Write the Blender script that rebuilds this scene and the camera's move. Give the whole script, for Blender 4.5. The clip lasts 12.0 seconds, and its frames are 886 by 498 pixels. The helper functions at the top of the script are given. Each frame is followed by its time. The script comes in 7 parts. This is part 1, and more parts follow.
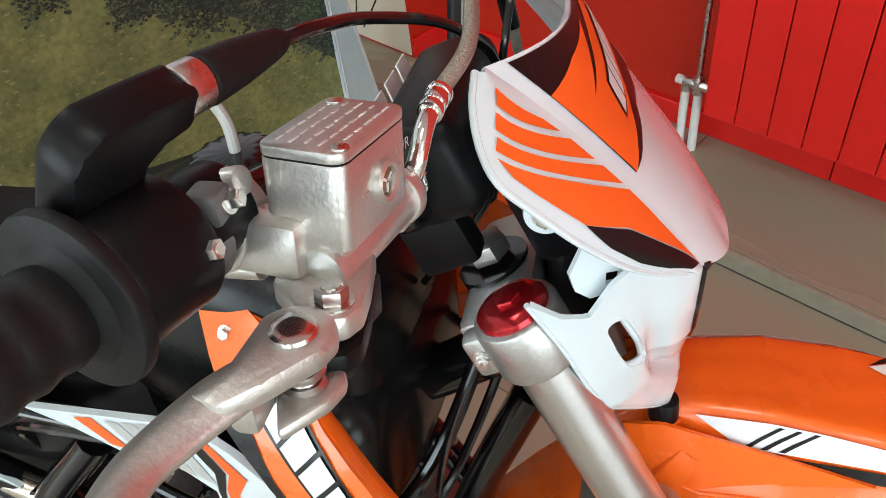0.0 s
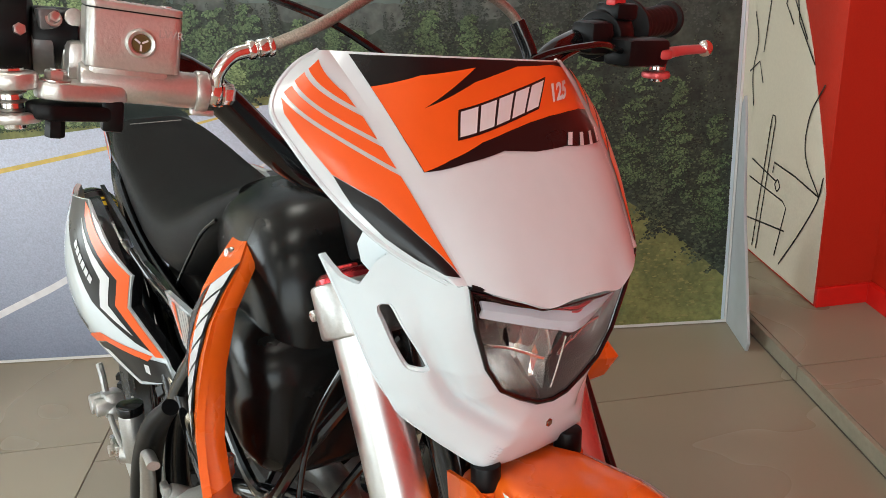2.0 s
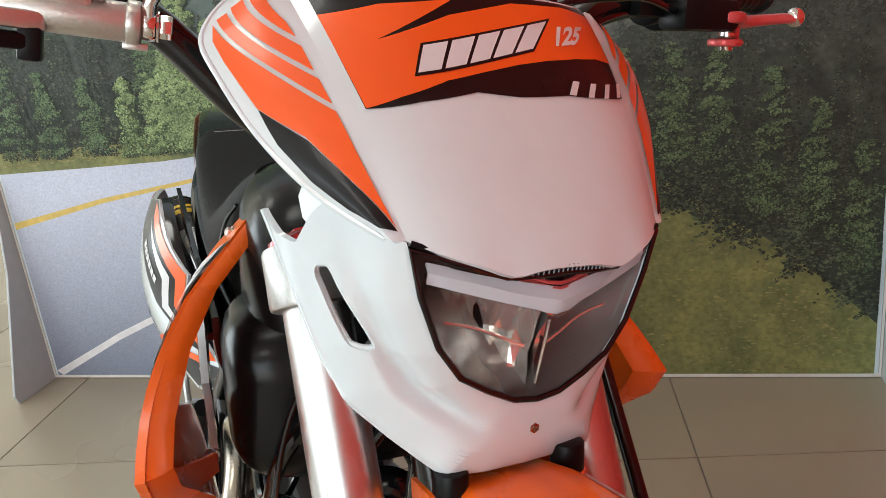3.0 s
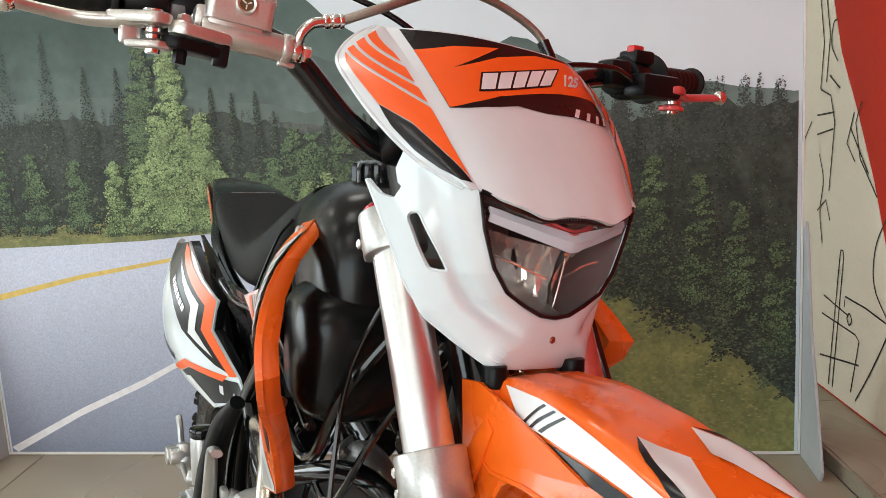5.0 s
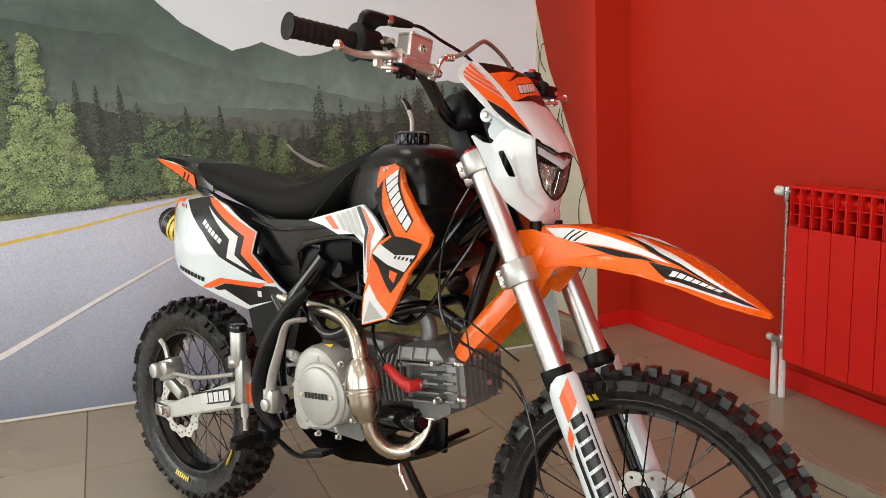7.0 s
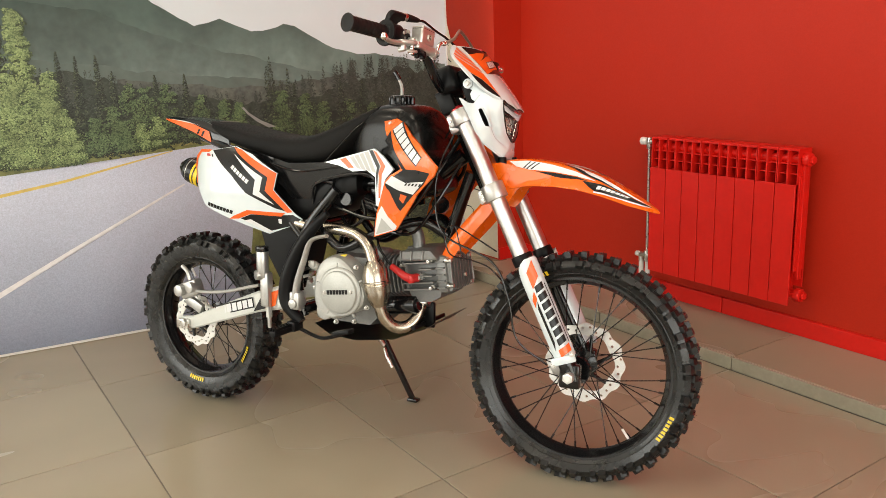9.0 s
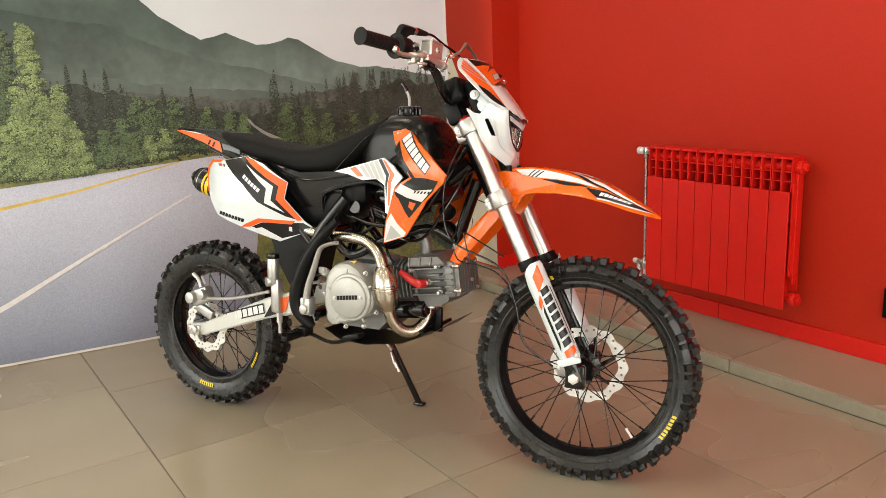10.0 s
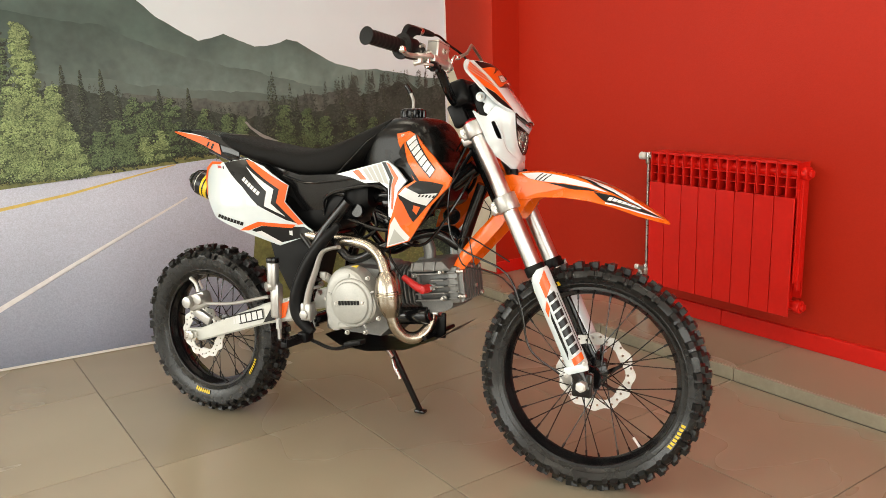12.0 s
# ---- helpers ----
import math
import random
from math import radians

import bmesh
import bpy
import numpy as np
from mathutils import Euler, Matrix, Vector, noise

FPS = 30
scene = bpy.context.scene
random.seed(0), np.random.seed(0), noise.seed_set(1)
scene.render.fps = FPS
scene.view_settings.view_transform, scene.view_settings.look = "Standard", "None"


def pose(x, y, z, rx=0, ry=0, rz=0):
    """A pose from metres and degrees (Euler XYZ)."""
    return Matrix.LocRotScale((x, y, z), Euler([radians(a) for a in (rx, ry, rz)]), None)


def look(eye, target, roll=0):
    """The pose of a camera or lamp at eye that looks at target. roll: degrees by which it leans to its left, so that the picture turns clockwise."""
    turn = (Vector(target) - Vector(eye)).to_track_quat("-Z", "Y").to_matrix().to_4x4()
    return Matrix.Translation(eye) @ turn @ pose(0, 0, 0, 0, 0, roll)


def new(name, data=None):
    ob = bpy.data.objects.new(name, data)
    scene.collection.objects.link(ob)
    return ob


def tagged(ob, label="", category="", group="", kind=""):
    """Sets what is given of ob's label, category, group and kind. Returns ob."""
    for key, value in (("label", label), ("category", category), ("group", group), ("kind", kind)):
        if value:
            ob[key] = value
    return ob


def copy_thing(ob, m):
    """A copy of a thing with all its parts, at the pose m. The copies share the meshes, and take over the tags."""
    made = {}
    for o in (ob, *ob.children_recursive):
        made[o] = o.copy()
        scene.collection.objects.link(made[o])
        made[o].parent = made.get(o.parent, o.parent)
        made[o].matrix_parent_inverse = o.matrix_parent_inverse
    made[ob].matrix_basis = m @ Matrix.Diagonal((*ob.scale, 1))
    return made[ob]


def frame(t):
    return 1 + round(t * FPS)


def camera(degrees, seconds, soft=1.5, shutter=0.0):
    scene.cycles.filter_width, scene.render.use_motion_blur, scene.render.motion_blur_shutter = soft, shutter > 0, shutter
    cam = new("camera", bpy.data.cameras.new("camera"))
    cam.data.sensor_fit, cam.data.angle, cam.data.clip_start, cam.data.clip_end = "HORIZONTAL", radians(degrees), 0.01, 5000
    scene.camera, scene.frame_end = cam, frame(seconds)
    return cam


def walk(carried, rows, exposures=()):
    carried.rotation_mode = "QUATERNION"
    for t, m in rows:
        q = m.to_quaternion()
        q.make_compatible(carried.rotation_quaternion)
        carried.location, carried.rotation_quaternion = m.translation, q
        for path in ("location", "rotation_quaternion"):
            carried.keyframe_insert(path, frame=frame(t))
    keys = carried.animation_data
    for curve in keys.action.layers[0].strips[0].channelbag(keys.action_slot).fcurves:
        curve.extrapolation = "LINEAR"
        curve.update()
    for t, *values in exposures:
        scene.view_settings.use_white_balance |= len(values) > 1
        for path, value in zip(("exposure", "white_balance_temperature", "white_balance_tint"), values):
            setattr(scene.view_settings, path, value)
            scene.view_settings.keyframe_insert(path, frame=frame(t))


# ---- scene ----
cam = camera(58.1, 12.0, soft=0.75)
PATH = [
    (0, (1.012, -0.282, 1.265), (0.462, 1.067, -0.105), -7.6),
    (0.5, (1.128, -0.265, 1.228), (0.309, 1.072, -0.014), -5.3),
    (1, (1.321, -0.305, 1.222), (0.168, 0.976, 0.208), -3.9),
    (1.5, (1.397, -0.274, 1.194), (-0.024, 0.843, 0.338), -3.9),
    (2, (1.397, -0.17, 1.145), (-0.203, 0.743, 0.368), -4.6),
    (2.5, (1.383, -0.107, 1.114), (-0.327, 0.646, 0.4), -5.6),
    (3, (1.392, -0.047, 1.056), (-0.411, 0.552, 0.43), -6.7),
    (3.2, (1.43, -0.015, 0.974), (-0.453, 0.538, 0.586), -8.3),
    (4.8, (1.537, -0.136, 0.977), (-0.32, 0.537, 0.666), -3.4),
    (5, (1.559, -0.215, 0.995), (-0.24, 0.593, 0.662), -3.5),
    (5.5, (1.628, -0.418, 1.022), (-0.018, 0.664, 0.676), -2.4),
    (6, (1.734, -0.633, 1.02), (0.19, 0.587, 0.662), -3.1),
    (6.5, (1.764, -0.837, 1.024), (0.339, 0.519, 0.663), -3.0),
    (7, (1.784, -1.05, 1.022), (0.491, 0.425, 0.634), -2.7),
    (7.5, (1.861, -1.281, 1.034), (0.679, 0.276, 0.611), -2.8),
    (7.7, (1.847, -1.341, 1.088), (0.734, 0.243, 0.588), -1.7),
    (9.3, (1.899, -1.768, 1.058), (0.924, -0.088, 0.582), -2.5),
    (9.5, (1.903, -1.786, 1.061), (0.93, -0.104, 0.589), -2.5),
    (10, (1.885, -1.791, 1.061), (0.914, -0.103, 0.606), -2.4),
    (10.5, (1.867, -1.788, 1.058), (0.895, -0.098, 0.613), -2.4),
    (11, (1.856, -1.784, 1.06), (0.887, -0.091, 0.619), -2.3),
    (11.5, (1.844, -1.78, 1.056), (0.882, -0.083, 0.616), -2.2),
    (12, (1.837, -1.774, 1.051), (0.883, -0.072, 0.609), -2.0),
]
walk(cam, [(t, look(eye, target, roll)) for t, eye, target, roll in PATH],
     exposures=[(0.0, 0.08, 6000, 3), (0.5, 0.0, 6300, 2), (1.2, 0.0, 6350, 2), (2.5, -0.10, 6250, 5), (4.9, -0.06, 6300, 5), (6.0, -0.25, 6600, 8), (7.5, -0.12, 6900, 9), (9.5, -0.01, 7400, 8), (12.0, -0.01, 7400, 8)])

# ---- world and light ----
world = bpy.data.worlds.new("sky")
world.use_nodes = True
scene.world = world
wn = world.node_tree.nodes
sky = wn.new("ShaderNodeTexSky")
sky.sky_type = "NISHITA"
sky.sun_disc = False
sky.sun_elevation, sky.sun_rotation = radians(40), radians(120)
world.node_tree.links.new(sky.outputs[0], wn["Background"].inputs[0])
wn["Background"].inputs[1].default_value = 0.10

ROOM = pose(0, 0, 0, 0, 0, -26.17)      # x along the red wall, y towards it


# ---- materials ----
def shader(name, base, rough=0.5, metal=0.0, coat=0.0, grain=0.0, scale=40.0, bump=0.0, stain=0.0, stain_scale=3.0, spread=None, emit=0.0, per_island=0.0, spec=0.5):
    """A principled material whose colour varies at two scales, with fine relief."""
    m = bpy.data.materials.new(name)
    m.use_nodes = True
    nt = m.node_tree
    n, l = nt.nodes, nt.links
    p = n["Principled BSDF"]
    p.inputs["Base Color"].default_value = (*base, 1)
    p.inputs["Roughness"].default_value = rough
    p.inputs["Metallic"].default_value = metal
    p.inputs["Coat Weight"].default_value = coat
    p.inputs["Specular IOR Level"].default_value = spec
    p.inputs["Coat Roughness"].default_value = 0.05
    co = n.new("ShaderNodeTexCoord")
    colour = None

    def noisy(sc, detail=4.0):
        t = n.new("ShaderNodeTexNoise")
        t.inputs["Scale"].default_value = sc
        t.inputs["Detail"].default_value = detail
        l.new(co.outputs["Object"], t.inputs["Vector"])
        return t.outputs["Fac"]

    def vary(fac, amount, before):
        r = n.new("ShaderNodeMapRange")
        r.inputs["From Min"].default_value, r.inputs["From Max"].default_value = 0.25, 0.75
        r.inputs["To Min"].default_value, r.inputs["To Max"].default_value = 1 - amount, 1 + amount
        l.new(fac, r.inputs["Value"])
        x = n.new("ShaderNodeVectorMath")
        x.operation = "SCALE"
        if before is None:
            x.inputs[0].default_value = base
        else:
            l.new(before, x.inputs[0])
        l.new(r.outputs[0], x.inputs["Scale"])
        return x.outputs[0]

    if spread:
        mix = n.new("ShaderNodeMix")
        mix.data_type = "RGBA"
        mix.inputs["A"].default_value, mix.inputs["B"].default_value = (*base, 1), (*spread, 1)
        if per_island:
            g = n.new("ShaderNodeNewGeometry")
            l.new(g.outputs["Random Per Island"], mix.inputs["Factor"])
        else:
            r = n.new("ShaderNodeMapRange")
            r.inputs["From Min"].default_value, r.inputs["From Max"].default_value = 0.35, 0.65
            l.new(noisy(stain_scale, 5), r.inputs["Value"])
            l.new(r.outputs[0], mix.inputs["Factor"])
        colour = mix.outputs["Result"]
    if stain:
        colour = vary(noisy(stain_scale, 5), stain, colour)
    if grain:
        colour = vary(noisy(scale), grain, colour)
    if colour:
        l.new(colour, p.inputs["Base Color"])
        if emit:
            l.new(colour, p.inputs["Emission Color"])
    elif emit:
        p.inputs["Emission Color"].default_value = (*base, 1)
    p.inputs["Emission Strength"].default_value = emit
    if bump:
        b = n.new("ShaderNodeBump")
        b.inputs["Strength"].default_value = bump
        b.inputs["Distance"].default_value = 0.002
        l.new(noisy(scale, 6), b.inputs["Height"])
        l.new(b.outputs[0], p.inputs["Normal"])
    if stain or grain:
        rr = n.new("ShaderNodeMapRange")
        rr.inputs["To Min"].default_value, rr.inputs["To Max"].default_value = max(rough - 0.08, 0.02), min(rough + 0.1, 1)
        l.new(noisy(scale * 0.3), rr.inputs["Value"])
        l.new(rr.outputs[0], p.inputs["Roughness"])
    return m


ORANGE = shader("orange_plastic", (0.86, 0.135, 0.008), 0.26, coat=0.3, grain=0.03, scale=60, bump=0.03)
# White plastic, base tinted cyan to cancel the red wall's bounced light.
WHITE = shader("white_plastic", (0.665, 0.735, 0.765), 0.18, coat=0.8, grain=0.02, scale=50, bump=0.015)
BLACK = shader("black_plastic", (0.0045, 0.0045, 0.005), 0.14, coat=0.25, grain=0.1, scale=70, bump=0.03, spec=0.40)
BLACK_SATIN = shader("black_satin", (0.0055, 0.0055, 0.006), 0.34, grain=0.15, scale=90, bump=0.06, spec=0.16)
TANK = shader("black_tank_plastic", (0.0050, 0.0049, 0.0048), 0.24, grain=0.12, scale=80, bump=0.05, stain=0.1, stain_scale=9, spec=0.26)
CASTING = shader("silver_painted_casting", (0.60, 0.585, 0.55), 0.33, metal=0.80, grain=0.06, scale=500, bump=0.12, stain=0.05, stain_scale=25)
SWINGARM = shader("silver_swingarm_paint", (0.60, 0.61, 0.58), 0.33, metal=0.25, grain=0.04, scale=300, bump=0.04, stain=0.05, stain_scale=10)
DISC = shader("ground_steel_disc", (0.74, 0.73, 0.70), 0.33, metal=0.75, grain=0.06, scale=300, bump=0.05)
SEAT = shader("seat_vinyl", (0.0075, 0.0070, 0.0066), 0.55, grain=0.2, scale=900, bump=0.35, stain=0.1, stain_scale=8, spec=0.13)
RUBBER = shader("tyre_rubber", (0.0085, 0.0085, 0.0085), 0.30, grain=0.25, scale=120, bump=0.10, stain=0.25, stain_scale=12, spec=0.34)
TYRE = shader("tyre_casing", (0.0085, 0.0085, 0.0085), 0.26, grain=0.2, scale=120, bump=0.06, stain=0.2, stain_scale=12, spec=0.45)
GRIP = shader("grip_rubber", (0.008, 0.008, 0.008), 0.5, grain=0.2, scale=200, bump=0.2, spec=0.22)
ALLOY = shader("cast_alloy", (0.50, 0.495, 0.48), 0.34, metal=0.85, grain=0.08, scale=400, bump=0.12, stain=0.06, stain_scale=20)
ENGINE = shader("engine_paint", (0.43, 0.43, 0.405), 0.40, metal=0.35, grain=0.08, scale=300, bump=0.12, stain=0.1, stain_scale=18)
HEAD_CAST = shader("cast_head_paint", (0.19, 0.19, 0.184), 0.36, metal=0.45, grain=0.1, scale=300, bump=0.14, stain=0.14, stain_scale=22)
ENGINE_DARK = shader("dark_engine_paint", (0.15, 0.15, 0.147), 0.42, metal=0.4, grain=0.1, scale=300, bump=0.12, stain=0.12, stain_scale=18)
CHROME = shader("chrome", (0.82, 0.81, 0.79), 0.12, metal=1.0, grain=0.03, scale=120)
BRUSHED = shader("fork_tube_metal", (0.66, 0.66, 0.65), 0.32, metal=1.0, grain=0.04, scale=300, bump=0.02)
STEEL = shader("exhaust_steel", (0.46, 0.405, 0.33), 0.22, metal=1.0, spread=(0.50, 0.45, 0.38), stain_scale=7, grain=0.03, scale=160, bump=0.015)
BOLT = shader("zinc_bolt", (0.62, 0.6, 0.57), 0.28, metal=1.0, grain=0.1, scale=300)
RED_CAP = shader("red_anodised", (0.42, 0.012, 0.018), 0.2, metal=0.7, coat=0.4, grain=0.05, scale=100)
RED_RUBBER = shader("red_rubber", (0.50, 0.02, 0.02), 0.4, grain=0.05, scale=100, bump=0.05)
YELLOW = shader("yellow_print", (0.75, 0.52, 0.02), 0.4, grain=0.05)
INK = shader("black_print", (0.006, 0.006, 0.0065), 0.28, coat=0.1, grain=0.05, spec=0.3)
PAPER = shader("white_print", (0.70, 0.705, 0.715), 0.3, coat=0.2, grain=0.02)
GREY_PRINT = shader("grey_print", (0.42, 0.42, 0.40), 0.3, coat=0.2, grain=0.02)
ORANGE_PRINT = shader("orange_print", (0.86, 0.115, 0.012), 0.3, coat=0.2, grain=0.03)
LEVER_RED = shader("red_lever_paint", (0.62, 0.10, 0.10), 0.35, metal=0.4, grain=0.05)
RED_WALL = shader("red_wall_paint", (0.47, 0.019, 0.006), 0.55, grain=0.04, scale=220, bump=0.22, stain=0.05, stain_scale=1.6, spec=0.28)
RED_METAL = shader("red_radiator_enamel", (0.68, 0.014, 0.010), 0.34, coat=0.05, spec=0.35, grain=0.04, scale=60, bump=0.06, stain=0.05, stain_scale=9)
CREAM = shader("cream_wall_paint", (0.77, 0.71, 0.585), 0.6, grain=0.03, scale=150, bump=0.12, stain=0.05, stain_scale=2)
CEIL = shader("ceiling_paint", (0.75, 0.73, 0.70), 0.8, grain=0.03, scale=80)
PLINTH_EDGE = shader("plinth_edge_tile", (0.270, 0.240, 0.178), 0.45, grain=0.1, scale=60, bump=0.1, stain=0.18, stain_scale=7)
GROUT = shader("grout", (0.15, 0.13, 0.11), 0.85, grain=0.15, scale=120)
WHITE_PIPE = shader("white_pipe", (0.72, 0.70, 0.67), 0.35, grain=0.04, scale=60)
LIGHT_PANEL = shader("light_diffuser", (1.0, 0.96, 0.88), 0.5, emit=9.0)
GREY_STAND = shader("grey_stand_panel", (0.42, 0.45, 0.46), 0.35, grain=0.05, scale=30)


def tile_material():
    """Worn beige-grey floor tile; each tile a little different."""
    m = shader("floor_tile_glaze", (0.320, 0.275, 0.200), 0.20, spread=(0.300, 0.258, 0.190), stain_scale=1.4, bump=0.012, scale=9)
    nt = m.node_tree
    n, l = nt.nodes, nt.links
    p = n["Principled BSDF"]
    before = p.inputs["Base Color"].links[0].from_socket
    info = n.new("ShaderNodeObjectInfo")
    r = n.new("ShaderNodeMapRange")
    r.inputs["To Min"].default_value, r.inputs["To Max"].default_value = 0.93, 1.07
    l.new(info.outputs["Random"], r.inputs["Value"])
    x = n.new("ShaderNodeVectorMath")
    x.operation = "SCALE"
    l.new(before, x.inputs[0])
    l.new(r.outputs[0], x.inputs["Scale"])
    # smears, worn patches and soft reflections painted in, running on from tile to tile
    place = n.new("ShaderNodeNewGeometry")
    smear_sheen = n.new("ShaderNodeTexNoise")
    smear_sheen.inputs["Scale"].default_value, smear_sheen.inputs["Detail"].default_value, smear_sheen.inputs["Distortion"].default_value = 1.3, 2.5, 0.5
    l.new(place.outputs["Position"], smear_sheen.inputs["Vector"])
    tone = n.new("ShaderNodeMapRange")
    tone.inputs["From Min"].default_value, tone.inputs["From Max"].default_value = 0.3, 0.7
    tone.inputs["To Min"].default_value, tone.inputs["To Max"].default_value = 0.90, 1.09
    l.new(smear_sheen.outputs["Fac"], tone.inputs["Value"])
    y = n.new("ShaderNodeVectorMath")
    y.operation = "SCALE"
    l.new(x.outputs[0], y.inputs[0])
    l.new(tone.outputs[0], y.inputs["Scale"])
    l.new(y.outputs[0], p.inputs["Base Color"])
    wear = n.new("ShaderNodeMapRange")
    wear.inputs["From Min"].default_value, wear.inputs["From Max"].default_value = 0.3, 0.7
    wear.inputs["To Min"].default_value, wear.inputs["To Max"].default_value = 0.34, 0.15
    l.new(smear_sheen.outputs["Fac"], wear.inputs["Value"])
    l.new(wear.outputs[0], p.inputs["Roughness"])
    return m


TILE = tile_material()


def glass(name, colour=(1, 1, 1), rough=0.0):
    m = bpy.data.materials.new(name)
    m.use_nodes = True
    p = m.node_tree.nodes["Principled BSDF"]
    p.inputs["Base Color"].default_value = (*colour, 1)
    p.inputs["Roughness"].default_value = rough
    p.inputs["Transmission Weight"].default_value = 1.0
    p.inputs["IOR"].default_value = 1.2
    return m


LENS = glass("clear_lens", (0.95, 0.95, 0.95))
PANE = glass("window_glass")


# ---- helpers for shapes ----
def finish(bm, material, smooth=True, sharp=35):
    bmesh.ops.remove_doubles(bm, verts=bm.verts, dist=0.00002)
    bmesh.ops.recalc_face_normals(bm, faces=bm.faces)
    me = bpy.data.meshes.new("mesh")
    if smooth:
        for f in bm.faces:
            f.smooth = True
        for e in bm.edges:
            if len(e.link_faces) == 2 and e.calc_face_angle(0) > radians(sharp):
                e.smooth = False
    bm.to_mesh(me)
    bm.free()
    me.materials.append(material)
    return me


def part(name, bm, material, parent=None, label="", m=None, smooth=True, sharp=35):
    """Links a bmesh (or a finished mesh) as one object under its thing or part."""
    me = bm if isinstance(bm, bpy.types.Mesh) else finish(bm, material, smooth, sharp)
    ob = new(name, me)
    if parent is not None:
        ob.parent = parent
    if m is not None:
        ob.matrix_basis = m
    if label:
        tagged(ob, label)
    return ob


def box(size, at=(0, 0, 0), bevel=0.0, rot=None, bm=None, segments=2):
    bm = bm or bmesh.new()
    m = Matrix.Translation(at) @ (rot.to_4x4() if rot else Matrix()) @ Matrix.Diagonal((*size, 1))
    r = bmesh.ops.create_cube(bm, size=1, matrix=m)
    if bevel:
        edges = list({e for v in r["verts"] for e in v.link_edges})
        bmesh.ops.bevel(bm, geom=edges, offset=bevel, segments=segments, affect="EDGES", profile=0.5)
    return bm


def span(lo, hi, bevel=0.0, bm=None):
    lo, hi = Vector(lo), Vector(hi)
    return box(hi - lo, (lo + hi) / 2, bevel, bm=bm)


def rod(a, b, r, r2=None, seg=16, bm=None, bevel=0.0):
    """A round bar from a to b."""
    bm = bm or bmesh.new()
    a, b = Vector(a), Vector(b)
    d = b - a
    m = Matrix.Translation((a + b) / 2) @ d.to_track_quat("Z", "Y").to_matrix().to_4x4()
    res = bmesh.ops.create_cone(bm, cap_ends=True, segments=seg, radius1=r, radius2=r if r2 is None else r2, depth=d.length, matrix=m)
    if bevel:
        edges = [e for e in {e for v in res["verts"] for e in v.link_edges} if any(len(f.verts) > 4 for f in e.link_faces)]
        bmesh.ops.bevel(bm, geom=edges, offset=bevel, segments=2, affect="EDGES", profile=0.5)
    return bm


def spline(points, steps=8):
    """A smooth line through the points."""
    ps = [Vector(p) for p in points]
    ps = [2 * ps[0] - ps[1]] + ps + [2 * ps[-1] - ps[-2]]
    out = []
    for i in range(1, len(ps) - 2):
        a, b, c, d = ps[i - 1:i + 3]
        for k in range(steps):
            t = k / steps
            out.append(0.5 * (2 * b + (c - a) * t + (2 * a - 5 * b + 4 * c - d) * t * t + (3 * b - a - 3 * c + d) * t ** 3))
    out.append(ps[-2])
    return out


def tube(points, radius, seg=12, steps=8, bm=None, smooth=True, flat=1.0):
    """A bent tube through the points; radius a number or one for each point."""
    bm = bm or bmesh.new()
    line = spline(points, steps) if smooth else [Vector(p) for p in points]
    n = len(line)
    if hasattr(radius, "__len__"):
        last = len(radius) - 1
        rad = [radius[min(int(i / (n - 1) * last), last - 1)] * (1 - (i / (n - 1) * last - min(int(i / (n - 1) * last), last - 1))) + radius[min(int(i / (n - 1) * last), last - 1) + 1] * (i / (n - 1) * last - min(int(i / (n - 1) * last), last - 1)) for i in range(n)]
    else:
        rad = [radius] * n
    up = Vector((0.13, 0.21, 0.97)).normalized()
    rings = []
    for i, p in enumerate(line):
        t = (line[min(i + 1, n - 1)] - line[max(i - 1, 0)]).normalized()
        side = up.cross(t)
        side = side.normalized() if side.length > 1e-5 else t.orthogonal().normalized()
        up = t.cross(side).normalized()
        rings.append([bm.verts.new(p + rad[i] * (math.cos(a) * side + flat * math.sin(a) * up)) for a in (2 * math.pi * k / seg for k in range(seg))])
    for a, b in zip(rings, rings[1:]):
        for k in range(seg):
            bm.faces.new((a[k], a[(k + 1) % seg], b[(k + 1) % seg], b[k]))
    bm.faces.new(rings[0][::-1])
    bm.faces.new(rings[-1])
    return bm


def loft(rings, closed=True, caps=True, bm=None):
    """Skin over rings of equal count."""
    bm = bm or bmesh.new()
    vs = [[bm.verts.new(p) for p in r] for r in rings]
    k = len(vs[0])
    for a, b in zip(vs, vs[1:]):
        for i in range(k if closed else k - 1):
            bm.faces.new((a[i], a[(i + 1) % k], b[(i + 1) % k], b[i]))
    if closed and caps:
        bm.faces.new(vs[0][::-1])
        bm.faces.new(vs[-1])
    return bm


def lathe(profile, centre, axis="Y", seg=48, bm=None):
    """Turns (radius, offset) pairs about an axis through the centre."""
    bm = bm or bmesh.new()
    c = Vector(centre)
    rings = []
    for r, h in profile:
        ring = []
        for k in range(seg):
            a = 2 * math.pi * k / seg
            s, t = r * math.cos(a), r * math.sin(a)
            ring.append(c + Vector((s, h, t) if axis == "Y" else (s, t, h)))
        rings.append(ring)
    return loft(rings, True, False, bm)


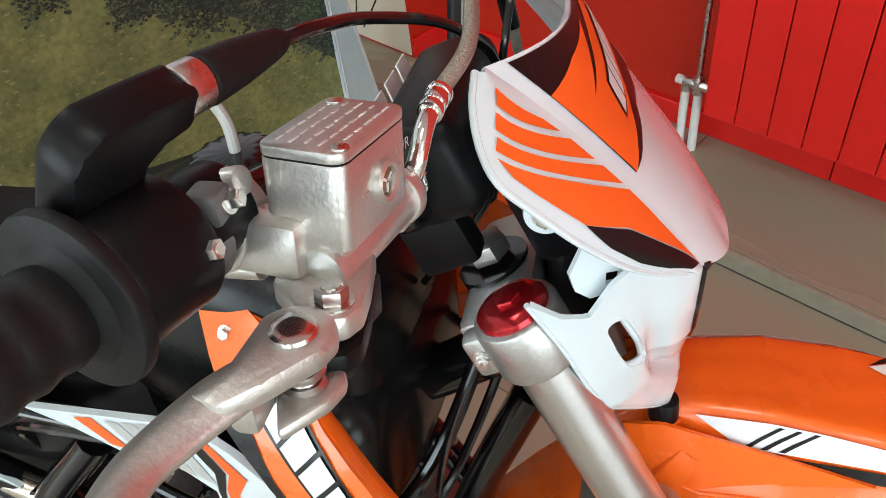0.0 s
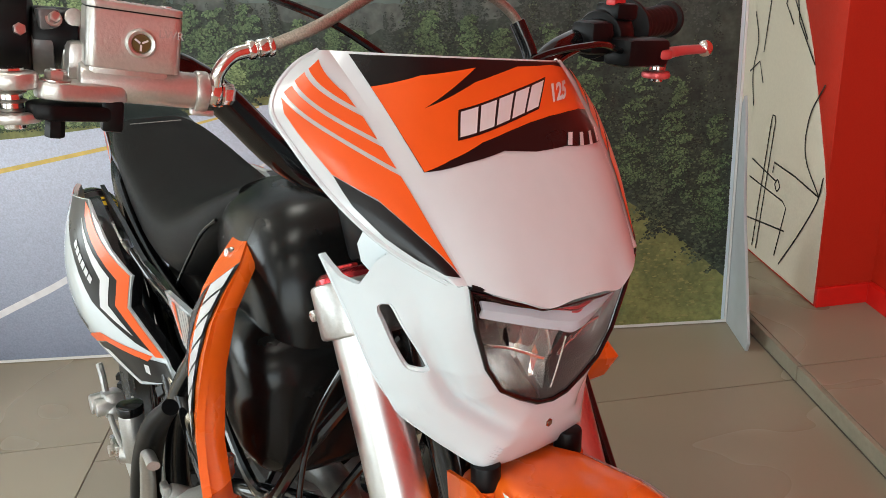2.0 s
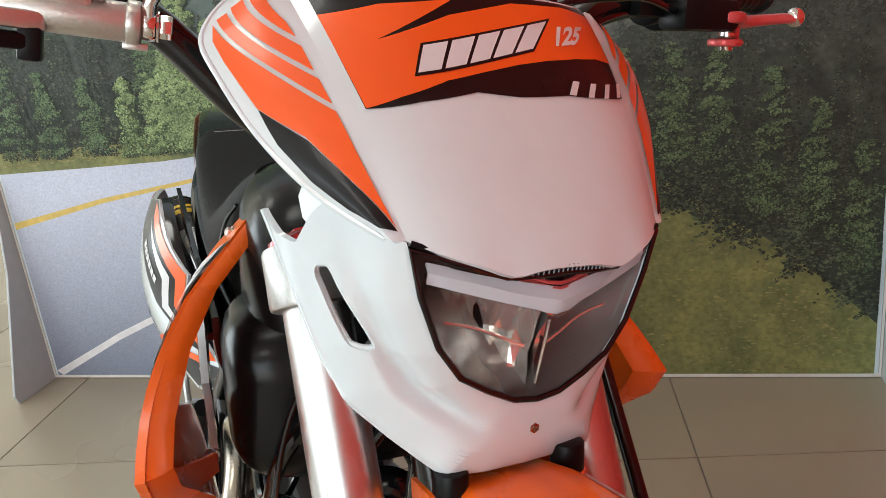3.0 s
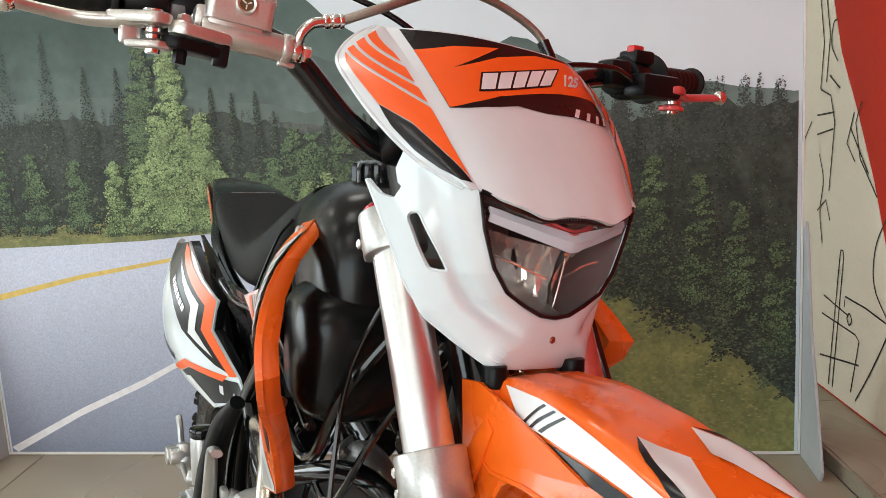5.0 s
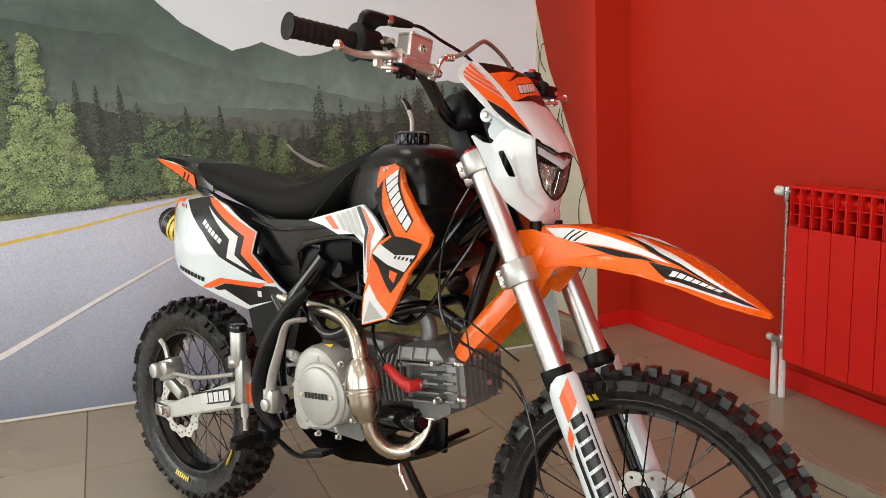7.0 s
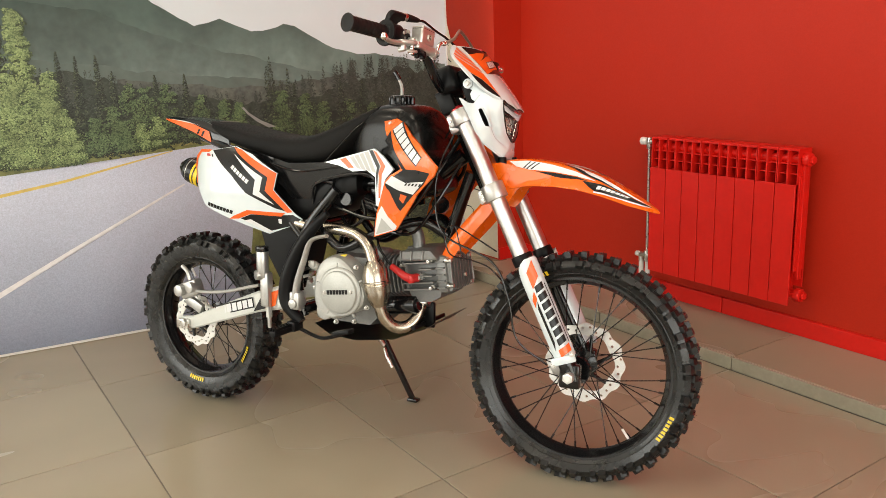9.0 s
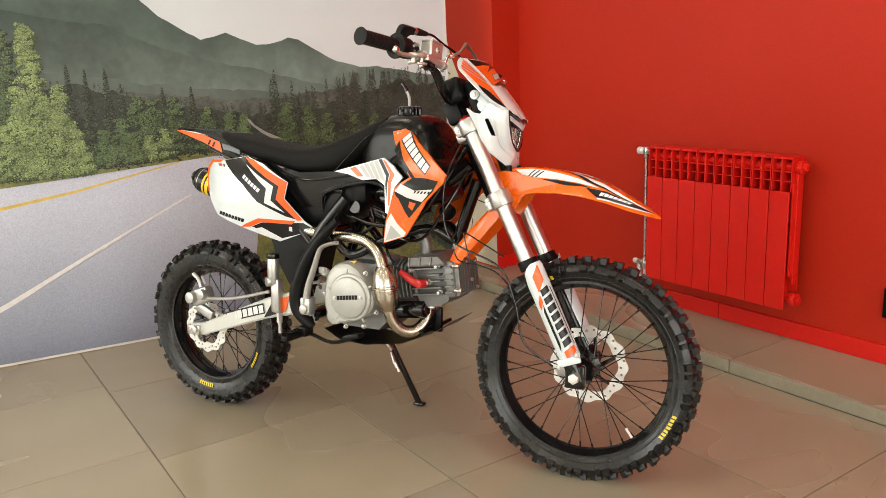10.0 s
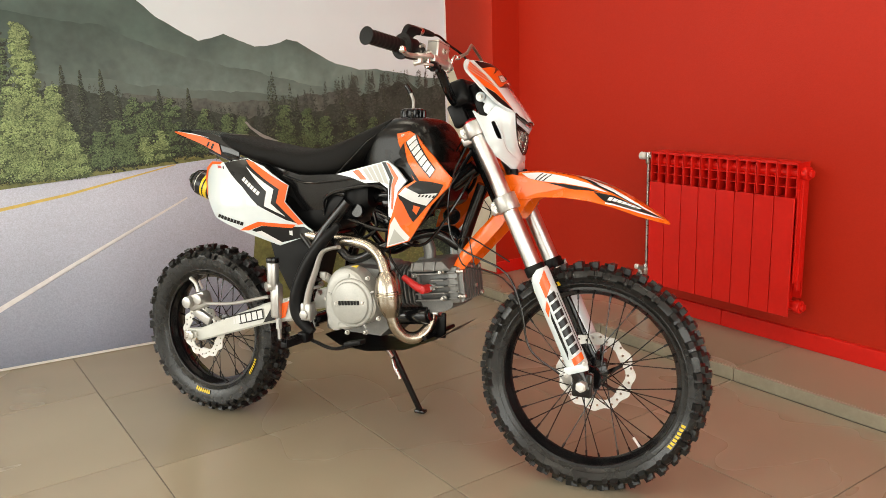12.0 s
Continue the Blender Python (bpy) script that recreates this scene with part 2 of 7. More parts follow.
def thicken(bm, depth):
    """Gives a sheet its thickness, against its normals."""
    bm.normal_update()
    old = list(bm.faces)
    moved = {v: v.co - v.normal * depth for v in bm.verts}
    made = {v: bm.verts.new(c) for v, c in moved.items()}
    rim = [e for e in bm.edges if len(e.link_faces) == 1]
    for f in old:
        bm.faces.new([made[v] for v in reversed(f.verts)])
    for e in rim:
        a, b = e.verts
        try:
            bm.faces.new((a, b, made[b], made[a]))
        except ValueError:
            pass
    return bm


def sheet(outline, f, res=0.02, depth=0.0, lift=0.0, holes=(), swap=False):
    """A curved panel: an outline in x and z, laid on the surface y = f(x, z), with thickness."""
    bm = bmesh.new()
    edges = []
    for loop in (outline, *holes):
        pts = []
        for a, b in zip(loop, list(loop[1:]) + [loop[0]]):
            a, b = Vector(a), Vector(b)
            k = max(1, int((b - a).length / res))
            pts += [a + (b - a) * i / k for i in range(k)]
        vs = [bm.verts.new((p.x, 0, p.y)) for p in pts]
        edges += [bm.edges.new((vs[i], vs[(i + 1) % len(vs)])) for i in range(len(vs))]
    bmesh.ops.triangle_fill(bm, edges=edges, use_beauty=True)
    for _ in range(4):
        long = [e for e in bm.edges if e.calc_length() > res * 1.6 and len(e.link_faces) == 2]
        if not long:
            break
        bmesh.ops.subdivide_edges(bm, edges=long, cuts=1)
        bmesh.ops.triangulate(bm, faces=bm.faces)
        bmesh.ops.beautify_fill(bm, faces=bm.faces, edges=[e for e in bm.edges if len(e.link_faces) == 2])
    for v in bm.verts:
        x, z = v.co.x, v.co.z
        v.co.y = f(x, z)
    bmesh.ops.recalc_face_normals(bm, faces=bm.faces)
    bm.normal_update()
    if sum(fa.normal.y * fa.calc_area() for fa in bm.faces) * (sum(v.co.y for v in bm.verts) or 1) < 0:
        bmesh.ops.reverse_faces(bm, faces=bm.faces)
        bm.normal_update()
    if lift:
        for v, c in [(v, v.co + v.normal * lift) for v in bm.verts]:
            v.co = c
    if depth:
        thicken(bm, depth)
    return bm


def mirrored(bm):
    """The same shape on the other side of y = 0."""
    other = bm.copy()
    for v in other.verts:
        v.co.y = -v.co.y
    bmesh.ops.reverse_faces(other, faces=other.faces)
    return other


def flat_shape(points, depth, m=None, bevel=0.0):
    """A prism: points in x and y, depth along z."""
    bm = bmesh.new()
    f = bm.faces.new([bm.verts.new((x, y, 0)) for x, y in points])
    r = bmesh.ops.extrude_face_region(bm, geom=[f])
    for v in r["geom"]:
        if isinstance(v, bmesh.types.BMVert):
            v.co.z += depth
    if bevel:
        bmesh.ops.bevel(bm, geom=bm.edges[:], offset=bevel, segments=2, affect="EDGES", profile=0.5)
    if m is not None:
        bm.transform(m)
    return bm


def letters(text, size, bold=0.0):
    """The outline of a word as a flat mesh in x and y, its lower left corner at the origin."""
    cu = bpy.data.curves.new("word", "FONT")
    cu.body, cu.size, cu.offset = text, size, bold
    ob = bpy.data.objects.new("word", cu)
    scene.collection.objects.link(ob)
    me = bpy.data.meshes.new_from_object(ob.evaluated_get(bpy.context.evaluated_depsgraph_get()))
    bpy.data.objects.remove(ob)
    bm = bmesh.new()
    bm.from_mesh(me)
    return bm


def joined(*bms):
    """Several shapes as one mesh."""
    out = bmesh.new()
    for b in bms:
        me = bpy.data.meshes.new("piece")
        b.to_mesh(me)
        b.free()
        out.from_mesh(me)
        bpy.data.meshes.remove(me)
    return out


# ---- the room ----
def structure(name, bm, material, label, category, m=ROOM, smooth=False):
    return tagged(part(name, bm, material, None, "", m, smooth), label, category, kind="structure")


WALL_Y, COL_Y, COL_X, STEP_Y, STEP_H, CEIL_Z = 1.775, 1.612, -0.582, 1.418, 0.045, 3.0
WEST, EAST, SOUTH = -3.4, 5.2, -4.6

structure("wall_north", span((COL_X, WALL_Y, -0.1), (EAST + 0.2, WALL_Y + 0.2, CEIL_Z)), RED_WALL, "smooth wall painted signal red", "wall")
structure("wall_column", span((WEST, COL_Y, -0.1), (COL_X, WALL_Y + 0.2, CEIL_Z), 0.002), RED_WALL, "projecting part of the wall painted red", "wall")
structure("wall_west", span((WEST - 0.2, SOUTH - 0.2, -0.1), (WEST, WALL_Y + 0.2, CEIL_Z)), CREAM, "plain cream wall behind the banner", "wall")
# the shopfront behind the camera: a sill, piers and a lintel round two wide windows
structure("wall_south", joined(
    span((WEST, SOUTH - 0.2, -0.1), (EAST, SOUTH, 0.35)), span((WEST, SOUTH - 0.2, 2.75), (EAST, SOUTH, CEIL_Z)),
    span((WEST, SOUTH - 0.2, 0.35), (-2.6, SOUTH, 2.75)), span((0.7, SOUTH - 0.2, 0.35), (1.1, SOUTH, 2.75)), span((4.6, SOUTH - 0.2, 0.35), (EAST, SOUTH, 2.75))),
    CREAM, "cream shopfront wall with two wide windows", "wall")
structure("wall_east", joined(
    span((EAST, SOUTH - 0.2, -0.1), (EAST + 0.2, WALL_Y, 0.3)), span((EAST, SOUTH - 0.2, 2.75), (EAST + 0.2, WALL_Y, CEIL_Z)),
    span((EAST, SOUTH - 0.2, 0.3), (EAST + 0.2, -3.2, 2.75)), span((EAST, 0.9, 0.3), (EAST + 0.2, WALL_Y, 2.75))),
    CREAM, "cream wall with a wide window", "wall")
structure("ceiling", span((WEST - 0.2, SOUTH - 0.2, CEIL_Z), (EAST + 0.2, WALL_Y + 0.2, CEIL_Z + 0.15)), CEIL, "plain white ceiling", "ceiling")


def window(name, lo, hi, horizontal):
    """A glazed opening with a frame, a mullion and panes."""
    (ax, ay, az), (bx, by, bz) = lo, hi
    w = 0.06
    if horizontal:
        frame_bm = joined(span((ax, ay, az), (bx, by, az + w)), span((ax, ay, bz - w), (bx, by, bz)), span((ax, ay, az + w), (ax + w, by, bz - w)), span((bx - w, ay, az + w), (bx, by, bz - w)))
    else:
        frame_bm = joined(span((ax, ay, az), (bx, by, az + w)), span((ax, ay, bz - w), (bx, by, bz)), span((ax, ay, az + w), (bx, ay + w, bz - w)), span((ax, by - w, az + w), (bx, by, bz - w)))
    win = structure(name, frame_bm, GREY_STAND, "large shop window with a grey metal frame", "window")
    cx, cy = (ax + bx) / 2, (ay + by) / 2
    pane = part("pane", span((ax + w, cy - 0.004, az + w), (bx - w, cy + 0.004, bz - w)) if horizontal else span((cx - 0.004, ay + w, az + w), (cx + 0.004, by - w, bz - w)), PANE, win)
    pane.visible_shadow = False
    return win


window("window_1", (-2.6, SOUTH - 0.12, 0.35), (0.7, SOUTH - 0.06, 2.75), True)
window("window_2", (1.1, SOUTH - 0.12, 0.35), (4.6, SOUTH - 0.06, 2.75), True)
window("window_3", (EAST + 0.06, -3.2, 0.3), (EAST + 0.12, 0.9, 2.75), False)


def daylight(name, at, towards, size, watts):
    """The sky's light through a window opening."""
    la = bpy.data.lights.new(name, "AREA")
    la.shape, la.size, la.size_y, la.energy, la.color = "RECTANGLE", size[0], size[1], watts, (0.94, 0.98, 1.0)
    ob = new(name, la)
    ob.matrix_world = ROOM @ look(at, towards)
    return ob


daylight("daylight", (-0.95, SOUTH - 0.02, 1.55), (-0.95, 0, 1.45), (3.1, 2.2), 126)
daylight("daylight", (2.85, SOUTH - 0.02, 1.55), (2.85, 0, 1.45), (3.3, 2.2), 80)
daylight("daylight", (EAST - 0.02, -1.15, 1.5), (0, -1.15, 1.4), (3.9, 2.2), 108)


def ceiling_lamp():
    w = 0.6
    thing = tagged(new("ceiling_light"), "square white ceiling light panel, switched on", "lamp", "ceiling lights")
    part("frame", joined(span((-w / 2, -w / 2, -0.03), (w / 2, -w / 2 + 0.03, 0)), span((-w / 2, w / 2 - 0.03, -0.03), (w / 2, w / 2, 0)),
                         span((-w / 2, -w / 2 + 0.03, -0.03), (-w / 2 + 0.03, w / 2 - 0.03, 0)), span((w / 2 - 0.03, -w / 2 + 0.03, -0.03), (w / 2, w / 2 - 0.03, 0))), CEIL, thing, smooth=False)
    part("diffuser", span((-w / 2 + 0.03, -w / 2 + 0.03, -0.02), (w / 2 - 0.03, w / 2 - 0.03, -0.012)), LIGHT_PANEL, thing, smooth=False)
    return thing


lamp = ceiling_lamp()
lamp.matrix_basis = ROOM @ pose(-0.6, 0.1, CEIL_Z)
for x, y in ((1.2, 0.1), (3.0, 0.1), (-0.6, -1.9), (1.2, -1.9), (3.0, -1.9)):
    copy_thing(lamp, ROOM @ pose(x, y, CEIL_Z))

# painted mural on the projecting wall: a cream field with a slanting edge, and black technical lines
EDGE = [(-1.30, 1.95), (-1.12, 1.60), (-1.02, 1.35), (-0.93, 1.10), (-0.82, 0.92), (-0.724, 0.742), (-0.655, 0.58), (-0.606, 0.456), (-0.584, 0.38), (-0.584, 0.052)]


def on_wall(points, depth, lift):
    return flat_shape(points, depth, Matrix(((1, 0, 0, 0), (0, 0, -1, COL_Y - lift), (0, 1, 0, 0), (0, 0, 0, 1))))


mural = tagged(part("mural", on_wall([(-3.3, 0.052)] + [(-3.3, 1.95)] + EDGE, 0.002, 0.0), CREAM, None, "", ROOM, False),
               "cream painted field with black technical line drawings on the red wall", "mural", kind="structure")


def stroke(points, width):
    """A painted line of even width."""
    ps = [Vector(p) for p in points]
    left, right = [], []
    for i, p in enumerate(ps):
        d = (ps[min(i + 1, len(ps) - 1)] - ps[max(i - 1, 0)]).normalized()
        nrm = Vector((-d.y, d.x)) * width / 2
        left.append(p + nrm)
        right.append(p - nrm)
    bm = bmesh.new()
    lv, rv = [bm.verts.new((p.x, COL_Y - 0.0036, p.y)) for p in left], [bm.verts.new((p.x, COL_Y - 0.0036, p.y)) for p in right]
    for i in range(len(ps) - 1):
        bm.faces.new((lv[i], lv[i + 1], rv[i + 1], rv[i]))
    return bm


def bowed(points):
    return [(p.x, p.y) for p in spline([(x, z, 0) for x, z in points], 6)]


MURAL_LINES = [
    [(-0.907, 0.503), (-0.967, 0.075)], [(-0.883, 0.505), (-0.94, 0.075)], [(-0.907, 0.503), (-0.902, 0.52), (-0.888, 0.52), (-0.883, 0.505)],
    [(-1.011, 0.356), (-0.845, 0.33)], [(-1.02, 0.295), (-0.80, 0.284), (-0.777, 0.27), (-0.80, 0.18), (-0.821, 0.10)], [(-0.873, 0.35), (-0.868, 0.384), (-0.745, 0.378), (-0.611, 0.36)],
    [(-1.03, 0.155), (-0.775, 0.198)], bowed([(-0.64, 0.66), (-0.70, 0.56), (-0.70, 0.45), (-0.611, 0.36)]), bowed([(-0.60, 0.42), (-0.62, 0.34), (-0.70, 0.21), (-0.79, 0.085)]),
    bowed([(-0.855, 0.32), (-0.84, 0.338), (-0.825, 0.32), (-0.84, 0.303), (-0.855, 0.32)]), [(-0.70, 0.70), (-0.80, 0.80), (-0.83, 0.90), (-0.80, 0.96)], [(-0.86, 0.885), (-0.75, 0.76)],
    [(-0.84, 0.93), (-0.88, 0.84), (-0.83, 0.79)], [(-0.99, 0.69), (-0.96, 0.90), (-0.99, 0.98), (-1.06, 1.0)], [(-1.07, 0.62), (-1.01, 0.66), (-0.98, 0.60)], [(-1.02, 1.02), (-1.0, 1.16), (-1.03, 1.28)],
    [(-1.06, 1.0), (-1.04, 1.14), (-1.07, 1.28)], [(-1.08, 0.86), (-0.97, 0.88)], [(-1.08, 0.92), (-0.965, 0.93)], bowed([(-0.95, 1.08), (-0.99, 1.13), (-0.98, 1.19), (-0.955, 1.2)]),
    bowed([(-1.06, 0.80), (-1.03, 0.72), (-1.05, 0.62), (-1.03, 0.52)]), [(-0.93, 1.0), (-1.0, 1.04)], [(-1.3, 0.3), (-1.1, 0.34)], [(-1.3, 0.7), (-1.12, 0.9)]]
for pts in MURAL_LINES:
    part("painted_line", stroke(pts, 0.0055), INK, mural, smooth=False)

# step along the red wall, its edge strip, and the skirting
structure("plinth", span((WEST, STEP_Y + 0.012, -0.1), (EAST, WALL_Y, STEP_H - 0.004)), GROUT, "low tiled step along the red wall", "step")
structure("baseboard", joined(span((COL_X + 0.012, WALL_Y - 0.018, STEP_H), (0.615, WALL_Y, STEP_H + 0.062), 0.003), span((0.618, WALL_Y - 0.018, STEP_H), (EAST, WALL_Y, STEP_H + 0.062), 0.003)),
          RED_METAL, "red painted skirting board", "skirting")
structure("trim", span((COL_X, COL_Y - 0.0, STEP_H), (COL_X + 0.012, WALL_Y, STEP_H + 0.06), 0.003), RED_METAL, "red painted skirting on the return of the wall", "skirting")


# ---- heating radiator ----
def radiator():
    thing = tagged(new("radiator"), "red enamelled sectional heating radiator on the red wall", "radiator")
    thing.matrix_basis = ROOM
    n, x0, x1 = 8, 0.342, 0.958
    w = (x1 - x0) / n
    front, back = 1.648, 1.728
    for i in range(n):
        a, b = x0 + i * w + 0.0015, x0 + (i + 1) * w - 0.0015
        mid = (a + b) / 2
        sec = part("section", span((a, front, 0.182), (b, front + 0.006, 0.592), 0.0018), RED_METAL, thing, smooth=False)
        for lo, hi in (((mid - 0.003, front + 0.006, 0.20), (mid + 0.003, back, 0.70)), ((a, front + 0.012, 0.70), (b, back, 0.708)), ((a, front + 0.016, 0.655), (b, back - 0.008, 0.659)), ((a, front + 0.02, 0.622), (b, back - 0.008, 0.626)),
                       ((a, front + 0.008, 0.592), (a + 0.0028, back - 0.002, 0.7055)), ((b - 0.0028, front + 0.008, 0.592), (b, back - 0.002, 0.7055)), ((a, back - 0.006, 0.235), (b, back, 0.6995))):
            part("fin", span(lo, hi, 0.0006), RED_METAL, sec, smooth=False)
    part("end_rib", joined(span((x1 - 0.002, front + 0.014, 0.30), (x1 + 0.004, back - 0.012, 0.62), 0.001), span((x1 - 0.002, front + 0.03, 0.27), (x1 + 0.010, back - 0.03, 0.66), 0.002)), RED_METAL, thing, smooth=False)
    for z in (0.672, 0.215):
        part("end_cap", joined(rod((x1, 1.69, z), (x1 + 0.022, 1.69, z), 0.023, seg=20, bevel=0.003), rod((x1 + 0.022, 1.69, z), (x1 + 0.034, 1.69, z), 0.014, seg=6, bevel=0.002)), RED_METAL, thing)
        part("collector", rod((x0, 1.69, z), (x1, 1.69, z), 0.017, seg=16), RED_METAL, thing)
    return thing


radiator()


def heating_pipes():
    thing = tagged(new("heating_pipes"), "bare metal riser and two white pipes beside the radiator", "pipe")
    thing.matrix_basis = ROOM
    y = 1.69
    part("riser", rod((0.302, y, 0.225), (0.302, y, 0.665), 0.0068, seg=14), BOLT, thing, "bare metal riser pipe")
    part("valve", joined(rod((0.302, y, 0.655), (0.302, y, 0.700), 0.012, bevel=0.002), rod((0.290, y, 0.682), (0.345, y, 0.682), 0.010)), BOLT, thing)
    part("valve_head", rod((0.262, y, 0.684), (0.292, y, 0.684), 0.016, 0.014, bevel=0.003), WHITE_PIPE, thing, "white thermostat head")
    part("manifold", joined(rod((0.262, y, 0.224), (0.345, y, 0.224), 0.012, bevel=0.002), rod((0.302, y, 0.20), (0.302, y, 0.245), 0.013, bevel=0.002), rod((0.272, y, 0.20), (0.272, y, 0.224), 0.012)), BOLT, thing)
    part("valve_knob", rod((0.248, y - 0.004, 0.226), (0.266, y - 0.004, 0.226), 0.011, bevel=0.002), WHITE_PIPE, thing)
    for dx in (0.272, 0.305):
        part("pipe", tube([(dx, y, 0.205), (dx, y, 0.13), (dx + 0.002, y - 0.002, STEP_H - 0.003)], 0.0105, 12, 4), WHITE_PIPE, thing)
    return thing


heating_pipes()

# small dark box low on the red wall
tagged(part("wall_socket", joined(span((1.235, WALL_Y - 0.016, 0.20), (1.315, WALL_Y, 0.30), 0.004), rod((1.275, WALL_Y - 0.02, 0.25), (1.275, WALL_Y - 0.014, 0.25), 0.02)), BLACK_SATIN, None, "", ROOM),
       "dark wall socket low on the red wall", "socket")


# ---- printed banner on its stand ----
BAN = Matrix(((0.536, -0.844, 0, -1.242), (0.844, 0.536, 0, -0.516), (0, 0, 1, 0), (0, 0, 0, 1)))   # x along the banner, -y towards the bike
BAN_W, BAN_H = 2.398, 2.25


def printed(points, lift, depth=0.0):
    """A flat printed field of the banner."""
    bm = bmesh.new()
    bm.faces.new([bm.verts.new((x, -0.004 - lift, z)) for x, z in points])
    bmesh.ops.triangulate(bm, faces=bm.faces)
    return bm


def field(top, low, lift):
    """A printed field below an uneven line, in narrow columns."""
    bm = bmesh.new()
    cols = [(bm.verts.new((x, -0.004 - lift, z)), bm.verts.new((x, -0.004 - lift, min(low, z - 0.001)))) for x, z in top]
    for (a, b), (c, d) in zip(cols, cols[1:]):
        bm.faces.new((a, b, d, c))
    return bm


def ragged(points, amount, step=0.02, seed=0):
    """A line through the points with an uneven edge."""
    out = []
    for (ax, az), (bx, bz) in zip(points, points[1:]):
        k = max(1, int(abs(bx - ax) / step))
        for i in range(k):
            x, z = ax + (bx - ax) * i / k, az + (bz - az) * i / k
            out.append((x, z + amount * noise.noise((x * 9 + seed, z * 3, seed)) + 0.5 * amount * noise.noise((x * 31 + seed, 2, seed))))
    return out + [points[-1]]


def print_fade(name, low, high, z0, z1, grain=0.1, scale=30.0, patch=0.1, patch_scale=3.0):
    """Printed cloth whose ink runs from one tone to another up the picture."""
    m = shader(name, low, 0.55, grain=grain, scale=scale, stain=patch, stain_scale=patch_scale, spread=high)
    nt = m.node_tree
    n, l = nt.nodes, nt.links
    mix = [k for k in n if k.bl_idname == "ShaderNodeMix"][0]
    co = [k for k in n if k.bl_idname == "ShaderNodeTexCoord"][0]
    sep = n.new("ShaderNodeSeparateXYZ")
    l.new(co.outputs["Object"], sep.inputs[0])
    r = n.new("ShaderNodeMapRange")
    r.inputs["From Min"].default_value, r.inputs["From Max"].default_value = z0, z1
    l.new(sep.outputs["Z"], r.inputs["Value"])
    l.new(r.outputs[0], mix.inputs["Factor"])
    return m


P_SKY = print_fade("printed_sky", (0.68, 0.765, 0.82), (0.52, 0.62, 0.69), 1.15, 1.9, 0.01, 10, 0.03, 2.0)
P_FAR = print_fade("printed_far_mountain", (0.160, 0.225, 0.205), (0.060, 0.100, 0.088), 0.98, 1.22, 0.14, 24, 0.34, 5.0)
P_NEAR = print_fade("printed_near_mountain", (0.140, 0.195, 0.178), (0.026, 0.052, 0.043), 0.98, 1.30, 0.16, 30, 0.40, 4.0)
P_FOG = shader("printed_haze", (0.085, 0.118, 0.105), 0.55, spread=(0.125, 0.165, 0.15), stain_scale=3.0, grain=0.1, scale=40)
P_WOOD = shader("printed_forest", (0.018, 0.026, 0.020), 0.55, spread=(0.052, 0.068, 0.050), stain_scale=14, grain=0.4, scale=70)
P_ROAD = print_fade("printed_road", (0.190, 0.215, 0.285), (0.55, 0.595, 0.72), 0.0, 0.60, 0.16, 230, 0.08, 2.0)
P_GRASS = shader("printed_grass", (0.225, 0.235, 0.080), 0.55, spread=(0.130, 0.150, 0.055), stain_scale=9, grain=0.3, scale=80)
P_YELLOW = shader("printed_yellow_line", (0.66, 0.49, 0.13), 0.55, grain=0.15, scale=40)
P_WHITE = shader("printed_white_line", (0.74, 0.73, 0.74), 0.55, grain=0.08, scale=40)
P_LEAF = shader("printed_bright_foliage", (0.075, 0.125, 0.045), 0.55, spread=(0.315, 0.410, 0.180), per_island=1.0, stain=0.45, stain_scale=20)
P_LEAF_LOW = shader("printed_shaded_foliage", (0.022, 0.036, 0.018), 0.55, spread=(0.095, 0.140, 0.060), per_island=1.0, stain=0.35, stain_scale=14)
P_MID = shader("printed_green_foliage", (0.026, 0.052, 0.026), 0.55, spread=(0.145, 0.215, 0.095), per_island=1.0, stain=0.4, stain_scale=10)
P_DARK = shader("printed_dark_foliage", (0.008, 0.012, 0.009), 0.55, spread=(0.036, 0.048, 0.033), per_island=1.0, stain=0.4, stain_scale=9)
P_FIR = shader("printed_fir_tips", (0.034, 0.050, 0.030), 0.55, spread=(0.105, 0.135, 0.075), per_island=1.0, stain=0.45, stain_scale=9)
P_HAZY = shader("printed_far_firs", (0.026, 0.034, 0.029), 0.55, spread=(0.072, 0.088, 0.070), per_island=1.0, stain=0.3, stain_scale=8)
P_BLADE = shader("printed_grass_blades", (0.14, 0.145, 0.045), 0.55, spread=(0.30, 0.28, 0.11), per_island=1.0)


def dabs(spots, lift):
    """Many small flat leaf marks; spots are x, z, size and stretch."""
    verts, faces = [], []
    for i, (x, z, s, st) in enumerate(spots):
        a = random.uniform(0, 6.28)
        k = len(verts)
        y = -0.004 - lift - 0.0008 * (i % 97) / 97
        for j in range(5):
            b = a + j * 1.257
            r = s * random.uniform(0.55, 1.2)
            verts.append((min(max(x + r * math.cos(b), 0.01), BAN_W - 0.01), y, z + st * r * math.sin(b)))
        faces.append(tuple(range(k, k + 5)))
    me = bpy.data.meshes.new("leaves")
    me.from_pydata(verts, [], faces)
    return me


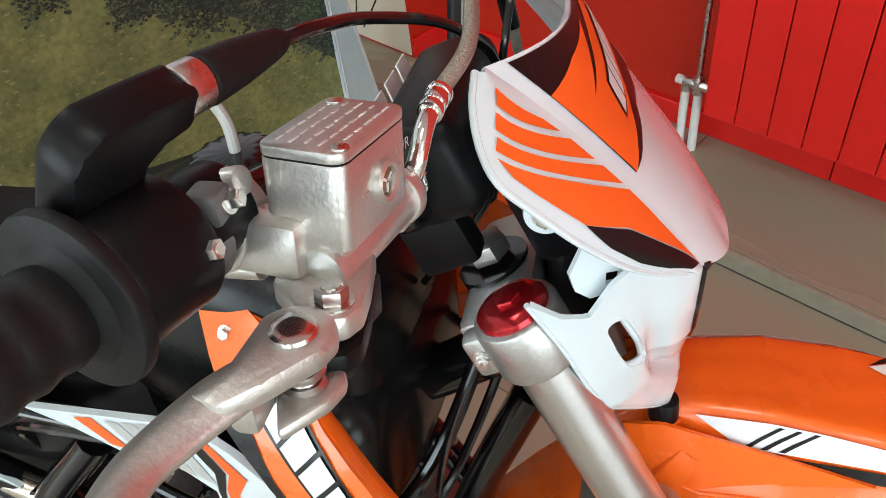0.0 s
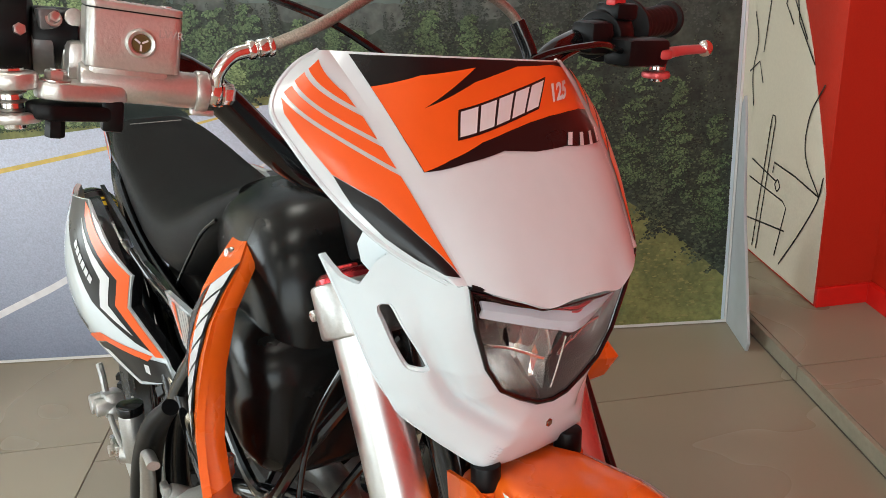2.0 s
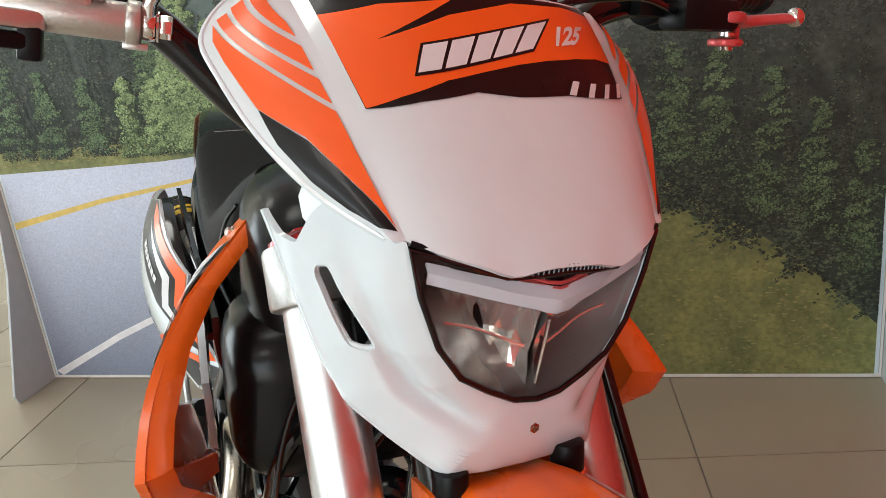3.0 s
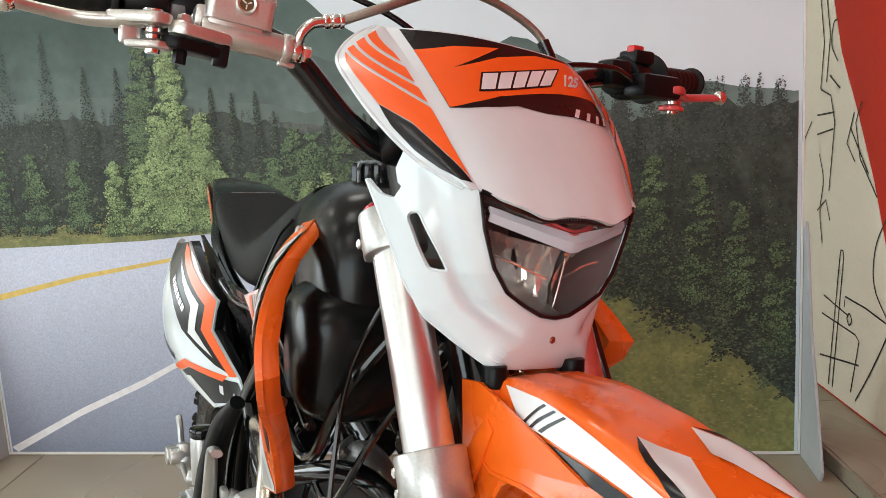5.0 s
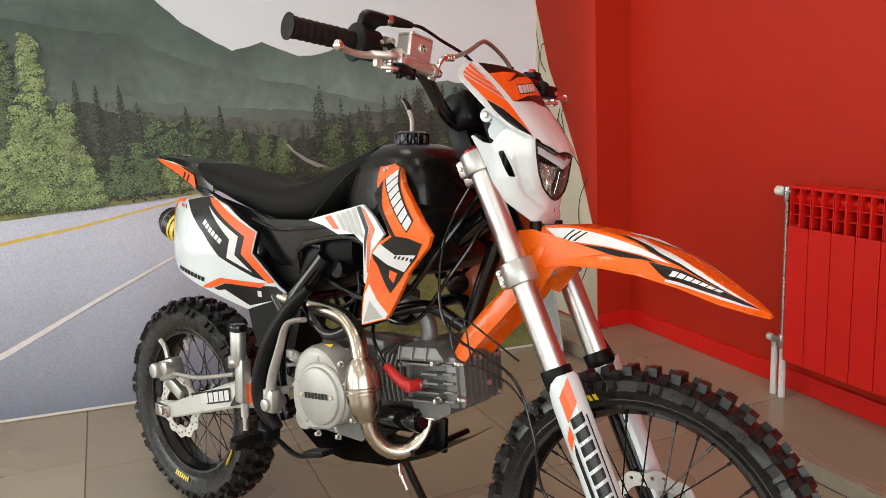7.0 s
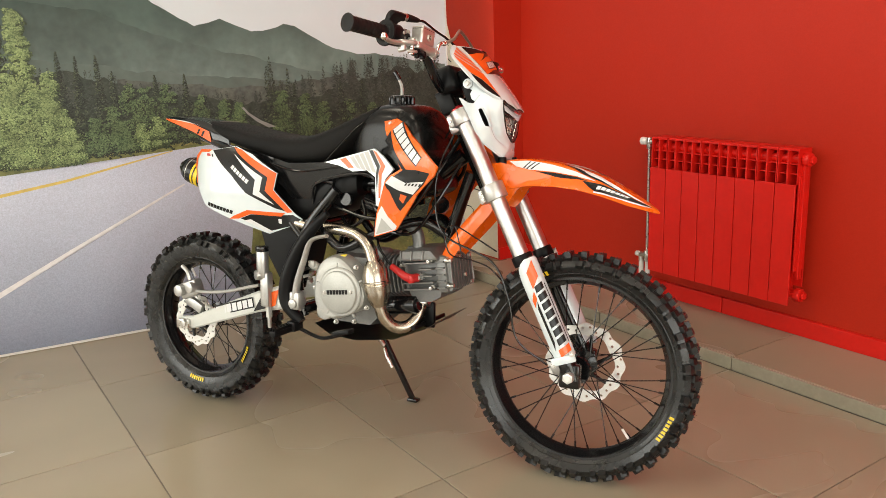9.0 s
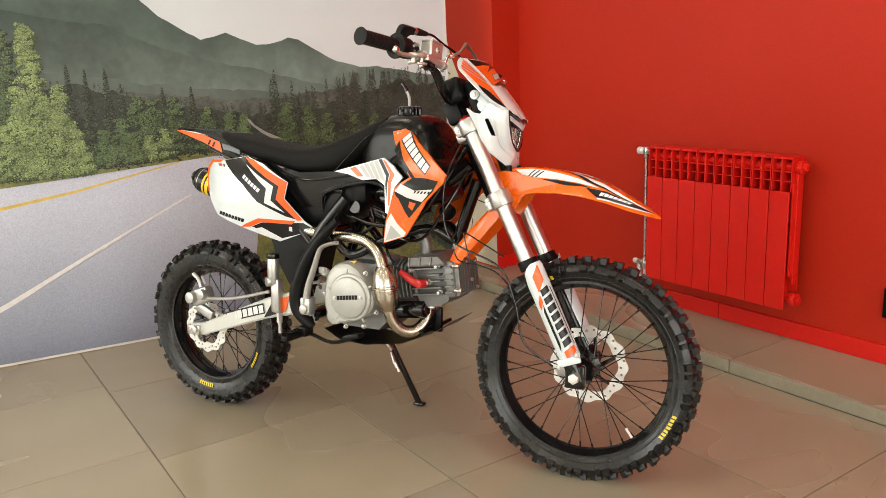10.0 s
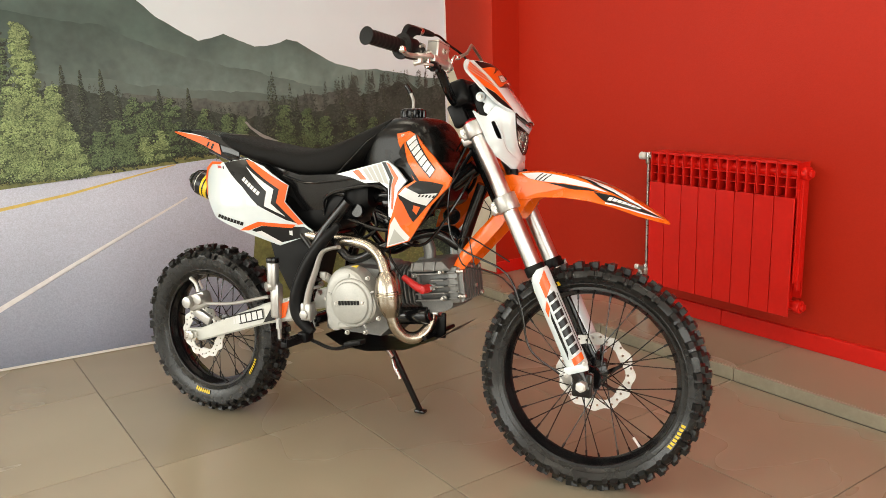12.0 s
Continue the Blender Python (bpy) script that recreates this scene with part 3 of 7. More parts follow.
def fir(x, base, h, w, count):
    """A pointed tree with drooping boughs: spots of its lit tips, and of its shaded parts."""
    lit, shade = [], []
    levels = 7 + h * 38
    for _ in range(count):
        t = random.random() ** 1.15
        tier = (t * levels) % 1
        half = w * (1 - t) ** 0.8 * (1.05 - 0.45 * tier) * (0.85 + 0.3 * noise.noise((x * 13, t * 9, 2))) + 0.0015
        s = random.uniform(-1, 1)
        z = base + h * t - abs(s) * half * 0.45
        spot = (x + s * half, z, (0.0018 + 0.0040 * random.random()) * (1.2 - 0.7 * t), random.uniform(0.5, 1.0))
        (lit if random.random() < 0.32 - 0.25 * s - 0.25 * tier else shade).append(spot)
    return lit, shade


def clumpy(x, base, h, w, clumps, per):
    """A leafy tree as clumps: spots of its lit tops, and of its shaded parts."""
    lit, shade = [], []
    for _ in range(clumps):
        t = random.random()
        half = w * (1 - 0.85 * t) ** 0.7 * (0.8 + 0.3 * noise.noise((x * 9, t * 8, 3)))
        cx, cz, r = x + random.uniform(-1, 1) * half, base + t * h * 0.97, random.uniform(0.012, 0.026) * (1.15 - 0.6 * t)
        for _ in range(per):
            a, q = random.uniform(0, 6.28), math.sqrt(random.random())
            dx, dz = r * 1.3 * q * math.cos(a), r * q * math.sin(a)
            spot = (cx + dx, max(cz + dz, base + random.uniform(-0.006, 0.012)), random.uniform(0.0012, 0.0042), random.uniform(0.6, 1.1))
            (lit if dz + dx * -0.3 > r * random.uniform(-0.15, 0.60) else shade).append(spot)
    return lit, shade


def banner():
    thing = tagged(new("banner"), "large printed banner of a road through forest and mountains", "banner")
    thing.matrix_basis = BAN
    part("cloth", span((0, -0.003, 0.012), (BAN_W, 0.003, BAN_H)), P_SKY, thing, "printed pale sky", smooth=False)
    far = [(0.01, 1.45), (0.3, 1.62), (0.62, 1.72), (0.85, 1.56), (1.049, 1.37), (1.161, 1.27), (1.30, 1.187), (1.355, 1.196), (1.40, 1.212), (1.45, 1.19), (1.52, 1.160), (1.60, 1.166), (1.655, 1.184), (1.70, 1.178), (1.78, 1.13), (1.86, 1.088), (1.97, 1.055), (2.05, 1.06), (2.15, 1.035), (BAN_W - 0.01, 1.0)]
    part("printed_mountain", field(ragged(far, 0.008, 0.012, 1), 0.7, 0.0005), P_FAR, thing, smooth=False)
    near = [(0.01, 1.36), (0.35, 1.36), (0.70, 1.29), (0.95, 1.24), (1.2, 1.14), (1.40, 1.085), (1.60, 1.04), (1.80, 0.99), (2.0, 0.95)]
    part("printed_mountain", field(ragged(near, 0.014, 0.015, 5), 0.7, 0.0010), P_NEAR, thing, smooth=False)
    haze = [(0.01, 1.10), (0.5, 1.10), (0.9, 1.06), (1.2, 1.01), (1.45, 0.985), (1.65, 0.96), (1.8, 0.93)]
    part("printed_haze", field(ragged(haze, 0.015, 0.02, 9), 0.7, 0.0015), P_FOG, thing, smooth=False)
    wood = [(0.01, 1.05), (0.4, 1.04), (0.8, 1.03), (1.1, 0.965), (1.3, 0.905), (1.45, 0.875), (1.6, 0.875), (1.75, 0.90), (1.95, 0.945), (2.15, 0.985), (BAN_W - 0.01, 0.975)]
    part("printed_forest", field(ragged(wood, 0.03, 0.008, 13), 0.10, 0.0021), P_WOOD, thing, smooth=False)
    part("printed_far_forest", field(ragged([(1.0, 1.0), (1.2, 0.975), (1.35, 0.955), (1.5, 0.945), (1.65, 0.95), (1.8, 0.965), (1.95, 0.985)], 0.014, 0.008, 21), 0.75, 0.0019), shader("printed_far_forest", (0.075, 0.088, 0.080), 0.55, spread=(0.115, 0.13, 0.112), stain_scale=12, grain=0.35, scale=60), thing, smooth=False)
    part("printed_grass", printed([(0.01, 0.735), (0.5, 0.715), (1.0, 0.738), (1.30, 0.745), (1.42, 0.76), (1.60, 0.70), (1.75, 0.63), (1.90, 0.54), (2.03, 0.45), (2.2, 0.335), (BAN_W - 0.01, 0.15), (BAN_W - 0.01, 0.014), (0.01, 0.014)], 0.0025), P_GRASS, thing, smooth=False)
    edge = [(p.x, p.y) for p in spline([(1.335, 0.727, 0), (1.43, 0.62, 0), (1.455, 0.45, 0), (1.44, 0.30, 0), (1.38, 0.014, 0)], 8)]
    part("printed_road", printed([(0.01, 0.672), (0.30, 0.674), (0.548, 0.678), (0.9, 0.697), (1.297, 0.727)] + edge + [(0.01, 0.014)], 0.0028), P_ROAD, thing, smooth=False)
    part("printed_track", printed([(1.450, 0.866), (1.460, 0.867), (1.480, 0.842), (1.525, 0.810), (1.585, 0.780), (1.555, 0.778), (1.508, 0.806), (1.472, 0.838)], 0.0085), shader("printed_track", (0.30, 0.31, 0.30), 0.55, grain=0.1), thing, "far stretch of the printed road", smooth=False)
    part("printed_yellow_line", printed([(0.01, 0.522), (0.33, 0.583), (0.77, 0.644), (1.165, 0.7185), (1.165, 0.7145), (0.77, 0.634), (0.33, 0.569), (0.01, 0.502)], 0.0034), P_YELLOW, thing, smooth=False)
    part("printed_white_line", printed([(0.03, 0.014), (0.01, 0.03), (0.27, 0.158), (0.487, 0.249), (0.762, 0.382), (1.194, 0.584), (1.198, 0.579), (0.762, 0.368), (0.487, 0.228), (0.27, 0.136)], 0.0034), P_WHITE, thing, smooth=False)
    # printed trees: hazy wood far off, dark firs before it, brighter trees in front
    def print_wood(name, trees, lift, shade_ink, lit_ink):
        lit, shade = [], []
        for tree in trees:
            a, b = fir(*tree)
            lit, shade = lit + a, shade + b
        for kind, spots, ink, up in (("_shade", shade, shade_ink, 0.0), ("", lit, lit_ink, 0.0007)):
            me = dabs(spots, lift + up)
            me.materials.append(ink)
            part(name + kind, me, ink, thing)

    far_firs, dark_firs = [], []
    for i in range(170):
        x = random.uniform(0.02, 2.38)
        top = 1.03 - 0.15 * max(0, min(1, (x - 0.75) / 0.7)) if x < 1.5 else 0.89 + 0.12 * min(1, (x - 1.5) / 0.45)
        h = random.uniform(0.10, 0.22)
        far_firs.append((x, top - h * 0.80, h, random.uniform(0.022, 0.042), 150))
    for i in range(34):
        x = random.uniform(1.56, 2.38)
        foot = 0.745 - (x - 1.42) * 0.60
        dark_firs.append((x, foot + random.uniform(0.0, 0.10), random.uniform(0.20, 0.38), random.uniform(0.045, 0.075), 520))
    for x, base, h, w in ((0.80, 0.74, 0.37, 0.045), (0.86, 0.74, 0.35, 0.04), (0.93, 0.73, 0.36, 0.04), (0.98, 0.73, 0.30, 0.04), (0.30, 0.74, 0.55, 0.07), (0.16, 0.74, 0.62, 0.07), (0.05, 0.74, 0.55, 0.06), (0.42, 0.74, 0.45, 0.06), (0.52, 0.74, 0.44, 0.06), (0.60, 0.74, 0.46, 0.06),
                          (1.13, 0.74, 0.27, 0.04), (1.24, 0.75, 0.26, 0.035), (2.33, 0.25, 0.62, 0.09), (2.20, 0.36, 0.60, 0.08), (2.08, 0.45, 0.52, 0.08), (1.98, 0.5, 0.46, 0.07), (1.88, 0.58, 0.38, 0.06), (2.28, 0.32, 0.5, 0.08)):
        dark_firs.append((x, base, h, w * 1.25, 1100))
    print_wood("printed_far_wood", far_firs, 0.0034, P_HAZY, P_HAZY)
    print_wood("printed_tall_wood", dark_firs, 0.0043, P_DARK, P_FIR)
    trees = [(0.60, 0.70, 0.56, 0.080), (0.57, 0.70, 0.44, 0.070), (1.03, 0.73, 0.25, 0.07), (1.09, 0.735, 0.24, 0.065), (1.17, 0.74, 0.23, 0.06), (1.29, 0.745, 0.18, 0.05), (0.96, 0.73, 0.17, 0.06), (1.38, 0.755, 0.14, 0.035), (1.44, 0.76, 0.12, 0.03), (0.90, 0.72, 0.14, 0.05), (0.99, 0.725, 0.12, 0.05),
             (1.62, 0.75, 0.17, 0.05), (1.72, 0.72, 0.18, 0.05), (1.80, 0.68, 0.19, 0.05), (1.92, 0.58, 0.30, 0.05), (2.02, 0.52, 0.34, 0.06), (2.14, 0.44, 0.36, 0.06), (2.24, 0.36, 0.36, 0.06), (2.34, 0.28, 0.34, 0.06), (0.36, 0.71, 0.22, 0.05), (0.10, 0.71, 0.30, 0.06), (0.22, 0.71, 0.24, 0.05)]
    lit, shade = [], []
    for tree in trees:
        a, b = clumpy(*tree, 60 if tree[2] < 0.4 else 130, 64)
        lit, shade = lit + a, shade + b
    part("printed_green_shade", dabs(shade, 0.0050), P_DARK, thing)
    part("printed_green_wood", dabs(lit, 0.0060), P_MID, thing)
    lit, shade = [], []
    for tree in ((0.68, 0.70, 0.57, 0.085, 120), (0.63, 0.70, 0.34, 0.070, 60), (0.76, 0.70, 0.34, 0.065, 65), (0.56, 0.70, 0.22, 0.05, 26), (0.81, 0.70, 0.17, 0.04, 26), (0.48, 0.70, 0.22, 0.045, 22), (1.06, 0.73, 0.10, 0.03, 12), (1.12, 0.735, 0.12, 0.03, 12)):
        a, b = clumpy(*tree[:4], int(tree[4] * 2.0), 72)
        lit, shade = lit + a, shade + b
    part("printed_tree_shade", dabs(shade, 0.0066), P_LEAF_LOW, thing)
    part("printed_bright_tree", dabs(lit, 0.0076), P_LEAF, thing)
    for o, m in (("printed_green_shade", P_DARK), ("printed_green_wood", P_MID), ("printed_tree_shade", P_LEAF_LOW), ("printed_bright_tree", P_LEAF)):
        bpy.data.objects[o].data.materials.append(m)
    spots = []
    for _ in range(2600):
        x = random.uniform(0.02, 2.37)
        top = 0.735 if x < 1.42 else max(0.16, 0.745 - (x - 1.42) * 0.60)
        z = random.uniform(0.684 + 0.042 * x, max(top, 0.69 + 0.042 * x)) if x < 1.35 else random.uniform(0.02, top)
        if x < 1.35 or x > 1.47 - 0.2 * max(0, 0.3 - z):
            spots.append((x, z, random.uniform(0.003, 0.009), 0.45))
    part("printed_verge", dabs(spots, 0.0032), P_BLADE, thing)
    bpy.data.objects["printed_verge"].data.materials.append(P_BLADE)
    # unreadable white lettering high on the banner
    for i in range(4):
        part("printed_bar", printed([(1.375 + i * 0.08, 1.36), (1.435 + i * 0.08, 1.36), (1.435 + i * 0.08, 1.44), (1.375 + i * 0.08, 1.44)], 0.003), P_WHITE, thing, smooth=False)
    part("hem", joined(span((-0.004, -0.006, 0.004), (BAN_W + 0.004, 0.006, 0.013), 0.001), span((-0.007, -0.006, 0.004), (-0.001, 0.006, BAN_H), 0.001), span((BAN_W + 0.001, -0.006, 0.004), (BAN_W + 0.007, 0.006, BAN_H), 0.001)), WHITE_PIPE, thing, "white edge rail", smooth=False)
    for x in (-0.016, BAN_W + 0.008):
        turn = Matrix(((0, 0, 1, x), (-1, 0, 0, 0), (0, 1, 0, 0), (0, 0, 0, 1)))
        out = [(-0.14, 0.03), (-0.13, 0.0), (0.165, 0.0), (0.178, 0.03), (0.07, 0.38), (0.03, 0.62), (0.015, 0.66), (-0.01, 0.62), (-0.04, 0.38)]
        part("stand_foot", flat_shape(out, 0.008, turn, 0.0015), GREY_STAND, thing, "flat grey side foot of the stand", smooth=False)
    return thing


banner()


# ---- the dirt bike ----
bike = tagged(new("dirt_bike"), "orange, white and black dirt bike leaning on its side stand", "motorcycle")
bike.matrix_basis = pose(0, -0.015, 0.0, 0, 0, 1.7) @ pose(0, 0, 0, -5.5, 0, 0)
HEAD = Vector((0.899, 0, 0.869))
AXIS = Vector((-0.444, 0, 0.896)).normalized()
STEER = Matrix.Translation(HEAD) @ Matrix.Rotation(radians(5), 4, AXIS) @ Matrix.Translation(-HEAD)
LEFT_HAND = STEER @ Matrix.Translation((-0.004, 0.020, 0.001))      # the bar sits a little to the left in its clamp
FORK_TOP, FORK_DIR, FORK_Y = Vector((0.928, 0, 0.897)), Vector((0.444, 0, -0.896)).normalized(), 0.083
FORK_FWD = Vector((0.896, 0, 0.444)).normalized()


def on_fork(s, side=0.0, fwd=0.0, out=0.0):
    """A point s metres down the fork."""
    return FORK_TOP + FORK_DIR * s + FORK_FWD * fwd + Vector((0, side * FORK_Y + out, 0))


def bolt(a, b, r, name="bolt", parent=None, m=None, material=None):
    """A hexagon bolt with its washer and a round dimple."""
    a, b = Vector(a), Vector(b)
    d = (b - a).normalized()
    bm = joined(rod(a, a + (b - a) * 0.25, r * 1.35, seg=18), rod(a + (b - a) * 0.2, b, r, seg=6, bevel=r * 0.12), rod(b - d * r * 0.1, b + d * r * 0.12, r * 0.6, seg=12))
    return part(name, bm, material or BOLT, parent, "", m)


# -- wheels --
def knob(bm, c, angle, radius, h, size, tilt):
    """One tapered tread block on the crown of a tyre."""
    t, hgt, w = size
    m = Matrix.Rotation(-angle, 4, "Y") @ Matrix.Translation((radius, h, 0)) @ Matrix.Rotation(tilt, 4, "Z")
    vs = []
    for x, k in ((-hgt * 0.6, 1.12), (hgt * 0.4, 0.9)):
        for y, z in ((-1, -1), (1, -1), (1, 1), (-1, 1)):
            vs.append(bm.verts.new(m @ Vector((x, y * w / 2 * k, z * t / 2 * k))))
    for f in ((3, 2, 1, 0), (4, 5, 6, 7), (0, 1, 5, 4), (1, 2, 6, 5), (2, 3, 7, 6), (3, 0, 4, 7)):
        bm.faces.new([vs[i] for i in f])


def hair(bm, angle, radius, h, tilt, length):
    """A thin moulding whisker on a tread block."""
    m = Matrix.Rotation(-angle, 4, "Y") @ Matrix.Translation((radius, h, 0)) @ Matrix.Rotation(tilt, 4, "Z")
    base = [bm.verts.new(m @ Vector((0, 0.0009 * math.cos(a), 0.0009 * math.sin(a)))) for a in (0, 2.1, 4.2)]
    tip = bm.verts.new(m @ Vector((length, random.uniform(-0.002, 0.002), random.uniform(-0.002, 0.002))))
    for i in range(3):
        bm.faces.new((base[i], base[(i + 1) % 3], tip))


def disc_shape(r_out, r_in, waves, holes, y):
    """A wave-edged brake disc with drilled holes, about the origin."""
    outer = [((r_out + 0.0035 * math.cos(waves * a)) * math.cos(a), (r_out + 0.0035 * math.cos(waves * a)) * math.sin(a)) for a in (2 * math.pi * k / 96 for k in range(96))]
    inner = [((r_in + 0.004 * math.cos(6 * a)) * math.cos(a), (r_in + 0.004 * math.cos(6 * a)) * math.sin(a)) for a in (2 * math.pi * k / 48 for k in range(48))]
    drilled = []
    for k in range(holes):
        a, r = 2 * math.pi * k / holes, r_in + (r_out - r_in) * (0.38, 0.72, 0.55)[k % 3]
        drilled.append([(r * math.cos(a) + 0.0035 * math.cos(b), r * math.sin(a) + 0.0035 * math.sin(b)) for b in (2 * math.pi * j / 7 for j in range(7))])
    bm = sheet(outer, lambda x, z: y, 0.05, 0, 0, [inner] + drilled)
    thicken(bm, 0.003)
    return bm


def wheel(name, centre, R, w, rim_r, knobs, disc_y, disc_r, label, matrix):
    hub_w = 0.034
    hub = part(name, joined(lathe([(0.012, -hub_w - 0.004), (0.034, -hub_w - 0.004), (0.036, -hub_w + 0.004), (0.020, -hub_w + 0.010), (0.019, hub_w - 0.010), (0.036, hub_w - 0.004), (0.034, hub_w + 0.004), (0.012, hub_w + 0.004)], (0, 0, 0), seg=32),
                            rod((0, -0.075, 0), (0, 0.075, 0), 0.0085)), BLACK, bike, label, matrix @ Matrix.Translation(centre))
    prof = [(rim_r - 0.002, -0.30), (rim_r + 0.010, -0.385), (rim_r + 0.012, -0.405), (rim_r + 0.0135, -0.400), (rim_r + (R - rim_r) * 0.45, -0.50), (R - 0.030, -0.485), (R - 0.019, -0.40), (R - 0.013, -0.22), (R - 0.012, 0.0),
            (R - 0.013, 0.22), (R - 0.019, 0.40), (R - 0.030, 0.485), (rim_r + (R - rim_r) * 0.45, 0.50), (rim_r + 0.012, 0.40), (rim_r - 0.002, 0.30)]
    tyre = lathe([(r, h * w) for r, h in prof], (0, 0, 0), seg=72)
    def block(size, radius, h, tilt, whisker):
        bm = bmesh.new()
        knob(bm, None, 0, radius, h, size, tilt)
        if whisker:
            hair(bm, 0, radius + 0.007, h, tilt, 0.008)
        return finish(bm, RUBBER, False)

    centre_pair = [block((0.017, 0.019, 0.018), R - 0.007, s * w * 0.13, 0, True) for s in (-1, 1)]
    centre_bar = block((0.015, 0.019, 0.026), R - 0.007, 0, 0, False)
    inner = [[block((0.016, 0.019, 0.017), R - 0.014, s * w * 0.33, s * 0.42, q) for q in (False, True)] for s in (-1, 1)]
    outer = [[block((0.018 if q else 0.012, 0.018, 0.016), R - 0.028, s * w * 0.475, s * 0.95, False) for q in (False, True)] for s in (-1, 1)]
    step = math.pi / knobs
    for k in range(knobs):
        a = 2 * math.pi * k / knobs
        if k % 2 == 0:
            for me in centre_pair:
                part("tread_block", me, RUBBER, hub, "", Matrix.Rotation(-a, 4, "Y"))
        else:
            part("tread_block", centre_bar, RUBBER, hub, "", Matrix.Rotation(-a, 4, "Y"))
        for i in (0, 1):
            part("tread_block", inner[i][k % 2], RUBBER, hub, "", Matrix.Rotation(-a - step * 0.8, 4, "Y"))
            part("tread_block", outer[i][k % 2], RUBBER, hub, "", Matrix.Rotation(-a - step * (0.2 if k % 2 else 1.0), 4, "Y"))
    ty = part("tyre", tyre, TYRE, hub, "black knobbly off-road tyre", sharp=28)
    # printed yellow marks low on the sidewall
    for base in (-1.85, -0.62) if name == "rear_wheel" else (-0.62, 1.9):
        for i in range(7):
            a0 = base + i * 0.042
            r0, r1 = rim_r + 0.016, rim_r + 0.027
            pts = [(r0, a0), (r1, a0 + 0.008), (r1, a0 + 0.036), (r0, a0 + 0.028)]
            bm = bmesh.new()
            f = bm.faces.new([bm.verts.new((r * math.cos(b), -w * (0.425 + (r - r0) * 4.5) - 0.0012, r * math.sin(b))) for r, b in pts])
            part("sidewall_print", bm, YELLOW, ty, "yellow printed mark", smooth=False)
    rim_w = w * 0.30
    part("rim", joined(lathe([(rim_r + 0.007, -rim_w), (rim_r + 0.008, -rim_w - 0.003), (rim_r - 0.003, -rim_w - 0.003), (rim_r - 0.006, -rim_w * 0.75), (rim_r - 0.014, -rim_w * 0.5), (rim_r - 0.018, 0),
                               (rim_r - 0.014, rim_w * 0.5), (rim_r - 0.006, rim_w * 0.75), (rim_r - 0.003, rim_w + 0.003), (rim_r + 0.008, rim_w + 0.003), (rim_r + 0.007, rim_w), (rim_r + 0.004, 0), (rim_r + 0.007, -rim_w)], (0, 0, 0), seg=72)),
         BLACK, hub, "black spoked rim")
    kinds = []
    for s in (-1, 1):
        for lean in (-1, 1):
            a = Vector((0.032 * math.cos(lean * 0.95), s * hub_w * (1.02 if lean > 0 else 0.92), 0.032 * math.sin(lean * 0.95)))
            b = Vector((rim_r - 0.014, s * rim_w * 0.25, 0.004 * lean))
            d = (b - a).normalized()
            kinds.append(finish(joined(rod(a, b, 0.0014, seg=6), rod(b - d * 0.016, b, 0.0028, 0.0024, seg=6)), BLACK))
    for k in range(36):
        part("spoke", kinds[(k % 2) * 2 + (k // 2) % 2], BLACK, hub, "", Matrix.Rotation(2 * math.pi * k / 36, 4, "Y"))
    part("valve", joined(rod((rim_r - 0.018, 0, 0), (rim_r - 0.045, 0.002, 0), 0.0035, seg=8)), WHITE_PIPE, hub, "pale valve stem", Matrix.Rotation(radians(52 if name == "front_wheel" else -118), 4, "Y"))
    carrier = joined(*[rod((0.03 * math.cos(a), disc_y, 0.03 * math.sin(a)), ((disc_r - 0.026) * math.cos(a + 0.35), disc_y, (disc_r - 0.026) * math.sin(a + 0.35)), 0.006, 0.004, seg=6) for a in (2 * math.pi * k / 6 for k in range(6))])
    disc = part("brake_disc", disc_shape(disc_r, disc_r - 0.026, 12, 30, disc_y), DISC, hub, "wave-edged steel brake disc", sharp=50)
    part("disc_carrier", carrier, BLACK, disc)
    return hub


FRONT_C, REAR_C = Vector((1.231, 0, 0.283)), Vector((0.004, -0.006, 0.266))
wheel("front_wheel", FRONT_C, 0.290, 0.082, 0.2265, 44, 0.050, 0.100, "front wheel with black spokes", STEER)
wheel("rear_wheel", REAR_C, 0.268, 0.104, 0.181, 38, -0.066, 0.082, "rear wheel with black spokes", Matrix())

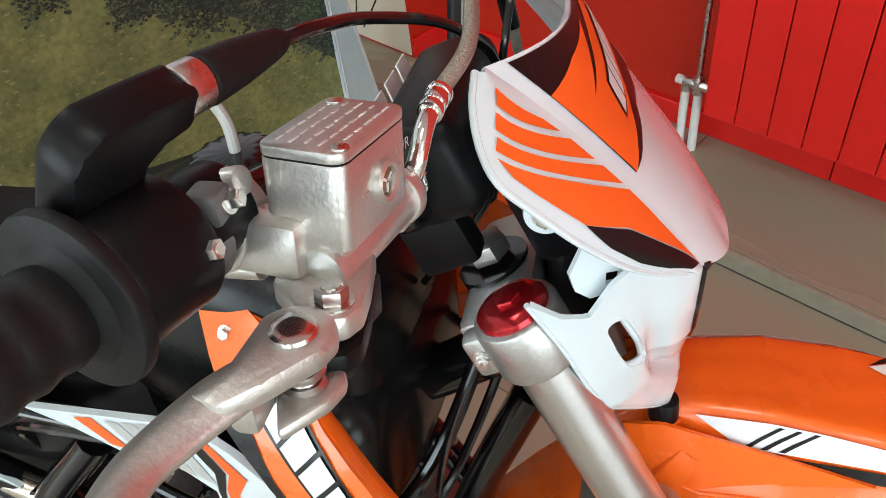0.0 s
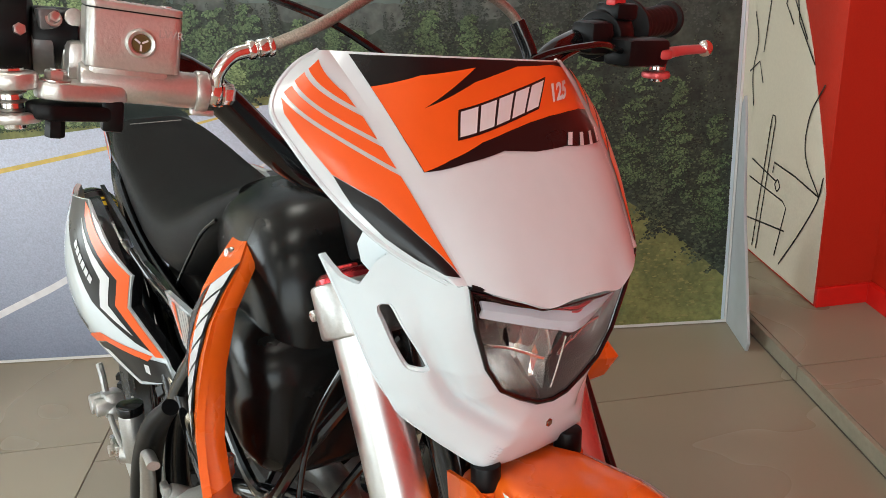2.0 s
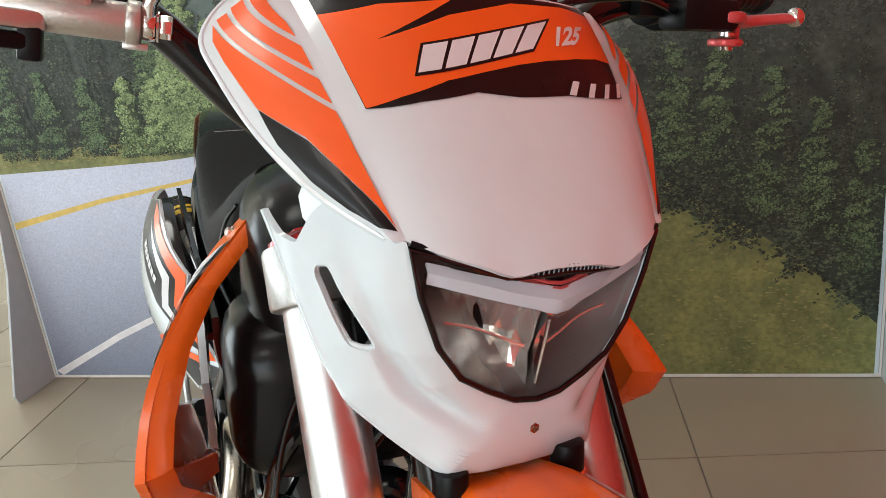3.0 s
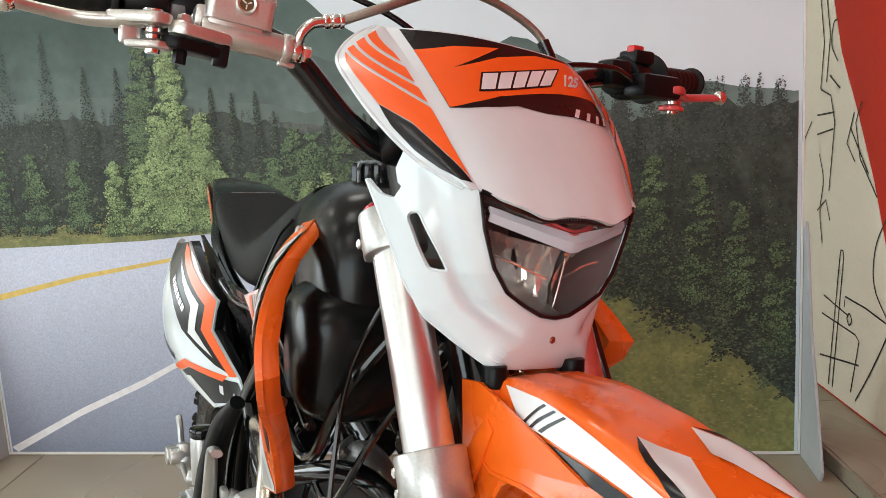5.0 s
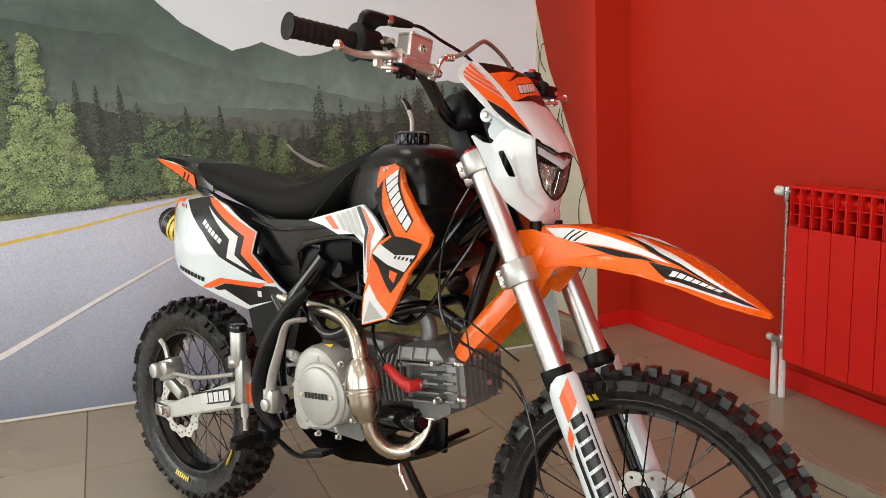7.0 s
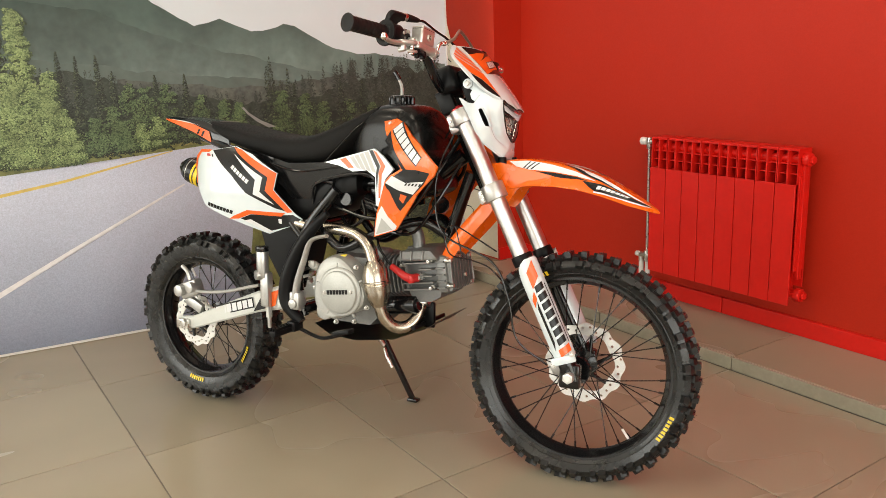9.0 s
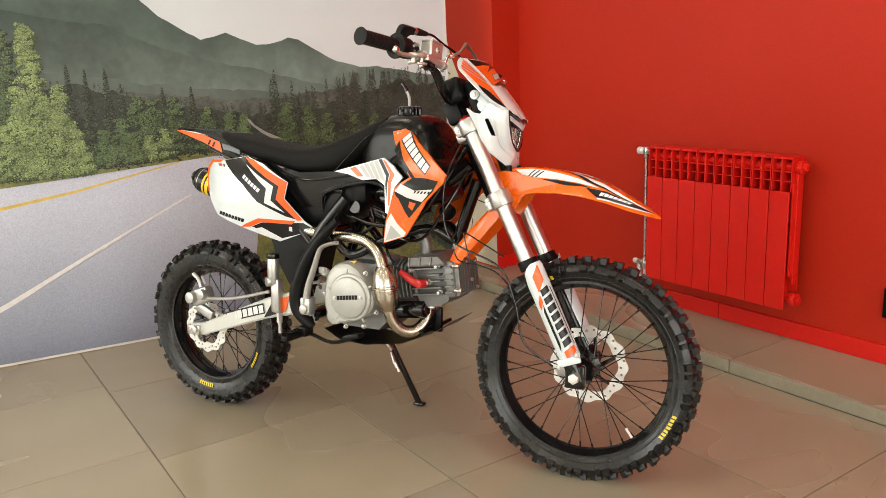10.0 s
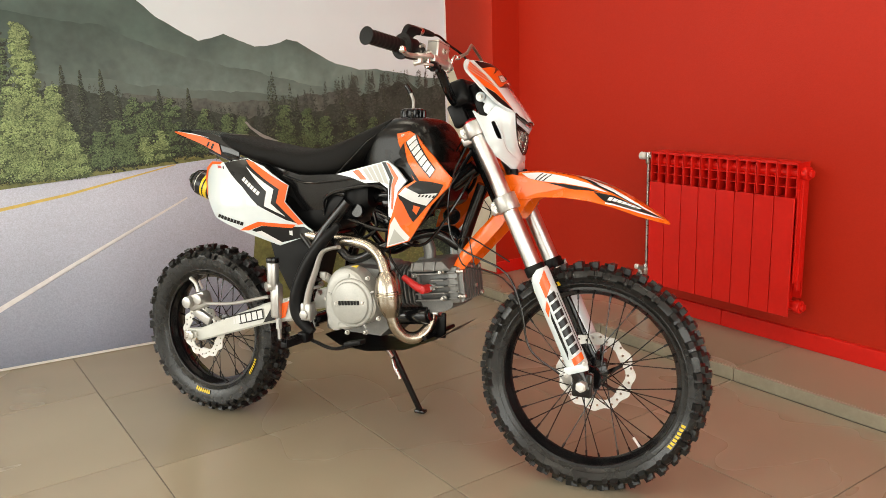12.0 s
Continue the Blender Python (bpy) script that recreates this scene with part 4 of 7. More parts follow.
# -- front fork --
for side in (-1, 1):
    leg = part("fork_leg", rod(on_fork(-0.014, side), on_fork(0.44, side), 0.0205, seg=32), BRUSHED, bike, "polished metal fork tube", STEER)
    part("fork_cap", lathe([(0.0, 0.0075), (0.014, 0.007), (0.019, 0.0058), (0.0225, 0.003), (0.0232, 0.0), (0.0232, -0.004), (0.0, -0.004)], (0, 0, 0), "Z", 28), RED_CAP, leg, "red anodised fork cap",
         Matrix.Translation(on_fork(-0.0145, side)) @ (-FORK_DIR).to_track_quat("Z", "Y").to_matrix().to_4x4())
    part("cap_hexagon", rod(on_fork(-0.020, side), on_fork(-0.0245, side), 0.0085, seg=6, bevel=0.001), RED_CAP, leg)
    part("dust_seal", joined(rod(on_fork(0.372, side), on_fork(0.398, side), 0.0262, seg=28, bevel=0.002)), BLACK_SATIN, leg, "black dust seal")
    low = part("lower_leg", joined(rod(on_fork(0.42, side), on_fork(0.66, side), 0.0235, 0.022, seg=28), box((0.050, 0.030, 0.060), on_fork(0.685, side, -0.004), 0.006), rod(on_fork(0.66, side), on_fork(0.70, side), 0.022, 0.018, seg=24)), BLACK, leg, "black lower fork leg")
    # white guard wrapped round the front and outside of the lower leg
    rings = []
    for i, (s, r, fwd, lo, hi) in enumerate(((0.386, 0.0265, 0.006, 10, 80), (0.394, 0.0275, 0.005, -15, 108), (0.408, 0.0285, 0.004, -45, 130), (0.43, 0.0288, 0.003, -62, 138), (0.50, 0.0285, 0.003, -65, 140), (0.58, 0.028, 0.002, -65, 140), (0.632, 0.0275, 0.002, -65, 138), (0.640, 0.027, 0.002, -62, 130))):
        rings.append([on_fork(s, side, fwd + r * math.cos(radians(a)), -side * -1 * r * math.sin(radians(a))) for a in (lo + (hi - lo) * k / 14 for k in range(15))])
    rings = [[p if side > 0 else Vector((p.x, p.y, p.z)) for p in r] for r in rings]
    g = loft(rings, False, False)
    thicken(g, 0.003)
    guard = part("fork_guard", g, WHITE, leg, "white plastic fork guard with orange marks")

    def guard_print(s0, s1, a0, a1, slant, mat, lab):
        bm = bmesh.new()
        n = 8
        rows = []
        for i in range(n + 1):
            t = i / n
            s = s0 + (s1 - s0) * t
            rows.append([bm.verts.new(on_fork(s + slant * (k / 6 - 0.5), side, 0.0036 + 0.0301 * math.cos(radians(a)), side * 0.0301 * math.sin(radians(a)))) for k, a in enumerate(a0 + (a1 - a0) * j / 6 for j in range(7))])
        for r0, r1 in zip(rows, rows[1:]):
            for k in range(6):
                bm.faces.new((r0[k], r0[k + 1], r1[k + 1], r1[k]))
        part("guard_print", bm, mat, guard, lab)

    guard_print(0.405, 0.447, 42, 88, 0.026, ORANGE_PRINT, "orange printed flash")
    guard_print(0.474, 0.494, 88, 114, 0.02, ORANGE_PRINT, "orange printed flash")
    guard_print(0.612, 0.630, 30, 90, 0.008, ORANGE_PRINT, "orange printed flash")
    guard_print(0.455, 0.606, 22, 27, 0.0, INK, "black printed line")
    guard_print(0.50, 0.606, 92, 104, 0.02, INK, "black printed flash")
    for i in range(7):
        guard_print(0.452 + i * 0.0226, 0.452 + i * 0.0226 + 0.0165, 36, 80, 0.007, INK, "black printed letter block")
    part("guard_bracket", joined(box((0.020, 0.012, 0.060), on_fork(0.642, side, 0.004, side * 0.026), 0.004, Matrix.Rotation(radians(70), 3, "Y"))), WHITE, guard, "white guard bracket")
    for fwd in (-0.024, 0.03):
        p = on_fork(0.642 - fwd * 0.2, side, fwd, side * 0.028)
        bolt(p, p + Vector((0, side * 0.008, 0)), 0.005, parent=leg)
    # clamps
    for s0, s1, r, nm in ((-0.014, 0.024, 0.0275, "upper_clamp"), (0.185, 0.226, 0.029, "lower_clamp")):
        cl = part(nm, joined(rod(on_fork(s0, side), on_fork(s1, side), r, seg=32, bevel=0.003), box((0.024, 0.016, s1 - s0 - 0.008), on_fork((s0 + s1) / 2, side, -0.025, side * 0.006), 0.004, Matrix.Rotation(radians(-26.4), 3, "Y"))), ALLOY, leg, "cast alloy fork clamp")
        for k in ((0.3, 0.7) if nm == "lower_clamp" else (0.5,)):
            p = on_fork(s0 + (s1 - s0) * k, side, -0.028, side * 0.013)
            bolt(p, p + Vector((0, side * 0.007, 0)), 0.0045, parent=cl)
    bolt(FRONT_C + Vector((0, side * 0.088, 0)), FRONT_C + Vector((0, side * 0.122, 0)), 0.0135, "axle_nut", bike, STEER, DISC)
part("upper_yoke", joined(box((0.052, 0.125, 0.026), on_fork(0.016, 0, -0.028), 0.006, Matrix.Rotation(radians(-26.4), 3, "Y")), rod(on_fork(-0.004, 0, -0.034), on_fork(-0.018, 0, -0.034), 0.016, seg=6, bevel=0.002)), ALLOY, bike, "cast alloy upper yoke", STEER)
part("lower_yoke", box((0.056, 0.125, 0.030), on_fork(0.206, 0, -0.026), 0.006, Matrix.Rotation(radians(-26.4), 3, "Y")), ALLOY, bike, "cast alloy lower yoke", STEER)
part("steering_stem", rod(on_fork(0.0, 0, -0.035), on_fork(0.22, 0, -0.035), 0.026, seg=24), BLACK, bike, "black steering head")
part("front_caliper", joined(box((0.075, 0.03, 0.045), FRONT_C + Vector((-0.055, 0.055, -0.012)), 0.008, Matrix.Rotation(radians(-35), 3, "Y")), rod(FRONT_C + Vector((-0.07, 0.03, 0.01)), FRONT_C + Vector((-0.07, 0.085, 0.01)), 0.014), rod(FRONT_C + Vector((-0.045, 0.03, -0.03)), FRONT_C + Vector((-0.045, 0.085, -0.03)), 0.014)), ALLOY, bike, "cast alloy front brake caliper", STEER)

# -- handlebar and controls --
BAR = [(0.785, -0.392, 1.074), (0.812, -0.30, 1.068), (0.838, -0.21, 1.058), (0.854, -0.155, 1.040), (0.862, -0.10, 0.985), (0.864, -0.055, 0.960), (0.864, 0.0, 0.958),
       (0.864, 0.055, 0.960), (0.862, 0.10, 0.985), (0.854, 0.155, 1.040), (0.838, 0.21, 1.058), (0.812, 0.30, 1.068), (0.785, 0.392, 1.074)]
bar = part("handlebar", tube(BAR, 0.0115, 16, 6), BLACK, bike, "black tubular handlebar", STEER)
part("bar_clamp", joined(*[box((0.042, 0.026, 0.062), (0.866, s * 0.034, 0.932), 0.006, Matrix.Rotation(radians(-26), 3, "Y")) for s in (-1, 1)]), BLACK_SATIN, bike, "black handlebar clamp", STEER)
part("bar_pad", box((0.058, 0.145, 0.066), (0.872, 0, 0.985), 0.016, Matrix.Rotation(radians(-20), 3, "Y"), segments=4), BLACK_SATIN, bike, "black padded handlebar cover with pale unreadable print", STEER)
for i, (y, wdt) in enumerate(((-0.045, 0.022), (-0.015, 0.022), (0.015, 0.022), (0.043, 0.02))):
    part("pad_print", box((0.0012, wdt, 0.018), (0.8345, y, 1.0), 0, Matrix.Rotation(radians(-20), 3, "Y")), PAPER, bpy.data.objects["bar_pad"], "pale printed mark", smooth=False)


def along_bar(y):
    """A point on the straight outer part of the bar, and its direction outwards."""
    a, b = Vector(BAR[1]), Vector(BAR[0])
    a.y, b.y = abs(a.y), abs(b.y)
    t = (abs(y) - a.y) / (b.y - a.y)
    p, d = a + (b - a) * t, (b - a).normalized()
    s = 1 if y > 0 else -1
    return Vector((p.x, s * p.y, p.z)), Vector((d.x, s * d.y, d.z))


for side in (-1, 1):
    p0, d = along_bar(side * 0.288)
    if side < 0:
        p0 = p0 + Vector((0.0040, 0.0052, 0.0034))
    ring = []
    for i in range(41):
        t = i / 40
        r = 0.0158 + 0.0012 * (0.5 + 0.5 * math.cos(i * 1.57)) + (0.0035 if i in (39, 40) else 0) + (0.005 if i < 2 else 0)
        ring.append((r, t * 0.118))
    rings = []
    u = d.orthogonal().normalized()
    v = d.cross(u)
    for r, h in [(0.001, 0)] + ring + [(0.012, 0.1195), (0.001, 0.1195)]:
        rings.append([p0 + d * h + r * (math.cos(a) * u + math.sin(a) * v) for a in (2 * math.pi * k / 20 for k in range(20))])
    part("grip", loft(rings), GRIP, bike, "ribbed black rubber grip", STEER if side < 0 else LEFT_HAND)
    part("grip_flange", rod(p0 - d * 0.003, p0 + d * 0.003, 0.0300, seg=32, bevel=0.0015), GRIP, bike, "black grip flange", STEER if side < 0 else LEFT_HAND)
# throttle housing and its cable
p0, d = along_bar(-0.270)
p1 = p0 + Vector((0.0040, 0.0052, 0.0034))
thr = part("throttle_housing", joined(rod(p1 + d * 0.014, p1 - d * 0.020, 0.0245, seg=32, bevel=0.003), rod(p1 - d * 0.020, p1 - d * 0.046, 0.0170, seg=28, bevel=0.002),
                                      flat_shape([(-0.016, -0.026), (-0.016, 0.024), (-0.013, 0.031), (-0.006, 0.036), (0.012, 0.036), (0.032, 0.035), (0.032, 0.019), (0.020, 0.017), (0.014, 0.012), (0.012, 0.004), (0.012, -0.026)], 0.0166, Matrix.Translation(p0 + Vector((-0.0089, 0.0149, 0.0256))) @ Matrix(((0.298, 0.444, -0.845, 0), (0.954, -0.108, 0.280, 0), (-0.034, 0.889, 0.456, 0), (0, 0, 0, 1))) @ Matrix.Translation((0, 0, -0.0136)), 0.003)), BLACK_SATIN, bike, "black throttle housing", STEER)
part("housing_band", joined(rod(p0 - d * 0.026, p0 - d * 0.038, 0.0195, seg=28, bevel=0.001), box((0.012, 0.012, 0.012), p0 - d * 0.032 + Vector((0.014, 0, 0.014)), 0.002)), ENGINE_DARK, thr, "dark metal clamp band")
bolt(p0 - d * 0.012 + Vector((0.022, 0.002, 0.006)), p0 - d * 0.012 + Vector((0.030, 0.002, 0.008)), 0.0036, parent=thr)
bolt(p0 - d * 0.032 + Vector((0.019, 0.002, 0.014)), p0 - d * 0.032 + Vector((0.025, 0.002, 0.016)), 0.0034, parent=thr)
c0 = p0 + Vector((0.0175, 0.0425, 0.0466))
AD = Vector((0.298, 0.954, -0.034)).normalized()
part("cable_collar", rod(c0 - AD * 0.004, c0 + AD * 0.007, 0.0088, seg=24, bevel=0.001), BOLT, thr, "knurled metal cable collar")
part("cable_boot", tube([c0 + AD * 0.007, c0 + AD * 0.010, c0 + AD * 0.024, c0 + AD * 0.044, c0 + AD * 0.050], [0.0086, 0.0092, 0.0082, 0.0056, 0.0036], 16, 6), GRIP, thr, "black rubber cable boot")
part("throttle_cable", tube([c0 + AD * 0.046, c0 + AD * 0.066 + Vector((0.003, 0, -0.001)), (0.868, -0.118, 1.096), (0.891, -0.060, 1.070), (0.905, -0.005, 1.02), (0.895, 0.01, 0.93), (0.84, 0.02, 0.84)], 0.0028, 10, 8), BLACK, bike, "black throttle cable", STEER)
# brake master cylinder, tilted with the bar
E1 = Vector((0.16, 0.972, -0.125)).normalized()
E2 = Vector((0.987, -0.163, 0.0)).normalized()
E3 = E2.cross(E1).normalized()
MC = Matrix((E1, E2, E3)).transposed()
res_c = Vector((0.8765, -0.2005, 1.0685))


def at_mc(x, y, z):
    """Along the bar, ahead, up from the reservoir's middle."""
    return res_c + E1 * x + E2 * y + E3 * z


bar_at = Vector((0.8345, -0.222, 1.0593))
CUP = [(sx * 0.0206 + 0.0055 * math.cos(a), sy * 0.0108 + 0.0055 * math.sin(a)) for sx, sy, a0 in ((1, 1, 0), (-1, 1, 90), (-1, -1, 180), (1, -1, 270)) for a in (radians(a0 + 18 * k) for k in range(6))]
PERCH = [(-0.006, -0.013), (-0.004, 0.013), (-0.028, 0.022), (-0.040, 0.0255), (-0.049, 0.0235), (-0.0535, 0.0155), (-0.050, 0.006), (-0.036, -0.012)]
mc = part("brake_master_cylinder", joined(flat_shape(CUP, 0.0325, Matrix.Translation(at_mc(-0.002, -0.001, -0.0170)) @ MC.to_4x4(), 0.0012), rod(at_mc(-0.030, 0.003, -0.0262), at_mc(0.041, 0.003, -0.0262), 0.0108, seg=28, bevel=0.002),
                                          rod(at_mc(0.0345, 0.003, -0.0262), at_mc(0.0425, 0.003, -0.0262), 0.0124, seg=28, bevel=0.0015), box((0.014, 0.007, 0.004), at_mc(0.040, 0.004, -0.0385), 0.0012, MC),
                                          flat_shape(PERCH, 0.010, Matrix.Translation(at_mc(0, 0, -0.0365)) @ MC.to_4x4(), 0.0022), box((0.044, 0.024, 0.014), at_mc(-0.004, 0.0, -0.0175), 0.003, MC)), CASTING, bike, "cast alloy brake master cylinder with reservoir", STEER)
part("bar_clamp_half", joined(rod(bar_at - E1 * 0.010, bar_at + E1 * 0.010, 0.0180, seg=28, bevel=0.002), box((0.018, 0.030, 0.022), bar_at + Vector((0.022, -0.004, -0.004)), 0.004, MC), rod(bar_at + Vector((-0.012, 0, 0.012)), bar_at + Vector((0.016, -0.004, 0.020)), 0.0055, seg=16, bevel=0.001),
                              rod(bar_at + Vector((-0.012, 0, -0.020)), bar_at + Vector((0.016, -0.004, -0.016)), 0.0055, seg=16, bevel=0.001)), CASTING, mc, "alloy clamp round the bar")
bolt(at_mc(-0.042, 0.015, -0.0275), at_mc(-0.042, 0.015, -0.0205), 0.0058, parent=mc)
part("lever_perch", joined(flat_shape([(x - 0.004, y + 0.001) for x, y in PERCH], 0.009, Matrix.Translation(at_mc(0, 0, -0.0475)) @ MC.to_4x4(), 0.002), box((0.012, 0.012, 0.018), at_mc(-0.012, 0.010, -0.044), 0.002, MC), rod(at_mc(-0.042, 0.015, -0.058), at_mc(-0.042, 0.015, -0.046), 0.0052, seg=6, bevel=0.0008)), BLACK_SATIN, mc, "black perch under the cylinder")
lid = part("reservoir_cap", flat_shape([(x * 1.004, y * 1.006) for x, y in CUP], 0.0042, Matrix.Translation(at_mc(-0.002, -0.001, 0.0157)) @ MC.to_4x4(), 0.0010), CASTING, mc, "alloy reservoir cap with unreadable stamped print")
part("cap_seal", flat_shape([(x * 0.99, y * 0.985) for x, y in CUP], 0.0009, Matrix.Translation(at_mc(-0.002, -0.001, 0.0152)) @ MC.to_4x4(), 0), BLACK_SATIN, lid, "thin dark seal")
for i in range(6):
    for j in range(5):
        part("cap_print", box((0.0040 + 0.0014 * ((i + j) % 2), 0.0011, 0.0003), at_mc(-0.0205 + i * 0.0074, -0.0118 + j * 0.0055, 0.0201), 0, MC), PAPER, lid, "pale stamped bar", smooth=False)
for s in (-1, 1):
    part("cap_screw", rod(at_mc(-0.002 + s * 0.0205, -s * 0.0118, 0.0195), at_mc(-0.002 + s * 0.0205, -s * 0.0118, 0.0208), 0.0034, seg=16, bevel=0.0005), BOLT, lid)
sg = at_mc(0.001, 0.0152, -0.001)
part("sight_glass", joined(lathe([(0.0068, -0.001), (0.0084, 0.0), (0.0084, 0.0024), (0.0072, 0.0033), (0.0056, 0.0026), (0.0053, 0.0006), (0.0, 0.0006)], (0, 0, 0), "Z", 32)), CASTING, mc, "round sight glass with metal rim",
     Matrix.Translation(sg) @ E2.to_track_quat("Z", "Y").to_matrix().to_4x4())
part("sight_window", joined(rod(sg + E2 * 0.0008, sg + E2 * 0.0014, 0.0052, seg=20)), shader("sight_window", (0.10, 0.085, 0.03), 0.1, coat=0.6), mc, "dark yellowish sight window")
for k in range(3):
    a = k * 2.094 + 0.5
    part("sight_mark", box((0.0036, 0.0004, 0.0011), sg + E2 * 0.0017 + E1 * 0.0024 * math.cos(a) + E3 * 0.0024 * math.sin(a), 0, MC @ Matrix.Rotation(-a, 3, "Y")), PAPER, mc, smooth=False)
for x in (-0.0130, 0.0140):
    part("level_mark", box((0.0050, 0.0006, 0.0008), at_mc(x, 0.0154, 0.0), 0, MC), CASTING, mc, "raised level mark", smooth=False)
wl = letters("LWR", 0.0065)
wl.transform(Matrix.Translation(at_mc(0.0105, 0.0156, 0.0035)) @ Matrix((E1, E3, E2)).transposed().to_4x4())
part("cast_word", wl, GREY_PRINT, mc, "cast word", smooth=False)
part("banjo", joined(rod(at_mc(0.0425, 0.003, -0.0262), at_mc(0.0505, 0.003, -0.0262), 0.0088, seg=20, bevel=0.002), rod(at_mc(0.0505, 0.003, -0.0262), at_mc(0.0518, 0.003, -0.0262), 0.0086, seg=20), rod(at_mc(0.0518, 0.003, -0.0262), at_mc(0.0590, 0.003, -0.0262), 0.0066, seg=6, bevel=0.001)), CHROME, mc, "chrome banjo bolt")
part("hose_fitting", tube([at_mc(0.0465, 0.006, -0.022), at_mc(0.0475, 0.009, -0.012), at_mc(0.055, 0.009, -0.002), at_mc(0.066, 0.008, 0.0025)], [0.0046, 0.0044, 0.0044, 0.0044], 14, 6), CHROME, mc, "chrome hose fitting")
crimp = (at_mc(0.080, 0.007, 0.0065) - at_mc(0.064, 0.008, 0.002))
part("hose_crimp", joined(*[rod(at_mc(0.064, 0.008, 0.002) + crimp * a, at_mc(0.064, 0.008, 0.002) + crimp * b, r, seg=18, bevel=0.0008) for a, b, r in ((0.0, 0.28, 0.0060), (0.28, 0.40, 0.0048), (0.40, 0.78, 0.0058), (0.78, 1.0, 0.0062))]), CHROME, mc, "chrome crimped hose end")
BRAID = shader("braided_hose", (0.33, 0.30, 0.25), 0.35, metal=0.7, grain=0.35, scale=900, bump=0.5)
part("brake_hose", tube([at_mc(0.078, 0.007, 0.006), (0.905, -0.092, 1.079), (0.893, -0.035, 1.103), (0.880, 0.008, 1.112), (0.874, 0.060, 1.103), (0.878, 0.100, 1.079), (0.892, 0.112, 1.03), (0.915, 0.105, 0.93), (0.935, 0.112, 0.865)], 0.0040, 12, 8), BRAID, bike, "braided steel brake hose", STEER)
part("lower_hose", tube([(0.935, 0.112, 0.865), (0.970, 0.126, 0.775), (1.006, 0.130, 0.708), (1.040, 0.130, 0.650), (1.074, 0.129, 0.590), (1.118, 0.126, 0.530), (1.160, 0.112, 0.430), (1.185, 0.095, 0.320)], 0.0052, 12, 8), BLACK, bike, "black sleeved lower brake hose", STEER)
part("hose_sleeve", tube([(0.878, 0.100, 1.079), (0.887, 0.110, 1.050), (0.897, 0.112, 1.005)], 0.0062, 12, 5), BLACK, bike, "black hose sleeve", STEER)


def lever(side, material, tipmat, label):
    """A cast brake or clutch lever with its perch and pivot bolt."""
    q = [(0.880, 0.268, 1.047), (0.874, 0.279, 1.0465), (0.864, 0.293, 1.046), (0.856, 0.309, 1.0455), (0.852, 0.324, 1.0462), (0.854, 0.344, 1.048), (0.861, 0.364, 1.0495)]
    plate = [(0.866, 0.262), (0.872, 0.256), (0.881, 0.2545), (0.889, 0.258), (0.893, 0.267), (0.890, 0.276), (0.878, 0.291), (0.868, 0.302), (0.857, 0.298), (0.864, 0.284)]
    lv = part("brake_lever" if side < 0 else "clutch_lever", joined(tube([(x, side * y, z) for x, y, z in q], [0.0075, 0.0090, 0.0095, 0.0088, 0.0080, 0.0072, 0.0070], 18, 6, flat=0.62), flat_shape([(x, side * y) for x, y in plate], 0.0095, Matrix.Translation((0, 0, 1.0435)), 0.0030),
                                                                flat_shape([(x, side * y) for x, y in plate[:7]], 0.006, Matrix.Translation((0, 0, 1.0255)), 0.0022), box((0.010, 0.016, 0.016), (0.868, side * 0.284, 1.037), 0.003)), material, bike, label, STEER if side < 0 else LEFT_HAND)
    ball = bmesh.new()
    bmesh.ops.create_uvsphere(ball, u_segments=16, v_segments=10, radius=0.0085, matrix=Matrix.Translation((0.861, side * 0.367, 1.0500)))
    part("lever_ball", ball, tipmat, lv, "rounded metal lever tip")
    part("pivot_bolt", joined(rod((0.8795, side * 0.2695, 1.022), (0.8795, side * 0.2695, 1.0545), 0.0056, seg=20, bevel=0.001), lathe([(0.0068, 0.0), (0.0080, 0.0008), (0.0076, 0.0020), (0.004, 0.0026), (0.0, 0.0018)], (0.8795, side * 0.2695, 1.0530), "Z", 24)), CHROME, lv)
    part("lever_spring", joined(*[lathe([(0.0062, h - 0.0010), (0.0080, h), (0.0062, h + 0.0010)], (0.8795, side * 0.2695, 1.0325 + h), "Z", 16) for h in (0, 0.0024, 0.0048, 0.0072)]), BOLT, lv)
    return lv


lever(-1, CASTING, CHROME, "polished alloy brake lever")
lever(1, LEVER_RED, CHROME, "red clutch lever")
part("clutch_perch", joined(box((0.034, 0.060, 0.026), (0.872, 0.245, 1.050), 0.006), rod((0.838, 0.215, 1.058), (0.829, 0.245, 1.062), 0.018, seg=20, bevel=0.002), box((0.03, 0.03, 0.03), (0.85, 0.205, 1.062), 0.006)), BLACK_SATIN, bike, "black clutch perch", LEFT_HAND)
part("switch_block", joined(rod((0.8245, 0.262, 1.064), (0.833, 0.232, 1.061), 0.025, seg=24, bevel=0.004), box((0.03, 0.03, 0.016), (0.838, 0.25, 1.085), 0.004)), BLACK_SATIN, bike, "black handlebar switch block", LEFT_HAND)
part("stop_button", box((0.012, 0.016, 0.008), (0.842, 0.243, 1.094), 0.002), RED_RUBBER, bpy.data.objects["switch_block"], "red stop button")
part("clutch_cable", tube([(0.878, 0.215, 1.052), (0.90, 0.15, 1.06), (0.905, 0.06, 1.04), (0.89, 0.03, 0.95), (0.83, 0.05, 0.80)], 0.0028, 10, 8), BLACK, bike, "black clutch cable", LEFT_HAND)

# -- headlight mask --
# it sits a little askew on the fork
MASK_AT = STEER @ pose(0.98, 0.02, 0.93, -3.5, 0, 5) @ Matrix.Translation((-0.98, 0, -0.93))


